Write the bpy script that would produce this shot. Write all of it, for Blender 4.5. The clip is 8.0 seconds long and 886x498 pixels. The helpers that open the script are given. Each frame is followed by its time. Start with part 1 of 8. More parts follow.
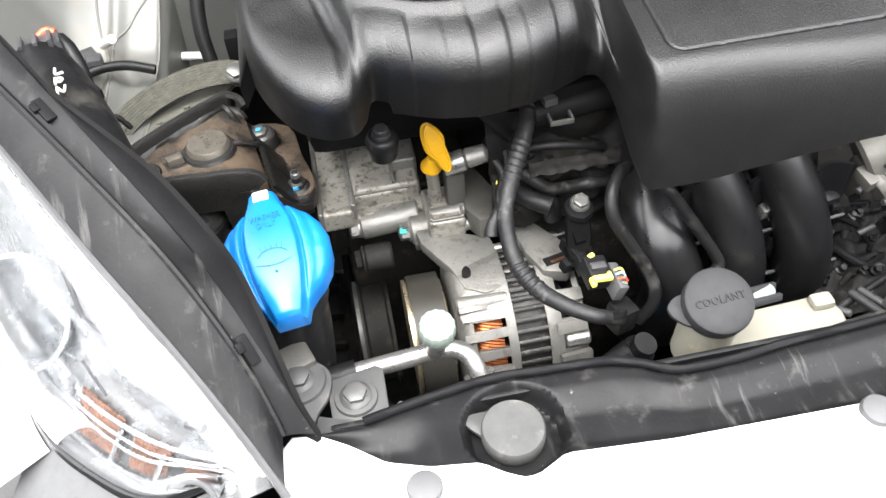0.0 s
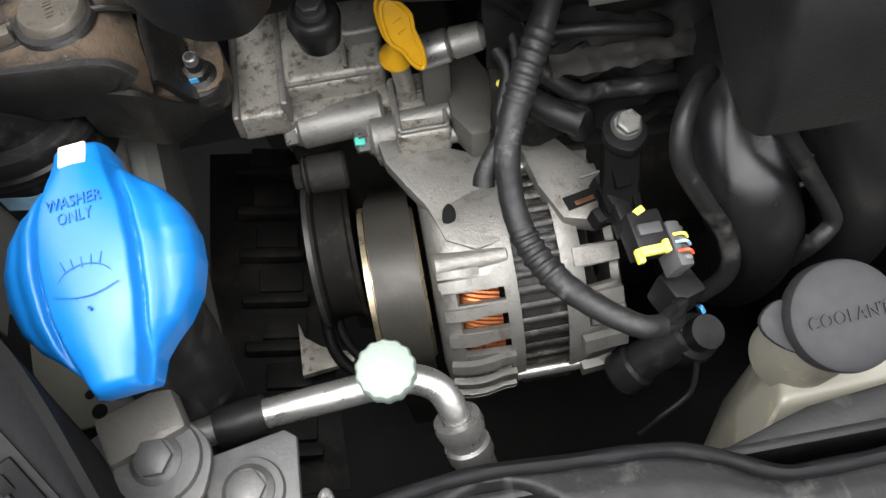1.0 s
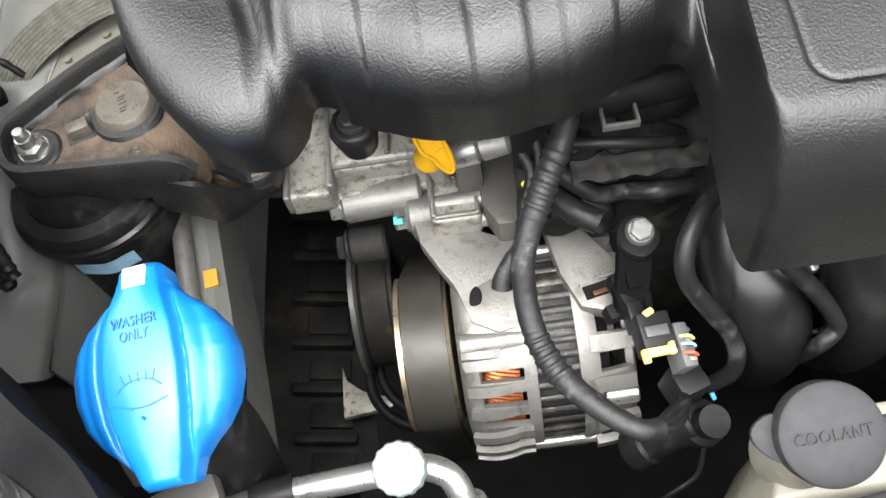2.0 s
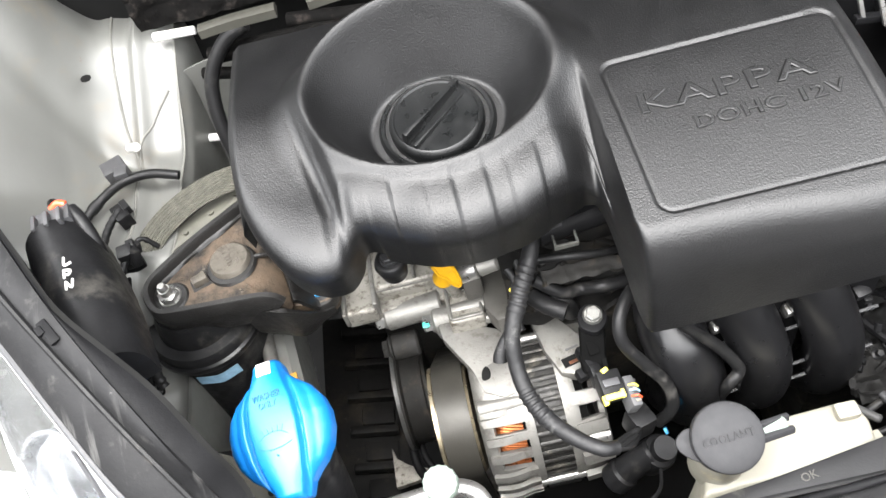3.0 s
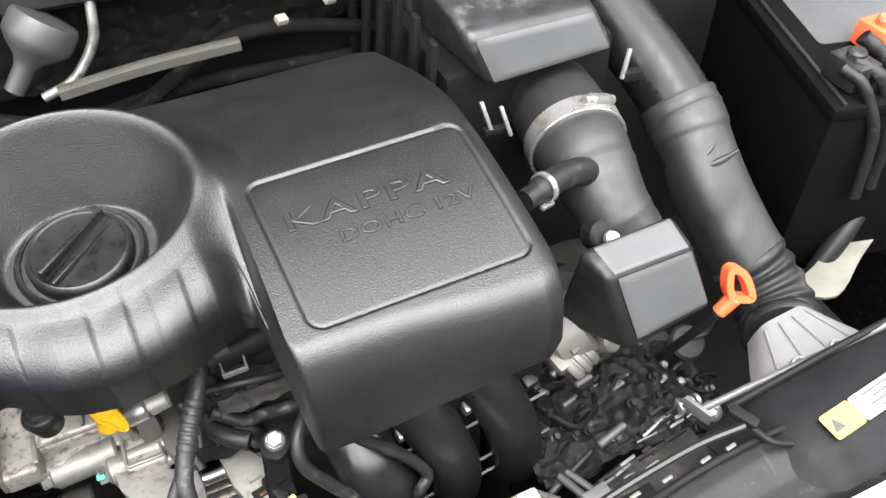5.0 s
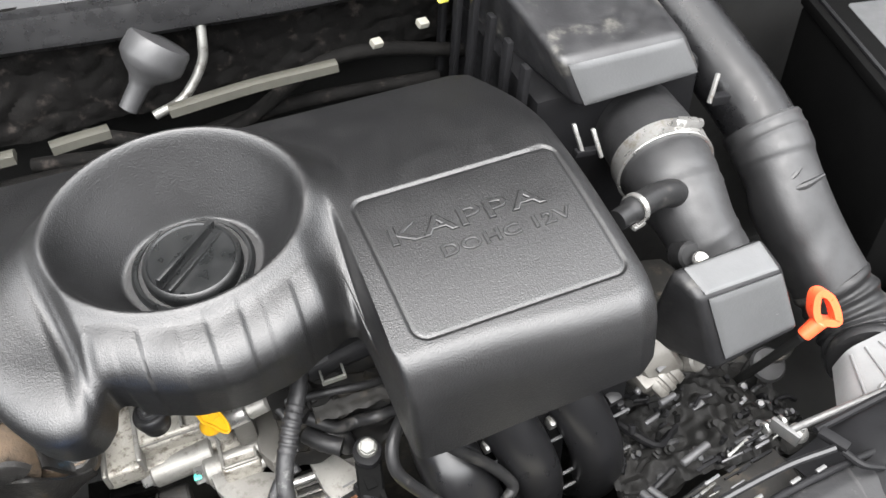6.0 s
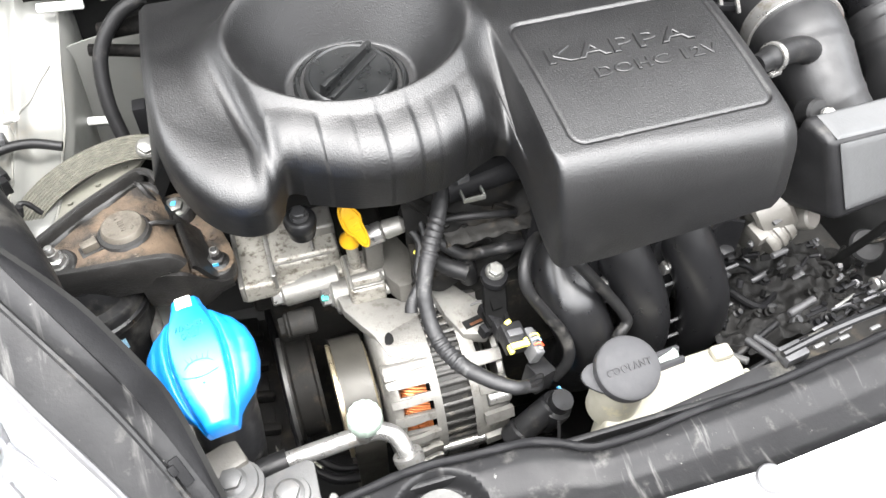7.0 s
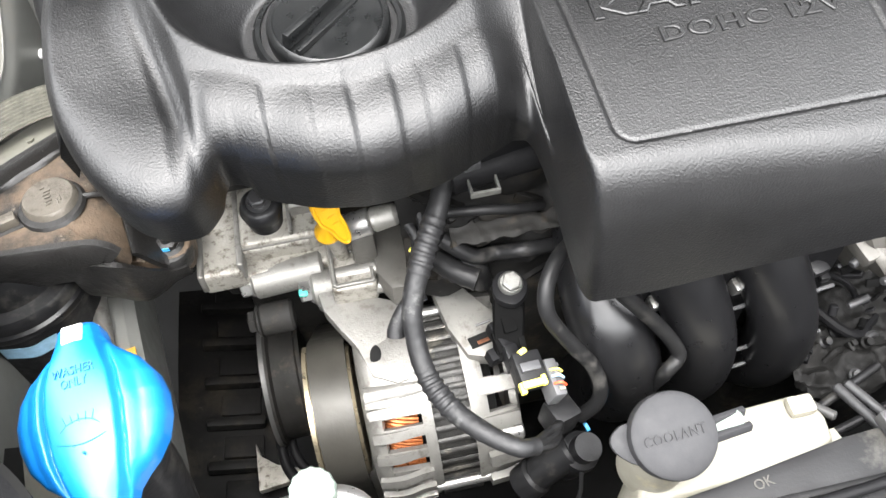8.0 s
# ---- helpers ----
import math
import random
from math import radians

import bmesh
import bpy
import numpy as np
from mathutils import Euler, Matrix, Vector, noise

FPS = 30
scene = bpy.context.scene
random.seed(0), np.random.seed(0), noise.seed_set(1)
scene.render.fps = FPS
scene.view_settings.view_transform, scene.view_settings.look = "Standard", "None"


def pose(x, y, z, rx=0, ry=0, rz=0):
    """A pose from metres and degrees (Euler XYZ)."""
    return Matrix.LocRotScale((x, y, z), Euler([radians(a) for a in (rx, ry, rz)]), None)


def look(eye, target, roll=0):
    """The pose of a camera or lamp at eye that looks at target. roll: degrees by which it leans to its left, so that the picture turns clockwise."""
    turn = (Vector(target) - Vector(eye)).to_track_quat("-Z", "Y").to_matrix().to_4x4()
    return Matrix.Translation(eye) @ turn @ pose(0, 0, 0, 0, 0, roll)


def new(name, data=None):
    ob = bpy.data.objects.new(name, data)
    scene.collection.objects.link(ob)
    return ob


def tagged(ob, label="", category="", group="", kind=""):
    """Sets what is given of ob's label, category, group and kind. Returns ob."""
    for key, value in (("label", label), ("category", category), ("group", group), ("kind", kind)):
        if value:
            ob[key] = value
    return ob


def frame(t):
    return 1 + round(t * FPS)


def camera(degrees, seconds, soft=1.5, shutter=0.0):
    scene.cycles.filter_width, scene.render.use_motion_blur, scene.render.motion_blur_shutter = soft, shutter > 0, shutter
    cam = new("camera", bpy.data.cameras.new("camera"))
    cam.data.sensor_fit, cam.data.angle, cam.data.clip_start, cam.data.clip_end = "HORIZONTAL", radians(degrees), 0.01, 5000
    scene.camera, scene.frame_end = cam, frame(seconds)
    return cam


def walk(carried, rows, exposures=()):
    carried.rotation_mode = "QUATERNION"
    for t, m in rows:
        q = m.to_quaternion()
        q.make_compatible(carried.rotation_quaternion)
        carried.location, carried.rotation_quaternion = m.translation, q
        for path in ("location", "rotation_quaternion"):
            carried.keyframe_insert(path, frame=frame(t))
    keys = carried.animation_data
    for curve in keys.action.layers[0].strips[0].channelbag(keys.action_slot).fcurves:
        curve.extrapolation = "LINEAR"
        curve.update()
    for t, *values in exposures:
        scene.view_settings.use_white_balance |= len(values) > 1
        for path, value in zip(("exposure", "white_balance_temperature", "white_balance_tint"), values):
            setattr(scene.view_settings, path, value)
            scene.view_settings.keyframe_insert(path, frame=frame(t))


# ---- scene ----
cam = camera(56.7, 8.0, soft=1.5)
PATH = [
    (0, (-0.0009, -0.0021, 1.1485), (0.0873, 0.6791, 0.4218), -5.02),
    (0.2, (0.0049, 0.0158, 1.1196), (0.0890, 0.6683, 0.3665), -5.27),
    (0.5, (0.0291, 0.0871, 1.0798), (0.0963, 0.6647, 0.2663), -5.65),
    (0.8, (0.0422, 0.1504, 1.0528), (0.0873, 0.6662, 0.1973), -6.35),
    (1, (0.0501, 0.1903, 1.0402), (0.0807, 0.6769, 0.1671), -7.06),
    (1.2, (0.0637, 0.2238, 1.0306), (0.0801, 0.6976, 0.1502), -7.88),
    (2.3, (0.0790, 0.2005, 1.1444), (0.0097, 0.6991, 0.2804), -15.01),
    (2.5, (0.0806, 0.1632, 1.1841), (0.0094, 0.6980, 0.3422), -15.78),
    (3, (0.0944, 0.1045, 1.2472), (0.0409, 0.7124, 0.4550), -17.71),
    (3.5, (0.0998, 0.0888, 1.2469), (0.1262, 0.7250, 0.4759), -13.56),
    (4, (0.1146, 0.0864, 1.2388), (0.2518, 0.7270, 0.4832), -7.41),
    (4.5, (0.1398, 0.0969, 1.2341), (0.3743, 0.7194, 0.4874), -2.68),
    (4.7, (0.1537, 0.0983, 1.2328), (0.4200, 0.7131, 0.4905), -1.45),
    (5.8, (0.1467, 0.1059, 1.2493), (0.3836, 0.7523, 0.5239), -3.78),
    (6, (0.1198, 0.0994, 1.2495), (0.3383, 0.7561, 0.5277), -3.98),
    (6.2, (0.0899, 0.0926, 1.2522), (0.2920, 0.7518, 0.5279), -3.67),
    (6.5, (0.0539, 0.0753, 1.2412), (0.2333, 0.7385, 0.5145), -3.21),
    (6.8, (0.0234, 0.0550, 1.2291), (0.2062, 0.6963, 0.4839), -2.00),
    (7, (0.0106, 0.0345, 1.2094), (0.1888, 0.6742, 0.4617), -1.83),
    (7.2, (0.0153, 0.0315, 1.2065), (0.1833, 0.6586, 0.4460), -2.13),
    (7.5, (0.0389, 0.0526, 1.1857), (0.1702, 0.6714, 0.4113), -3.96),
    (7.8, (0.0650, 0.1131, 1.1703), (0.1769, 0.7052, 0.3723), -4.10),
    (8, (0.0805, 0.1557, 1.1352), (0.1647, 0.7342, 0.3239), -4.47),
]
EXPOSURES = [(0.0, 3.36), (0.3, 2.48), (0.5, 2.12), (1.0, 2.63), (1.2, 2.76), (2.4, 3.48), (3.0, 3.53), (3.5, 3.51), (4.5, 3.69), (6.0, 3.72), (6.5, 3.91), (7.0, 4.07), (7.5, 4.03), (8.0, 3.83)]
walk(cam, [(t, look(eye, target, roll)) for t, eye, target, roll in PATH], EXPOSURES)

# ---- light: bright overcast sky, soft sun from the front and above ----
world = bpy.data.worlds.new("overcast_sky")
scene.world = world
world.use_nodes = True
wn, wl = world.node_tree.nodes, world.node_tree.links
sky = wn.new("ShaderNodeTexSky")
sky.sky_type, sky.sun_disc = "NISHITA", False
sky.sun_elevation, sky.sun_rotation = radians(74), radians(201)
sky.air_density, sky.dust_density = 1.0, 4.0
grey = wn.new("ShaderNodeHueSaturation")
grey.inputs["Saturation"].default_value = 0.22
wl.new(sky.outputs["Color"], grey.inputs["Color"])
wl.new(grey.outputs["Color"], wn["Background"].inputs["Color"])
wn["Background"].inputs["Strength"].default_value = 0.08
sun = new("sun", bpy.data.lights.new("sun", "SUN"))
sun.data.energy, sun.data.angle, sun.data.color = 1.55, radians(130), (1.0, 0.995, 0.985)
sun.matrix_world = look((-0.15, -0.60, 2.0), (0.0, 0.0, 0.0))


# ---- materials ----
def mat(name, col, rough=0.5, metal=0.0, var=0.25, scale=25.0, bump=0.15, bscale=300.0, stain=None, wear=None, coat=0.0,
        spec=0.5, rvar=0.12, dist=0.001, bdetail=3.0, scratch=None):
    """Procedural surface: a base colour with two scales of variation, optional stain = (colour, amount, scale) and
    wear = (colour, amount, scale), thin scratch = (colour, amount, (scale x, y, z), turn), and a fine relief."""
    m = bpy.data.materials.new(name)
    m.use_nodes = True
    n, l = m.node_tree.nodes, m.node_tree.links
    p = n["Principled BSDF"]
    tc = n.new("ShaderNodeTexCoord")

    def tex(sc, detail=5.0, rough_=0.6):
        t = n.new("ShaderNodeTexNoise")
        t.inputs["Scale"].default_value, t.inputs["Detail"].default_value, t.inputs["Roughness"].default_value = sc, detail, rough_
        l.new(tc.outputs["Object"], t.inputs["Vector"])
        return t.outputs["Fac"]

    def ramp(sock, lo, hi, a=0.0, b=1.0):
        r = n.new("ShaderNodeMapRange")
        r.inputs["From Min"].default_value, r.inputs["From Max"].default_value = lo, hi
        r.inputs["To Min"].default_value, r.inputs["To Max"].default_value = a, b
        l.new(sock, r.inputs["Value"])
        return r.outputs["Result"]

    def mix(fac, a, b, kind="MIX"):
        x = n.new("ShaderNodeMix")
        x.data_type, x.blend_type = "RGBA", kind
        for sock, v in ((x.inputs[0], fac), (x.inputs[6], a), (x.inputs[7], b)):
            if isinstance(v, (tuple, float, int)):
                sock.default_value = v if not isinstance(v, tuple) else (*v[:3], 1.0)
            else:
                l.new(v, sock)
        return x.outputs[2]

    base = tuple(col)
    dark = tuple(c * (1 - var) for c in base)
    light = tuple(min(1.0, c * (1 + var)) for c in base)
    c = mix(ramp(tex(scale), 0.3, 0.7), dark, light)
    c = mix(ramp(tex(scale * 9), 0.35, 0.65, 0.0, 0.5), c, mix(0.5, base, c))
    if stain:
        c = mix(ramp(tex(stain[2], 8.0, 0.7), 0.62 - 0.3 * stain[1], 0.72 - 0.2 * stain[1]), c, stain[0])
    if wear:
        c = mix(ramp(tex(wear[2], 9.0, 0.75), 0.66 - 0.25 * wear[1], 0.70 - 0.25 * wear[1]), c, wear[0])
    if scratch:
        mp = n.new("ShaderNodeMapping")
        mp.inputs["Scale"].default_value, mp.inputs["Rotation"].default_value = scratch[2], (0, 0, scratch[3])
        l.new(tc.outputs["Object"], mp.inputs["Vector"])
        t = n.new("ShaderNodeTexNoise")
        t.inputs["Scale"].default_value, t.inputs["Detail"].default_value, t.inputs["Roughness"].default_value = 1.0, 7.0, 0.62
        l.new(mp.outputs["Vector"], t.inputs["Vector"])
        lines = ramp(t.outputs["Fac"], 0.60 - 0.1 * scratch[1], 0.72 - 0.1 * scratch[1])
        gate = ramp(tex(17, 3.0), 0.45, 0.68)
        both = n.new("ShaderNodeMath")
        both.operation = "MULTIPLY"
        l.new(lines, both.inputs[0])
        l.new(gate, both.inputs[1])
        c = mix(both.outputs[0], c, scratch[0])
    l.new(c, p.inputs["Base Color"])
    l.new(ramp(tex(scale * 3), 0.3, 0.7, max(0.02, rough - rvar), min(1.0, rough + rvar)), p.inputs["Roughness"])
    p.inputs["Metallic"].default_value = metal
    p.inputs["Specular IOR Level"].default_value = spec
    p.inputs["Coat Weight"].default_value = coat
    p.inputs["Coat Roughness"].default_value = 0.08
    if bump:
        b = n.new("ShaderNodeBump")
        b.inputs["Strength"].default_value, b.inputs["Distance"].default_value = bump, dist
        l.new(tex(bscale, bdetail), b.inputs["Height"])
        l.new(b.outputs["Normal"], p.inputs["Normal"])
    return m


GRIME = (0.035, 0.03, 0.025)
M_COVER = mat("grained_black_plastic", (0.0022, 0.0022, 0.0024), 0.44, var=0.15, scale=18, bump=0.36, bscale=900, bdetail=2.0, spec=0.58, rvar=0.05)
M_COVER_IN = mat("smooth_black_plastic", (0.005, 0.0054, 0.0056), 0.33, var=0.15, scale=30, bump=0.12, bscale=500)
M_BLACK = mat("dusty_black_plastic", (0.008, 0.008, 0.0085), 0.42, spec=0.25, var=0.3, scale=35, bump=0.15, bscale=350, stain=((0.04, 0.038, 0.034), 0.2, 22))
M_MATT = mat("matt_black_plastic", (0.0060, 0.0060, 0.0065), 0.55, spec=0.10, var=0.25, scale=28, bump=0.2, bscale=420)
M_GLOSS = mat("glossy_black_plastic", (0.0065, 0.0065, 0.007), 0.31, spec=0.42, var=0.15, scale=30, bump=0.03, bscale=300, rvar=0.05)
M_RUBBER = mat("black_rubber_hose", (0.008, 0.008, 0.0083), 0.46, spec=0.22, var=0.25, scale=40, bump=0.12, bscale=450, stain=((0.04, 0.038, 0.035), 0.2, 30))
M_DARK = mat("grimy_dark_metal", (0.015, 0.0145, 0.0135), 0.65, spec=0.15, var=0.4, scale=22, bump=0.3, bscale=200, stain=((0.05, 0.042, 0.032), 0.3, 40))
# near black with the missing light put into the colour, for depths and holes
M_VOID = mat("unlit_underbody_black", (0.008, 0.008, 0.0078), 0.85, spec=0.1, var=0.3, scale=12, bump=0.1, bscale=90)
M_ALU = mat("cast_aluminium", (0.195, 0.19, 0.176), 0.48, metal=0.6, var=0.12, scale=45, bump=0.3, bscale=800, stain=((0.13, 0.122, 0.108), 0.3, 110), wear=((0.05, 0.045, 0.04), 0.1, 150))
M_ALU_DIRTY = mat("oil_stained_cast_aluminium", (0.275, 0.262, 0.232), 0.5, metal=0.4, var=0.25, scale=40, bump=0.45, bscale=600, stain=((0.085, 0.072, 0.056), 0.40, 150), wear=((0.09, 0.08, 0.066), 0.08, 240))
M_STEEL = mat("zinc_plated_steel", (0.31, 0.306, 0.295), 0.34, metal=0.8, var=0.12, scale=60, bump=0.12, bscale=600, stain=((0.2, 0.18, 0.15), 0.2, 90))
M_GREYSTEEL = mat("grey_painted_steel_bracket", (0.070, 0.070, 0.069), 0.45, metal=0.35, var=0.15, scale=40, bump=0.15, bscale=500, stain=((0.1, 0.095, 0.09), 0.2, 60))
M_FIN = mat("dark_stator_laminations", (0.035, 0.034, 0.032), 0.45, metal=0.5, var=0.3, scale=60, bump=0.3, bscale=900, stain=((0.14, 0.13, 0.11), 0.25, 80))
M_COPPER = mat("lacquered_copper_wire", (0.34, 0.11, 0.035), 0.35, metal=0.7, var=0.3, scale=120, bump=0.3, bscale=900)
M_BRASS = mat("worn_yellowish_pulley_rim", (0.34, 0.29, 0.20), 0.35, metal=0.8, var=0.2, scale=40, bump=0.1, bscale=500, stain=((0.12, 0.10, 0.07), 0.25, 60))
M_RUST = mat("rusty_brown_cast_iron", (0.085, 0.061, 0.041), 0.6, metal=0.1, var=0.55, scale=30, bump=0.6, bscale=420, stain=((0.012, 0.010, 0.008), 0.55, 34), wear=((0.13, 0.11, 0.085), 0.16, 70))
M_MOUNTBLACK = mat("chipped_black_paint_on_iron", (0.011, 0.0105, 0.010), 0.45, var=0.3, scale=40, bump=0.5, bscale=500, wear=((0.16, 0.15, 0.13), 0.03, 300))
M_BLUE = mat("bright_blue_plastic", (0.005, 0.130, 0.41), 0.32, var=0.08, scale=20, bump=0.05, bscale=500, spec=0.55, rvar=0.05)
M_BLUEINK = mat("deep_blue_print", (0.004, 0.095, 0.33), 0.45, var=0.1, scale=60, bump=0.05)
M_BLUEDOT = mat("blue_paint_mark", (0.05, 0.33, 0.62), 0.5, var=0.25, scale=120, bump=0.1)
M_GREENDOT = mat("teal_paint_mark", (0.04, 0.42, 0.33), 0.4, var=0.2, scale=120, bump=0.1)
M_YELLOW = mat("yellow_dipstick_plastic", (0.44, 0.235, 0.006), 0.42, var=0.1, scale=60, bump=0.1, bscale=500)
M_YELLOWPAINT = mat("pale_yellow_paint_mark", (0.85, 0.75, 0.12), 0.5, var=0.15, scale=150, bump=0.2)
M_RED = mat("orange_red_plastic", (0.80, 0.085, 0.03), 0.35, var=0.08, scale=60, bump=0.05)
M_WHITEMARK = mat("white_paint_mark", (0.60, 0.60, 0.57), 0.6, var=0.2, scale=160, bump=0.2)
M_PAINT = mat("white_car_paint", (0.80, 0.80, 0.80), 0.22, var=0.02, scale=3, bump=0.0, coat=0.6, rvar=0.04)
M_APRON = mat("dull_silver_primer_paint", (0.128, 0.129, 0.120), 0.40, metal=0.15, var=0.08, scale=9, bump=0.06, bscale=120, stain=((0.14, 0.13, 0.11), 0.15, 14), wear=((0.12, 0.10, 0.08), 0.02, 60))
M_DULLPANEL = mat("dusty_beige_panel", (0.10, 0.097, 0.08), 0.6, var=0.15, scale=40, bump=0.1)
M_SEAM = mat("body_sealer_bead", (0.13, 0.128, 0.115), 0.6, var=0.15, scale=80, bump=0.2)
M_TANK = mat("yellowed_translucent_plastic", (0.235, 0.224, 0.184), 0.42, var=0.08, scale=18, bump=0.08, bscale=220, stain=((0.42, 0.36, 0.22), 0.15, 20))
M_CAPGREY = mat("grey_black_cap_plastic", (0.024, 0.024, 0.0255), 0.62, spec=0.22, var=0.06, scale=60, bump=0.08, bscale=700)
M_STOP = mat("dusty_grey_rubber", (0.058, 0.058, 0.056), 0.7, spec=0.25, var=0.18, scale=70, bump=0.15, bscale=500, stain=((0.10, 0.098, 0.09), 0.25, 60))
M_BELT = mat("worn_brown_grey_belt", (0.036, 0.034, 0.029), 0.45, metal=0.25, spec=0.35, var=0.2, scale=30, bump=0.12, bscale=300, rvar=0.08)
M_DUSTY = mat("dusty_oily_casting", (0.0090, 0.0088, 0.0084), 0.65, spec=0.15, var=0.5, scale=45, bump=0.6, bscale=220, stain=((0.005, 0.0049, 0.0047), 0.5, 55), wear=((0.045, 0.044, 0.041), 0.08, 130))
M_BOSS = mat("worn_grey_brown_iron", (0.105, 0.094, 0.078), 0.5, metal=0.3, var=0.25, scale=60, bump=0.4, bscale=600, stain=((0.05, 0.042, 0.033), 0.25, 90))
M_PALE = mat("pale_mint_plastic", (0.17, 0.205, 0.178), 0.5, var=0.06, scale=60, bump=0.1, bscale=500)
M_BRAID = mat("tinned_braid", (0.075, 0.073, 0.058), 0.55, metal=0.3, var=0.35, scale=160, bump=1.0, bscale=900)
M_SUPPORT = mat("scuffed_grey_black_plastic", (0.0072, 0.0072, 0.0076), 0.48, spec=0.20, var=0.25, scale=14, bump=0.2, bscale=300, stain=((0.03, 0.0295, 0.028), 0.16, 60), wear=((0.12, 0.118, 0.112), 0.03, 90), scratch=((0.060, 0.059, 0.057), 0.40, (150, 16, 16), 0.5))
M_CLIP = mat("grey_push_clip_plastic", (0.066, 0.066, 0.068), 0.5, var=0.1, scale=60, bump=0.1)
M_AMBER = mat("amber_reflector", (0.13, 0.062, 0.04), 0.3, var=0.4, scale=40, bump=0.4, bscale=260)
M_CHROME = mat("bright_reflector", (0.40, 0.41, 0.42), 0.22, metal=0.75, var=0.05, scale=30, bump=0.12, bscale=40, dist=0.003)
M_LABELY = mat("yellow_warning_label", (0.42, 0.235, 0.030), 0.45, var=0.05, scale=60, bump=0.0)
M_LABELW = mat("white_paper_label", (0.36, 0.36, 0.355), 0.5, var=0.05, scale=60, bump=0.0)
M_LABELBLUE = mat("worn_pale_blue_label", (0.25, 0.42, 0.55), 0.5, var=0.3, scale=90, bump=0.1, wear=((0.6, 0.62, 0.62), 0.15, 90))
M_INK = mat("dark_print", (0.02, 0.02, 0.02), 0.5, var=0.1, bump=0.0)
M_CREAM = mat("cream_connector_plastic", (0.15, 0.145, 0.125), 0.45, var=0.12, scale=80, bump=0.1)
M_GREYPL = mat("dark_grey_connector_plastic", (0.045, 0.045, 0.047), 0.45, var=0.15, scale=60, bump=0.15)
M_TAPE = mat("wrapped_vinyl_tape", (0.009, 0.009, 0.0095), 0.52, spec=0.35, var=0.25, scale=60, bump=0.3, bscale=260, stain=((0.06, 0.06, 0.058), 0.12, 70))
M_RESO = mat("satin_grey_black_plastic", (0.012, 0.012, 0.0128), 0.46, spec=0.42, var=0.2, scale=26, bump=0.12, bscale=500, stain=((0.06, 0.058, 0.052), 0.18, 34))
M_BLOCKWALL = mat("weathered_plaster", (0.16, 0.155, 0.15), 0.8, var=0.2, scale=2, bump=0.2, bscale=40)
M_ASPHALT = mat("worn_asphalt", (0.05, 0.05, 0.05), 0.85, var=0.2, scale=4, bump=0.5, bscale=90, dist=0.004)
M_GUARD = mat("muddy_black_splash_guard", (0.008, 0.0078, 0.0075), 0.6, spec=0.1, var=0.4, scale=24, bump=0.3, bscale=200, stain=((0.022, 0.019, 0.015), 0.3, 30), wear=((0.05, 0.046, 0.04), 0.08, 90))


def glass(name):
    m = bpy.data.materials.new(name)
    m.use_nodes = True
    p = m.node_tree.nodes["Principled BSDF"]
    p.inputs["Base Color"].default_value = (0.95, 0.96, 0.97, 1)
    p.inputs["Transmission Weight"].default_value, p.inputs["Roughness"].default_value, p.inputs["IOR"].default_value = 1.0, 0.03, 1.45
    return m


M_SIDE = mat("grey_brown_coated_alloy", (0.085, 0.081, 0.073), 0.5, metal=0.3, var=0.15, scale=30, bump=0.2, bscale=500, stain=((0.06, 0.055, 0.048), 0.3, 50))
M_WIRE = mat("dull_copper", (0.12, 0.05, 0.025), 0.4, metal=0.5, var=0.4, scale=150, bump=0.2)
# olive of the pale lip, darkened to hold the shade it lies in
M_LIP = mat("olive_panel_with_painted_shade", (0.030, 0.029, 0.023), 0.6, var=0.15, scale=40, bump=0.1)
M_HOSE = mat("grey_black_rubber", (0.011, 0.011, 0.0115), 0.50, spec=0.40, var=0.2, scale=30, bump=0.12, bscale=450)
M_DOME = mat("dull_grey_pressed_metal", (0.030, 0.030, 0.031), 0.5, metal=0.2, var=0.2, scale=40, bump=0.15, bscale=400)
M_BATT = mat("matt_black_battery_case", (0.0022, 0.0022, 0.0022), 0.8, spec=0.05, var=0.3, scale=12, bump=0.1, bscale=90)
M_HORN = mat("dull_dark_grey_steel", (0.016, 0.016, 0.0165), 0.6, spec=0.2, var=0.2, scale=60, bump=0.1)
M_IRON = mat("grey_brown_cast_iron", (0.055, 0.046, 0.037), 0.5, metal=0.3, var=0.35, scale=50, bump=0.5, bscale=600, stain=((0.03, 0.026, 0.022), 0.3, 60))
M_NUT = mat("aged_zinc_bolt", (0.125, 0.125, 0.117), 0.4, metal=0.6, var=0.25, scale=90, bump=0.2, bscale=700, stain=((0.04, 0.036, 0.03), 0.3, 120))
M_PADDARK = mat("soft_black_insulation", (0.0042, 0.0040, 0.0038), 0.85, spec=0.06, var=0.4, scale=26, bump=0.5, bscale=160, dist=0.002, stain=((0.022, 0.019, 0.017), 0.22, 70))
M_COWL = mat("satin_black_cowl_plastic", (0.009, 0.009, 0.0095), 0.30, spec=0.6, var=0.2, scale=20, bump=0.06, bscale=400)
M_PIPE = mat("smooth_black_pipe_plastic", (0.005, 0.005, 0.0054), 0.32, spec=0.22, var=0.2, scale=26, bump=0.06, bscale=400)
M_SNORKEL = mat("weathered_grey_plastic", (0.105, 0.106, 0.106), 0.5, spec=0.4, var=0.12, scale=30, bump=0.15, bscale=500, wear=((0.2, 0.2, 0.19), 0.02, 90))
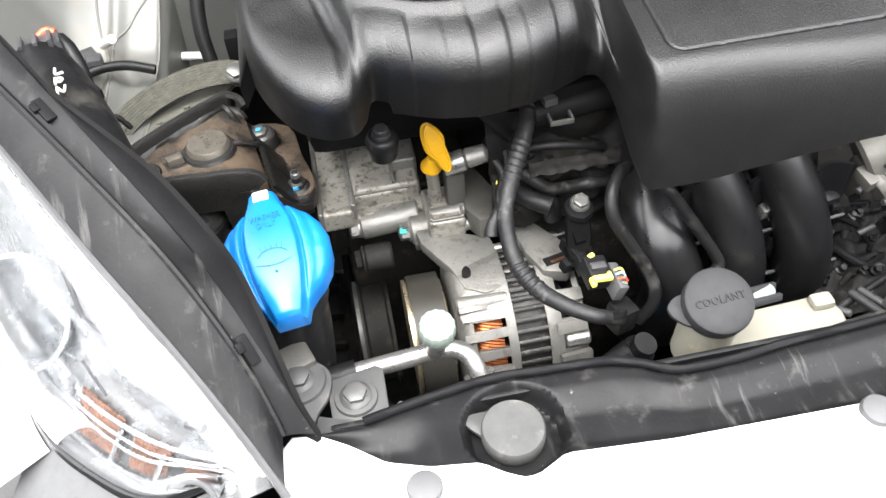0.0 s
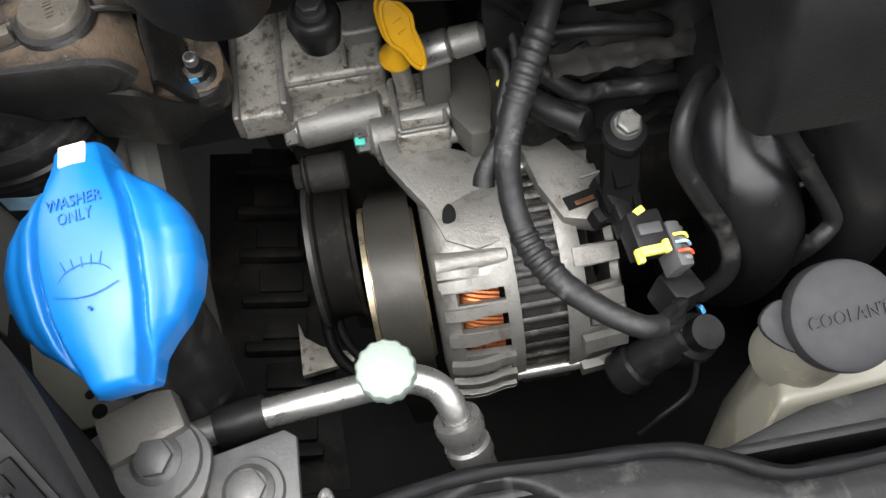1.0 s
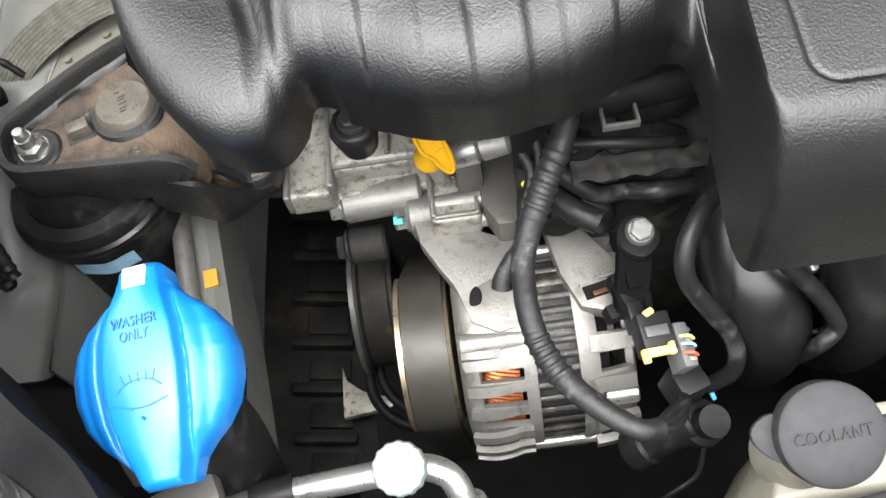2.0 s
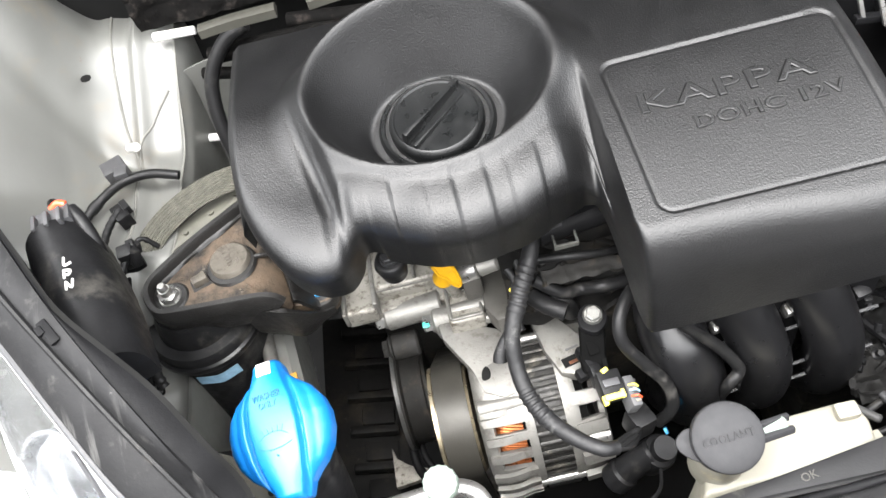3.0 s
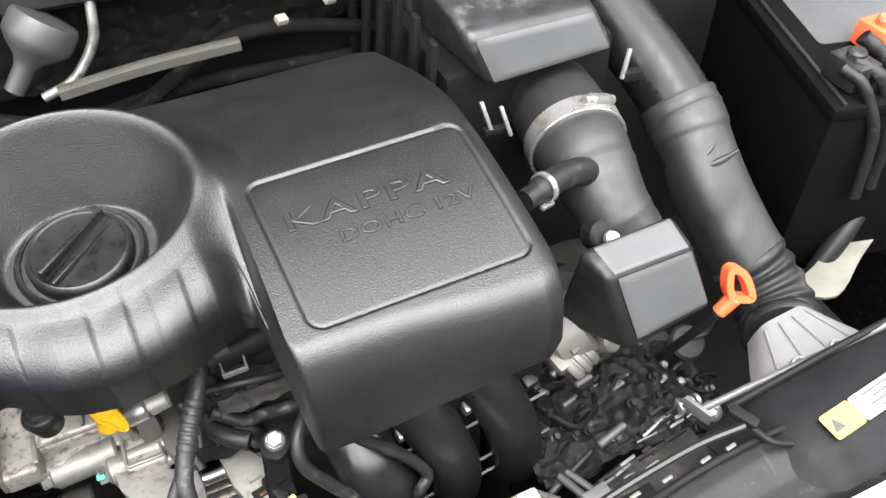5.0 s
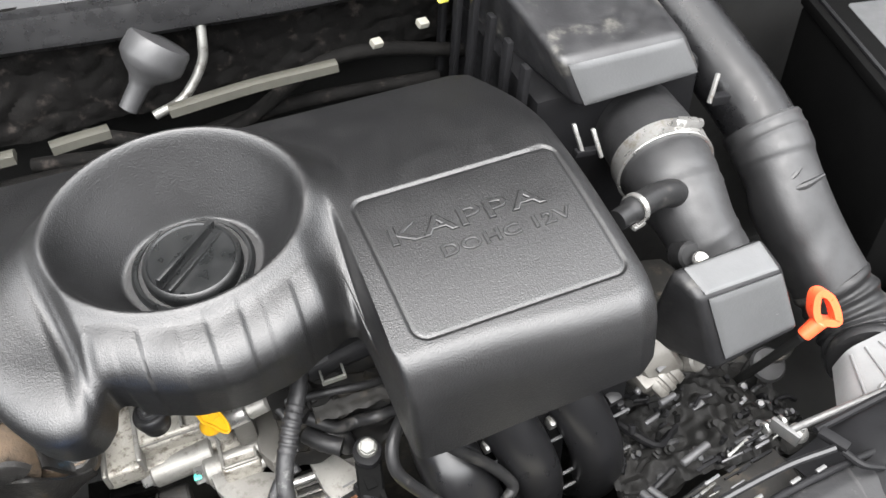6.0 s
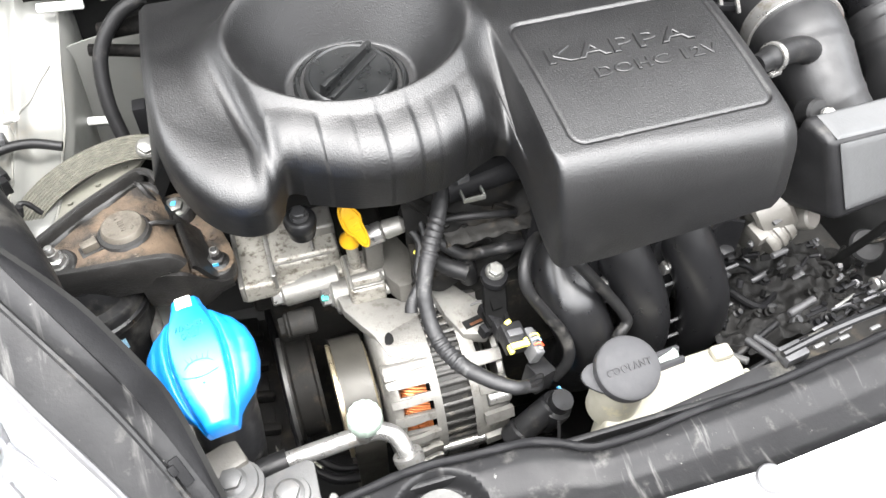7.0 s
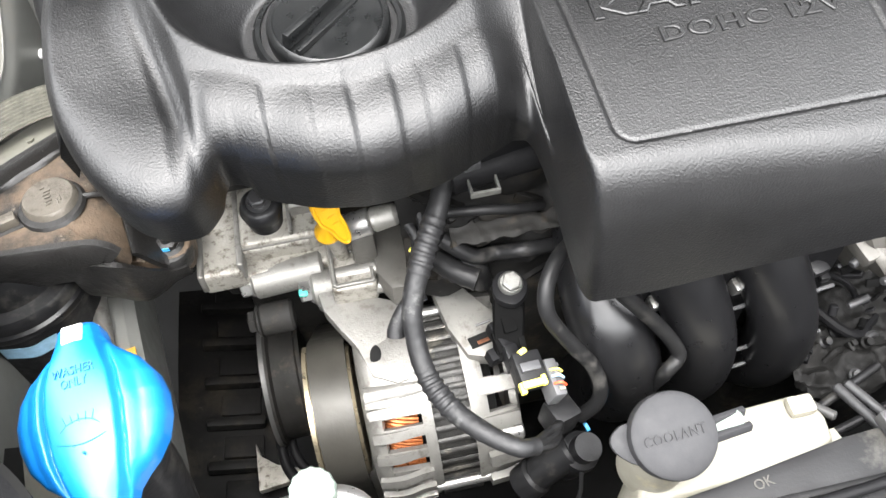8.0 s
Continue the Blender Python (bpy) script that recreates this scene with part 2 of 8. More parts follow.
# also paints the sky sheen on the black intake boxes as lighter grey
M_PLATE = mat("grey_dusty_plastic_and_painted_sheen", (0.048, 0.049, 0.050), 0.50, spec=0.34, var=0.08, scale=26, bump=0.15, bscale=500, wear=((0.14, 0.14, 0.135), 0.015, 120))
M_GLASS = glass("clear_lens_plastic")


# ---- mesh helpers ----
def V(*a):
    return Vector(a)


def absorb(bm, tmp, m=None):
    me = bpy.data.meshes.new("tmp")
    if m is not None:
        tmp.transform(m)
    tmp.to_mesh(me)
    tmp.free()
    bm.from_mesh(me)
    bpy.data.meshes.remove(me)
    return bm


def box(bm, c, s, bev=0.0, rot=(0, 0, 0), seg=2):
    t = bmesh.new()
    bmesh.ops.create_cube(t, size=1.0)
    t.transform(Matrix.Diagonal((*s, 1)))
    if bev:
        bmesh.ops.bevel(t, geom=list(t.edges), offset=bev, segments=seg, profile=0.6, affect="EDGES")
    return absorb(bm, t, pose(*c, *rot))


def frame_to(p, d):
    return Matrix.Translation(p) @ Vector(d).to_track_quat("Z", "Y").to_matrix().to_4x4()


def lathe(bm, prof, o, d=(0, 0, 1), seg=32, wob=None):
    """Turn a profile of (radius, height) round the axis d through o; wob(angle, height) scales the radius."""
    t = bmesh.new()
    rings = []
    for r, h in prof:
        if r <= 1e-6:
            rings.append([t.verts.new((0, 0, h))])
        else:
            ring = []
            for k in range(seg):
                a = 2 * math.pi * k / seg
                q = r * (wob(a, h) if wob else 1.0)
                ring.append(t.verts.new((q * math.cos(a), q * math.sin(a), h)))
            rings.append(ring)
    for a, b in zip(rings, rings[1:]):
        for k in range(seg):
            k2 = (k + 1) % seg
            if len(a) == 1 and len(b) > 1:
                t.faces.new((a[0], b[k], b[k2]))
            elif len(b) == 1 and len(a) > 1:
                t.faces.new((a[k], b[0], a[k2]))
            elif len(a) > 1:
                t.faces.new((a[k], b[k], b[k2], a[k2]))
    bmesh.ops.recalc_face_normals(t, faces=list(t.faces))
    return absorb(bm, t, frame_to(o, d))


def cyl(bm, p0, p1, r0, r1=None, seg=24, bev=0.0):
    p0, p1 = Vector(p0), Vector(p1)
    h = (p1 - p0).length
    r1 = r0 if r1 is None else r1
    b = min(bev, h * 0.45)
    prof = [(0, 0), (r0 - b, 0), (r0, b), (r1, h - b), (r1 - b, h), (0, h)] if b else [(0, 0), (r0, 0), (r1, h), (0, h)]
    return lathe(bm, prof, p0, p1 - p0, seg)


def spline(pts, n=8):
    pts = [Vector(p) for p in pts]
    if len(pts) < 3:
        return pts
    q = [2 * pts[0] - pts[1], *pts, 2 * pts[-1] - pts[-2]]
    out = []
    for i in range(1, len(q) - 2):
        a, b, c, d = q[i - 1:i + 3]
        for k in range(n):
            u = k / n
            out.append(0.5 * (2 * b + (c - a) * u + (2 * a - 5 * b + 4 * c - d) * u * u + (3 * b - a - 3 * c + d) * u ** 3))
    out.append(pts[-1])
    return out


def tube(bm, pts, r, seg=12, n=8, fn=None, cap=True):
    """A round tube through pts; fn(s, share, angle) scales the radius, s in metres along the path."""
    path = spline(pts, n)
    t = bmesh.new()
    nrm, rings, s = None, [], 0.0
    total = sum((b - a).length for a, b in zip(path, path[1:]))
    for i, p in enumerate(path):
        d = (path[min(i + 1, len(path) - 1)] - path[max(i - 1, 0)]).normalized()
        if nrm is None:
            nrm = d.orthogonal().normalized()
        nrm = (nrm - d * nrm.dot(d)).normalized()
        bi = d.cross(nrm)
        if i:
            s += (p - path[i - 1]).length
        ring = []
        for k in range(seg):
            a = 2 * math.pi * k / seg
            q = r * (fn(s, s / total, a) if fn else 1.0)
            ring.append(t.verts.new(p + (nrm * math.cos(a) + bi * math.sin(a)) * q))
        rings.append(ring)
    for a, b in zip(rings, rings[1:]):
        for k in range(seg):
            k2 = (k + 1) % seg
            t.faces.new((a[k], a[k2], b[k2], b[k]))
    if cap:
        t.faces.new(rings[0][::-1])
        t.faces.new(rings[-1])
    return absorb(bm, t)


def sweep(bm, pts, poly, up=(0, 0, 1), n=8, cap=True):
    """Sweep a closed outline of (side, up) along pts."""
    path, up = spline(pts, n), Vector(up)
    t, rings = bmesh.new(), []
    for i, p in enumerate(path):
        d = (path[min(i + 1, len(path) - 1)] - path[max(i - 1, 0)]).normalized()
        side = d.cross(up).normalized()
        u = side.cross(d)
        rings.append([t.verts.new(p + side * a + u * b) for a, b in poly])
    m = len(poly)
    for a, b in zip(rings, rings[1:]):
        for k in range(m):
            t.faces.new((a[k], a[(k + 1) % m], b[(k + 1) % m], b[k]))
    if cap:
        t.faces.new(rings[0][::-1])
        t.faces.new(rings[-1])
    bmesh.ops.recalc_face_normals(t, faces=list(t.faces))
    return absorb(bm, t)


def prism(bm, outline, h, m, bev=0.0, seg=2):
    """An outline of (x, y) raised by h along local z, placed by m."""
    t = bmesh.new()
    f = t.faces.new([t.verts.new((x, y, 0)) for x, y in outline])
    top = bmesh.ops.extrude_face_region(t, geom=[f])
    bmesh.ops.translate(t, verts=[g for g in top["geom"] if isinstance(g, bmesh.types.BMVert)], vec=(0, 0, h))
    bmesh.ops.recalc_face_normals(t, faces=list(t.faces))
    if bev:
        bmesh.ops.bevel(t, geom=list(t.edges), offset=bev, segments=seg, profile=0.6, affect="EDGES")
    return absorb(bm, t, m)


def sheet(bm, f, nu, nv, thick=0.0):
    """A surface f(u, v), u and v from 0 to 1; thick gives it a second skin below along the normals."""
    t = bmesh.new()
    g = [[t.verts.new(f(i / nu, j / nv)) for j in range(nv + 1)] for i in range(nu + 1)]
    for i in range(nu):
        for j in range(nv):
            t.faces.new((g[i][j], g[i + 1][j], g[i + 1][j + 1], g[i][j + 1]))
    if thick:
        bmesh.ops.recalc_face_normals(t, faces=list(t.faces))
        bmesh.ops.solidify(t, geom=list(t.faces), thickness=thick)
    return absorb(bm, t)


def rounded(w, h, r, n=6):
    pts = []
    for cx, cy, a0 in ((w / 2 - r, h / 2 - r, 0), (-w / 2 + r, h / 2 - r, 90), (-w / 2 + r, -h / 2 + r, 180), (w / 2 - r, -h / 2 + r, 270)):
        for k in range(n + 1):
            a = radians(a0 + 90 * k / n)
            pts.append((cx + r * math.cos(a), cy + r * math.sin(a)))
    return pts


def smooth_outline(pts, n=6):
    """A closed smooth outline through (x, y) points."""
    q = [Vector((x, y, 0)) for x, y in pts]
    m, out = len(q), []
    for i in range(m):
        a, b, c, d = q[i - 1], q[i], q[(i + 1) % m], q[(i + 2) % m]
        for k in range(n):
            u = k / n
            p = 0.5 * (2 * b + (c - a) * u + (2 * a - 5 * b + 4 * c - d) * u * u + (3 * b - a - 3 * c + d) * u ** 3)
            out.append((p.x, p.y))
    return out


def step(a, b, x):
    u = min(1.0, max(0.0, (x - a) / (b - a)))
    return u * u * (3 - 2 * u)


def lerp_table(tab, x):
    if x <= tab[0][0]:
        return tab[0][1]
    for (x0, y0), (x1, y1) in zip(tab, tab[1:]):
        if x <= x1:
            return y0 + (y1 - y0) * (x - x0) / (x1 - x0)
    return tab[-1][1]


def finish(name, bm, material, angle=38):
    me = bpy.data.meshes.new(name)
    bm.to_mesh(me)
    bm.free()
    me.polygons.foreach_set("use_smooth", [True] * len(me.polygons))
    me.set_sharp_from_angle(angle=radians(angle))
    me.materials.append(material)
    return new(name, me)


def thing(name, at, label, category, group="", kind=""):
    e = new(name)
    e.empty_display_size = 0.02
    e.location = at
    return tagged(e, label, category, group, kind)


def part(name, bm, material, parent, label="", angle=38):
    """One mesh, modelled in world places, under a thing or under a part."""
    ob = finish(name, bm, material, angle)
    ob.parent = parent
    root = parent
    while root.parent is not None:
        root = root.parent
    if parent.type == "EMPTY" and parent.parent is None:
        ob.matrix_parent_inverse = Matrix.Translation(-parent.location)
    return tagged(ob, label)


def solo(name, bm, material, label, category, group="", kind="", angle=38):
    return tagged(finish(name, bm, material, angle), label, category, group, kind)


def hexbolt(parent, p, d, r=0.0065, h=0.006, flange=1.55, stud=0.0, m_head=None, mark=None, name="bolt", label=""):
    """A flanged hexagon bolt, or a nut with a stud, with its face along d."""
    d = Vector(d).normalized()
    p = Vector(p)
    bm = bmesh.new()
    lathe(bm, [(0, 0), (r * flange, 0), (r * flange, 0.0012), (r * 1.12, 0.003), (0, 0.003)], p, d, 24)
    lathe(bm, [(0, 0.002), (r * 1.08, 0.002), (r * 1.08, h * 0.9), (r * 0.9, h), (0, h)], p, d, 6)
    if stud:
        cyl(bm, p + d * (h - 0.001), p + d * (h + stud * 0.5), r * 0.62, seg=16)
        cyl(bm, p + d * (h + stud * 0.5 - 0.001), p + d * (h + stud), r * 0.5, r * 0.42, 16, 0.0006)
    ob = part(name, bm, m_head or M_STEEL, parent, label)
    if mark:
        bm = bmesh.new()
        lathe(bm, [(0, h + 0.0004), (r * 0.8, h + 0.0003), (r * 0.8, h - 0.0006), (0, h - 0.0006)], p, d, 12)
        part("paint_mark", bm, mark, ob, "dab of paint on the bolt head")
    return ob


def lettering(text, size, m, depth, material, name, parent, bevel=0.0, spacing=1.0, width=None):
    """Raised letters in the built-in font, laid out in the local x-y plane of m."""
    cu = bpy.data.curves.new("letters", "FONT")
    cu.body, cu.size, cu.extrude, cu.bevel_depth, cu.space_character = text, size, depth, bevel, spacing
    cu.bevel_resolution, cu.resolution_u = 0, 3
    ob = bpy.data.objects.new("letters", cu)
    scene.collection.objects.link(ob)
    bpy.context.view_layer.update()
    me = bpy.data.meshes.new_from_object(ob.evaluated_get(bpy.context.evaluated_depsgraph_get()))
    bpy.data.objects.remove(ob)
    bpy.data.curves.remove(cu)
    bm = bmesh.new()
    bm.from_mesh(me)
    bpy.data.meshes.remove(me)
    if width:
        xs = [v.co.x for v in bm.verts]
        k = width / (max(xs) - min(xs))
        bm.transform(Matrix.Diagonal((k, 1, 1, 1)) @ Matrix.Translation((-min(xs), 0, 0)))
    bm.transform(m)
    return part(name, bm, material, parent)

# ---- setting: ground, body shell round the engine bay ----
bm = bmesh.new()
sheet(bm, lambda u, v: V(-60 + 120 * u, -60 + 120 * v, 0.004 * math.sin(9 * u) * math.sin(7 * v)), 40, 40)
solo("ground", bm, M_ASPHALT, "worn grey asphalt under the car", "ground", kind="structure")

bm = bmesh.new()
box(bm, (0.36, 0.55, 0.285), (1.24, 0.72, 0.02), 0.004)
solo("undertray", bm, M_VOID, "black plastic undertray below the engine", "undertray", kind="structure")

# plain unseen walls added round the car; their heights limit the low sky light
for nm, c, sz in (("wall_north", (0.4, 6.0, 1.0), (9.0, 0.2, 2.0)), ("wall_south", (0.4, -3.2, 1.25), (9.0, 0.2, 2.5)), ("wall_west", (-3.2, 1.4, 1.0), (0.2, 9.0, 2.0)), ("wall_east", (4.0, 1.4, 1.0), (0.2, 9.0, 2.0))):
    bm = bmesh.new()
    box(bm, c, sz, 0.01)
    solo(nm, bm, M_BLOCKWALL, "plain grey unseen wall added round the car to block low sky", "wall", kind="structure")

# firewall with its dark insulation pad and the cowl edge above it
bm = bmesh.new()
def firewall_f(u, v):
    x, z = -0.30 + 1.36 * u, 0.29 + 0.66 * v
    y = 0.80 + 0.02 * math.sin(14 * x) * math.sin(11 * z) - 0.03 * step(0.75, 0.95, z)
    return V(x, y, z)
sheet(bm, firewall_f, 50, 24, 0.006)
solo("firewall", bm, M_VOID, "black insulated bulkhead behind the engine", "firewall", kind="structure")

bm = bmesh.new()
sweep(bm, [(-0.32, 0.790, 0.945), (-0.02, 0.752, 0.935), (0.11, 0.735, 0.932), (0.30, 0.722, 0.930), (0.62, 0.765, 0.93), (1.06, 0.775, 0.93)],
      [(-0.05, 0.004), (-0.038, 0.006), (-0.030, 0.016), (-0.022, 0.017), (-0.017, 0.009), (-0.012, 0.010), (-0.005, 0.021), (0.003, 0.021), (0.008, 0.010), (0.013, 0.008), (0.018, 0.012), (0.024, 0.010), (0.028, -0.004), (0.028, -0.014), (0.022, -0.02), (-0.05, -0.02)])
cowl = solo("cowl_panel", bm, M_COWL, "grey-black plastic cowl edge with a rubber lip", "cowl", kind="structure")

# unseen raised bonnet behind the bay: white panel, black pad added to darken reflections
def bonnet_f(u, v):
    x = -0.36 + 1.48 * u
    return V(x, 0.845 - 0.24 * v - 0.01 * math.sin(math.pi * v), 0.965 + 0.82 * v)
t = thing("bonnet", (0.38, 0.845, 0.96), "unseen white bonnet propped open behind the engine, with an added black pad", "bonnet", kind="structure")
bm = bmesh.new()
sheet(bm, bonnet_f, 16, 14, 0.02)
part("inner_panel", bm, M_PAINT, t)
bm = bmesh.new()
sheet(bm, lambda u, v: bonnet_f(0.03 + 0.94 * u, 0.02 + 0.90 * v) + V(0, -0.030, -0.018), 30, 14, 0.008)
part("dark_reflection_pad", bm, M_VOID, t, "black pad added to darken the engine cover's reflections")

# inner wing on the washer side: vertical wall, ledge and strut tower
def apron_f(u, v):
    # v runs from the lower wall (0) over the ledge towards the wheel arch (1)
    y = 0.40 + 0.42 * u
    prof = [(0.0, -0.158, 0.44), (0.30, -0.150, 0.66), (0.42, -0.150, 0.735), (0.47, -0.156, 0.748), (0.62, -0.200, 0.752), (0.74, -0.245, 0.765), (0.84, -0.285, 0.81), (1.0, -0.33, 0.90)]
    x = lerp_table([(a, b) for a, b, c in prof], v)
    z = lerp_table([(a, c) for a, b, c in prof], v)
    rise = step(0.66, 0.76, y)
    z += 0.070 * rise * step(0.30, 0.46, v)
    z -= 0.075 * step(0.56, 0.46, y) * step(0.3, 0.5, v)
    x += 0.02 * rise * step(0.2, 0.45, v) - 0.02 * step(0.60, 0.48, y)
    # strut tower bulge
    d = math.hypot((x + 0.345) / 0.15, (y - 0.735) / 0.15)
    z += 0.075 * step(1.0, 0.55, d)
    # pressed ribs and slightly wavy sheet
    z += (0.007 * math.exp(-((v - 0.585) / 0.020) ** 2) - 0.006 * math.exp(-((v - 0.70) / 0.030) ** 2)) * step(0.44, 0.50, y)
    z -= 0.007 * math.exp(-(((y - 0.655 - 0.25 * (v - 0.6)) / 0.012) ** 2)) * step(0.50, 0.56, v)
    z += 0.0035 * noise.noise(V(x * 22, y * 16, 4.0)) * step(0.42, 0.5, v)
    x += 0.004 * math.exp(-((y - 0.60) / 0.05) ** 2) * step(0.1, 0.2, v) * step(0.42, 0.35, v)
    return V(x, y, z)
bm = bmesh.new()
sheet(bm, apron_f, 110, 120, 0.0015)
apron = solo("inner_wing", bm, M_APRON, "dull silver inner wing panel beside the engine", "inner wing", kind="structure")

# sealer seams on the inner wing
for pts in ([(0.36, 0.46), (0.52, 0.47), (0.66, 0.46), (0.76, 0.47), (0.95, 0.47)], [(0.30, 0.60), (0.48, 0.59), (0.62, 0.60), (0.70, 0.55), (0.74, 0.50)], [(0.62, 0.60), (0.72, 0.64), (0.95, 0.66)]):
    bm = bmesh.new()
    uv = spline([(a_, b_, 0) for a_, b_ in pts], 8)
    tube(bm, [apron_f(p.x, p.y) + V(0.0004, 0, 0.0004) for p in uv], 0.0011, 6, 1)
    tagged(part("sealer_bead", bm, M_SEAM, apron), kind="structure")

# silver chassis leg beside the timing cover, with a pipe along it
LEG = [(-0.117, 0.600, 0.655), (-0.103, 0.507, 0.655), (-0.089, 0.423, 0.655), (-0.077, 0.338, 0.655), (-0.067, 0.270, 0.655)]
leg = thing("chassis_leg", (-0.085, 0.44, 0.60), "pale grey chassis leg with a pipe along it", "chassis leg", kind="structure")
bm = bmesh.new()
sweep(bm, LEG, [(-0.011, -0.070), (0.011, -0.070), (0.011, -0.004), (0.008, 0.0), (-0.004, 0.001), (-0.011, -0.004)], n=6)
tagged(part("rail", bm, M_APRON, leg), kind="structure")
bm = bmesh.new()
tube(bm, [V(*p) + V(-0.0100, 0.0, 0.006) for p in LEG], 0.0062, 14, 8)
part("pipe", bm, M_ALU, leg, "dull aluminium pipe")
bm = bmesh.new()
sweep(bm, [(-0.0925, 0.4660, 0.6565), (-0.0905, 0.4540, 0.6565)], [(-0.004, -0.001), (0.0045, -0.001), (0.0045, 0.0012), (-0.004, 0.0012)])
part("yellow_tag", bm, M_LABELY, leg, "small yellow tag")

# pale bracket plate with round holes below the washer filler
t = thing("filler_bracket", (-0.115, 0.36, 0.675), "pale dusty bracket plate with round holes", "bracket")
bm = bmesh.new()
prism(bm, [(-0.146, 0.396), (-0.098, 0.372), (-0.086, 0.350), (-0.092, 0.332), (-0.118, 0.330), (-0.140, 0.362)], 0.0030, pose(0, 0, 0.6800), 0.001)
part("plate", bm, M_DULLPANEL, t)
for qx, qy, rr in ((-0.104, 0.354, 0.0030), (-0.112, 0.346, 0.0022), (-0.098, 0.343, 0.0022), (-0.107, 0.337, 0.0036)):
    bm = bmesh.new()
    lathe(bm, [(0, 0), (rr, 0), (rr, 0.0006), (0, 0.0006)], (qx, qy, 0.6832), (0, 0, 1), 16)
    part("hole", bm, M_VOID, t, "dark hole through the plate")
bm = bmesh.new()
tube(bm, [(-0.074, 0.346, 0.708), (-0.082, 0.350, 0.690), (-0.090, 0.354, 0.668), (-0.096, 0.360, 0.62)], 0.0062, 14, 10, fn=lambda s, q, a: 1 + 0.14 * math.sin(s * 1500))
solo("washer_hose", bm, M_RUBBER, "black corrugated hose below the washer filler", "hose")

# wing on the battery side
def apron2_f(u, v):
    y = 0.22 + 0.62 * u
    prof = [(0.0, 0.90, 0.35), (0.4, 0.90, 0.62), (0.5, 0.905, 0.65), (0.75, 0.97, 0.66), (1.0, 1.05, 0.74)]
    return V(lerp_table([(a, b) for a, b, c in prof], v), y, lerp_table([(a, c) for a, b, c in prof], v))
bm = bmesh.new()
sheet(bm, apron2_f, 20, 30, 0.0015)
solo("inner_wing_far", bm, M_PADDARK, "black lined inner wing beside the battery", "inner wing", kind="structure")

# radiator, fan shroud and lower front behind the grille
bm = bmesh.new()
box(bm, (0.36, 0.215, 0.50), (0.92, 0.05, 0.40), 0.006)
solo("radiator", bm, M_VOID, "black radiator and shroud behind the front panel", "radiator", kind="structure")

# ---- front panel: black top cover, rubber seal, white bumper ----
SEAL = [(-0.021, 0.2475, 0.757), (0.010, 0.2535, 0.757), (0.052, 0.2590, 0.757), (0.085, 0.2575, 0.757), (0.120, 0.2555, 0.757), (0.138, 0.2500, 0.757),
        (0.155, 0.2415, 0.757), (0.168, 0.2400, 0.757), (0.195, 0.2405, 0.757), (0.228, 0.2440, 0.757), (0.288, 0.2475, 0.757), (0.345, 0.2545, 0.757), (0.43, 0.262, 0.757), (0.62, 0.262, 0.75)]
bm = bmesh.new()
tube(bm, SEAL, 0.0027, 10, 8, fn=lambda s, q, a: 1.0 + 0.05 * math.sin(s * 260) + 0.06 * noise.noise(V(s * 60, a, 0)))
seal = solo("rubber_seal", bm, M_MATT, "black rubber seal along the front panel", "seal")

EDGE = [(-0.060, 0.243), (-0.046, 0.241), (-0.031, 0.232), (-0.012, 0.217), (0.010, 0.2095), (0.036, 0.206), (0.046, 0.1985), (0.056, 0.1930), (0.064, 0.1930), (0.0725, 0.1975), (0.081, 0.2015), (0.138, 0.197), (0.25, 0.1945), (0.33, 0.2), (0.45, 0.205), (0.62, 0.205)]
def seal_y(x):
    return lerp_table([(-0.06, 0.2465), *[(p[0], p[1]) for p in SEAL]], x)
bm = bmesh.new()
def support_f(u, v):
    x = -0.06 + 0.68 * (u ** 1.15)
    ya, yb = seal_y(x), lerp_table(EDGE, x) - 0.004
    y = ya + (yb - ya) * v
    z = 0.7535 + 0.006 * v - 0.007 * step(0.15, 0.5, v) * step(1.0, 0.75, v) * step(0.075, 0.09, x)
    # pocket round the bonnet stop
    d = math.hypot(x - 0.060, y - 0.226)
    z -= 0.014 * step(0.031, 0.024, d)
    z -= 0.008 * step(0.02, 0.0, x) * step(0.1, 0.6, v)
    return V(x, y, z)
sheet(bm, support_f, 280, 60, 0.002)
box(bm, (0.36, 0.252, 0.70), (0.80, 0.004, 0.10), 0.0015)
support = solo("front_panel_cover", bm, M_SUPPORT, "scuffed grey-black plastic cover on the front panel", "front panel", kind="structure")

bm = bmesh.new()
def bumper_f(u, v):
    x = -0.066 + 0.72 * (u ** 1.1)
    y0 = lerp_table([(-0.066, 0.236), *EDGE], x)
    y = y0 - 0.30 * v
    z = 0.7660 - 0.004 * math.exp(-v * 60) - 0.02 * v - 0.25 * v * v
    return V(x, y, z)
sheet(bm, bumper_f, 150, 30, 0.003)
bumper = solo("bumper", bm, M_PAINT, "glossy white painted front bumper", "bumper", kind="structure")

def push_clip(name, at, r, label):
    t = thing(name, at, label, "clip", group="push clips on the bumper")
    bm = bmesh.new()
    x, y, z = at
    lathe(bm, [(0, -0.004), (r, -0.004), (r * 1.02, 0.0005), (r * 0.92, 0.0018), (r * 0.5, 0.0025), (0, 0.0027)], at, (0, -0.06, 1), 28)
    part("head", bm, M_CLIP, t)
    return t
push_clip("push_clip", (0.0050, 0.1965, 0.7660), 0.0092, "grey plastic push clip in the white bumper")
push_clip("push_clip", (0.2450, 0.1870, 0.7655), 0.0092, "grey plastic push clip in the white bumper")

# bonnet stop in the pocket
t = thing("bonnet_stop", (0.0595, 0.2275, 0.742), "round grey rubber bonnet stop in a black pocket", "bonnet stop")
bm = bmesh.new()
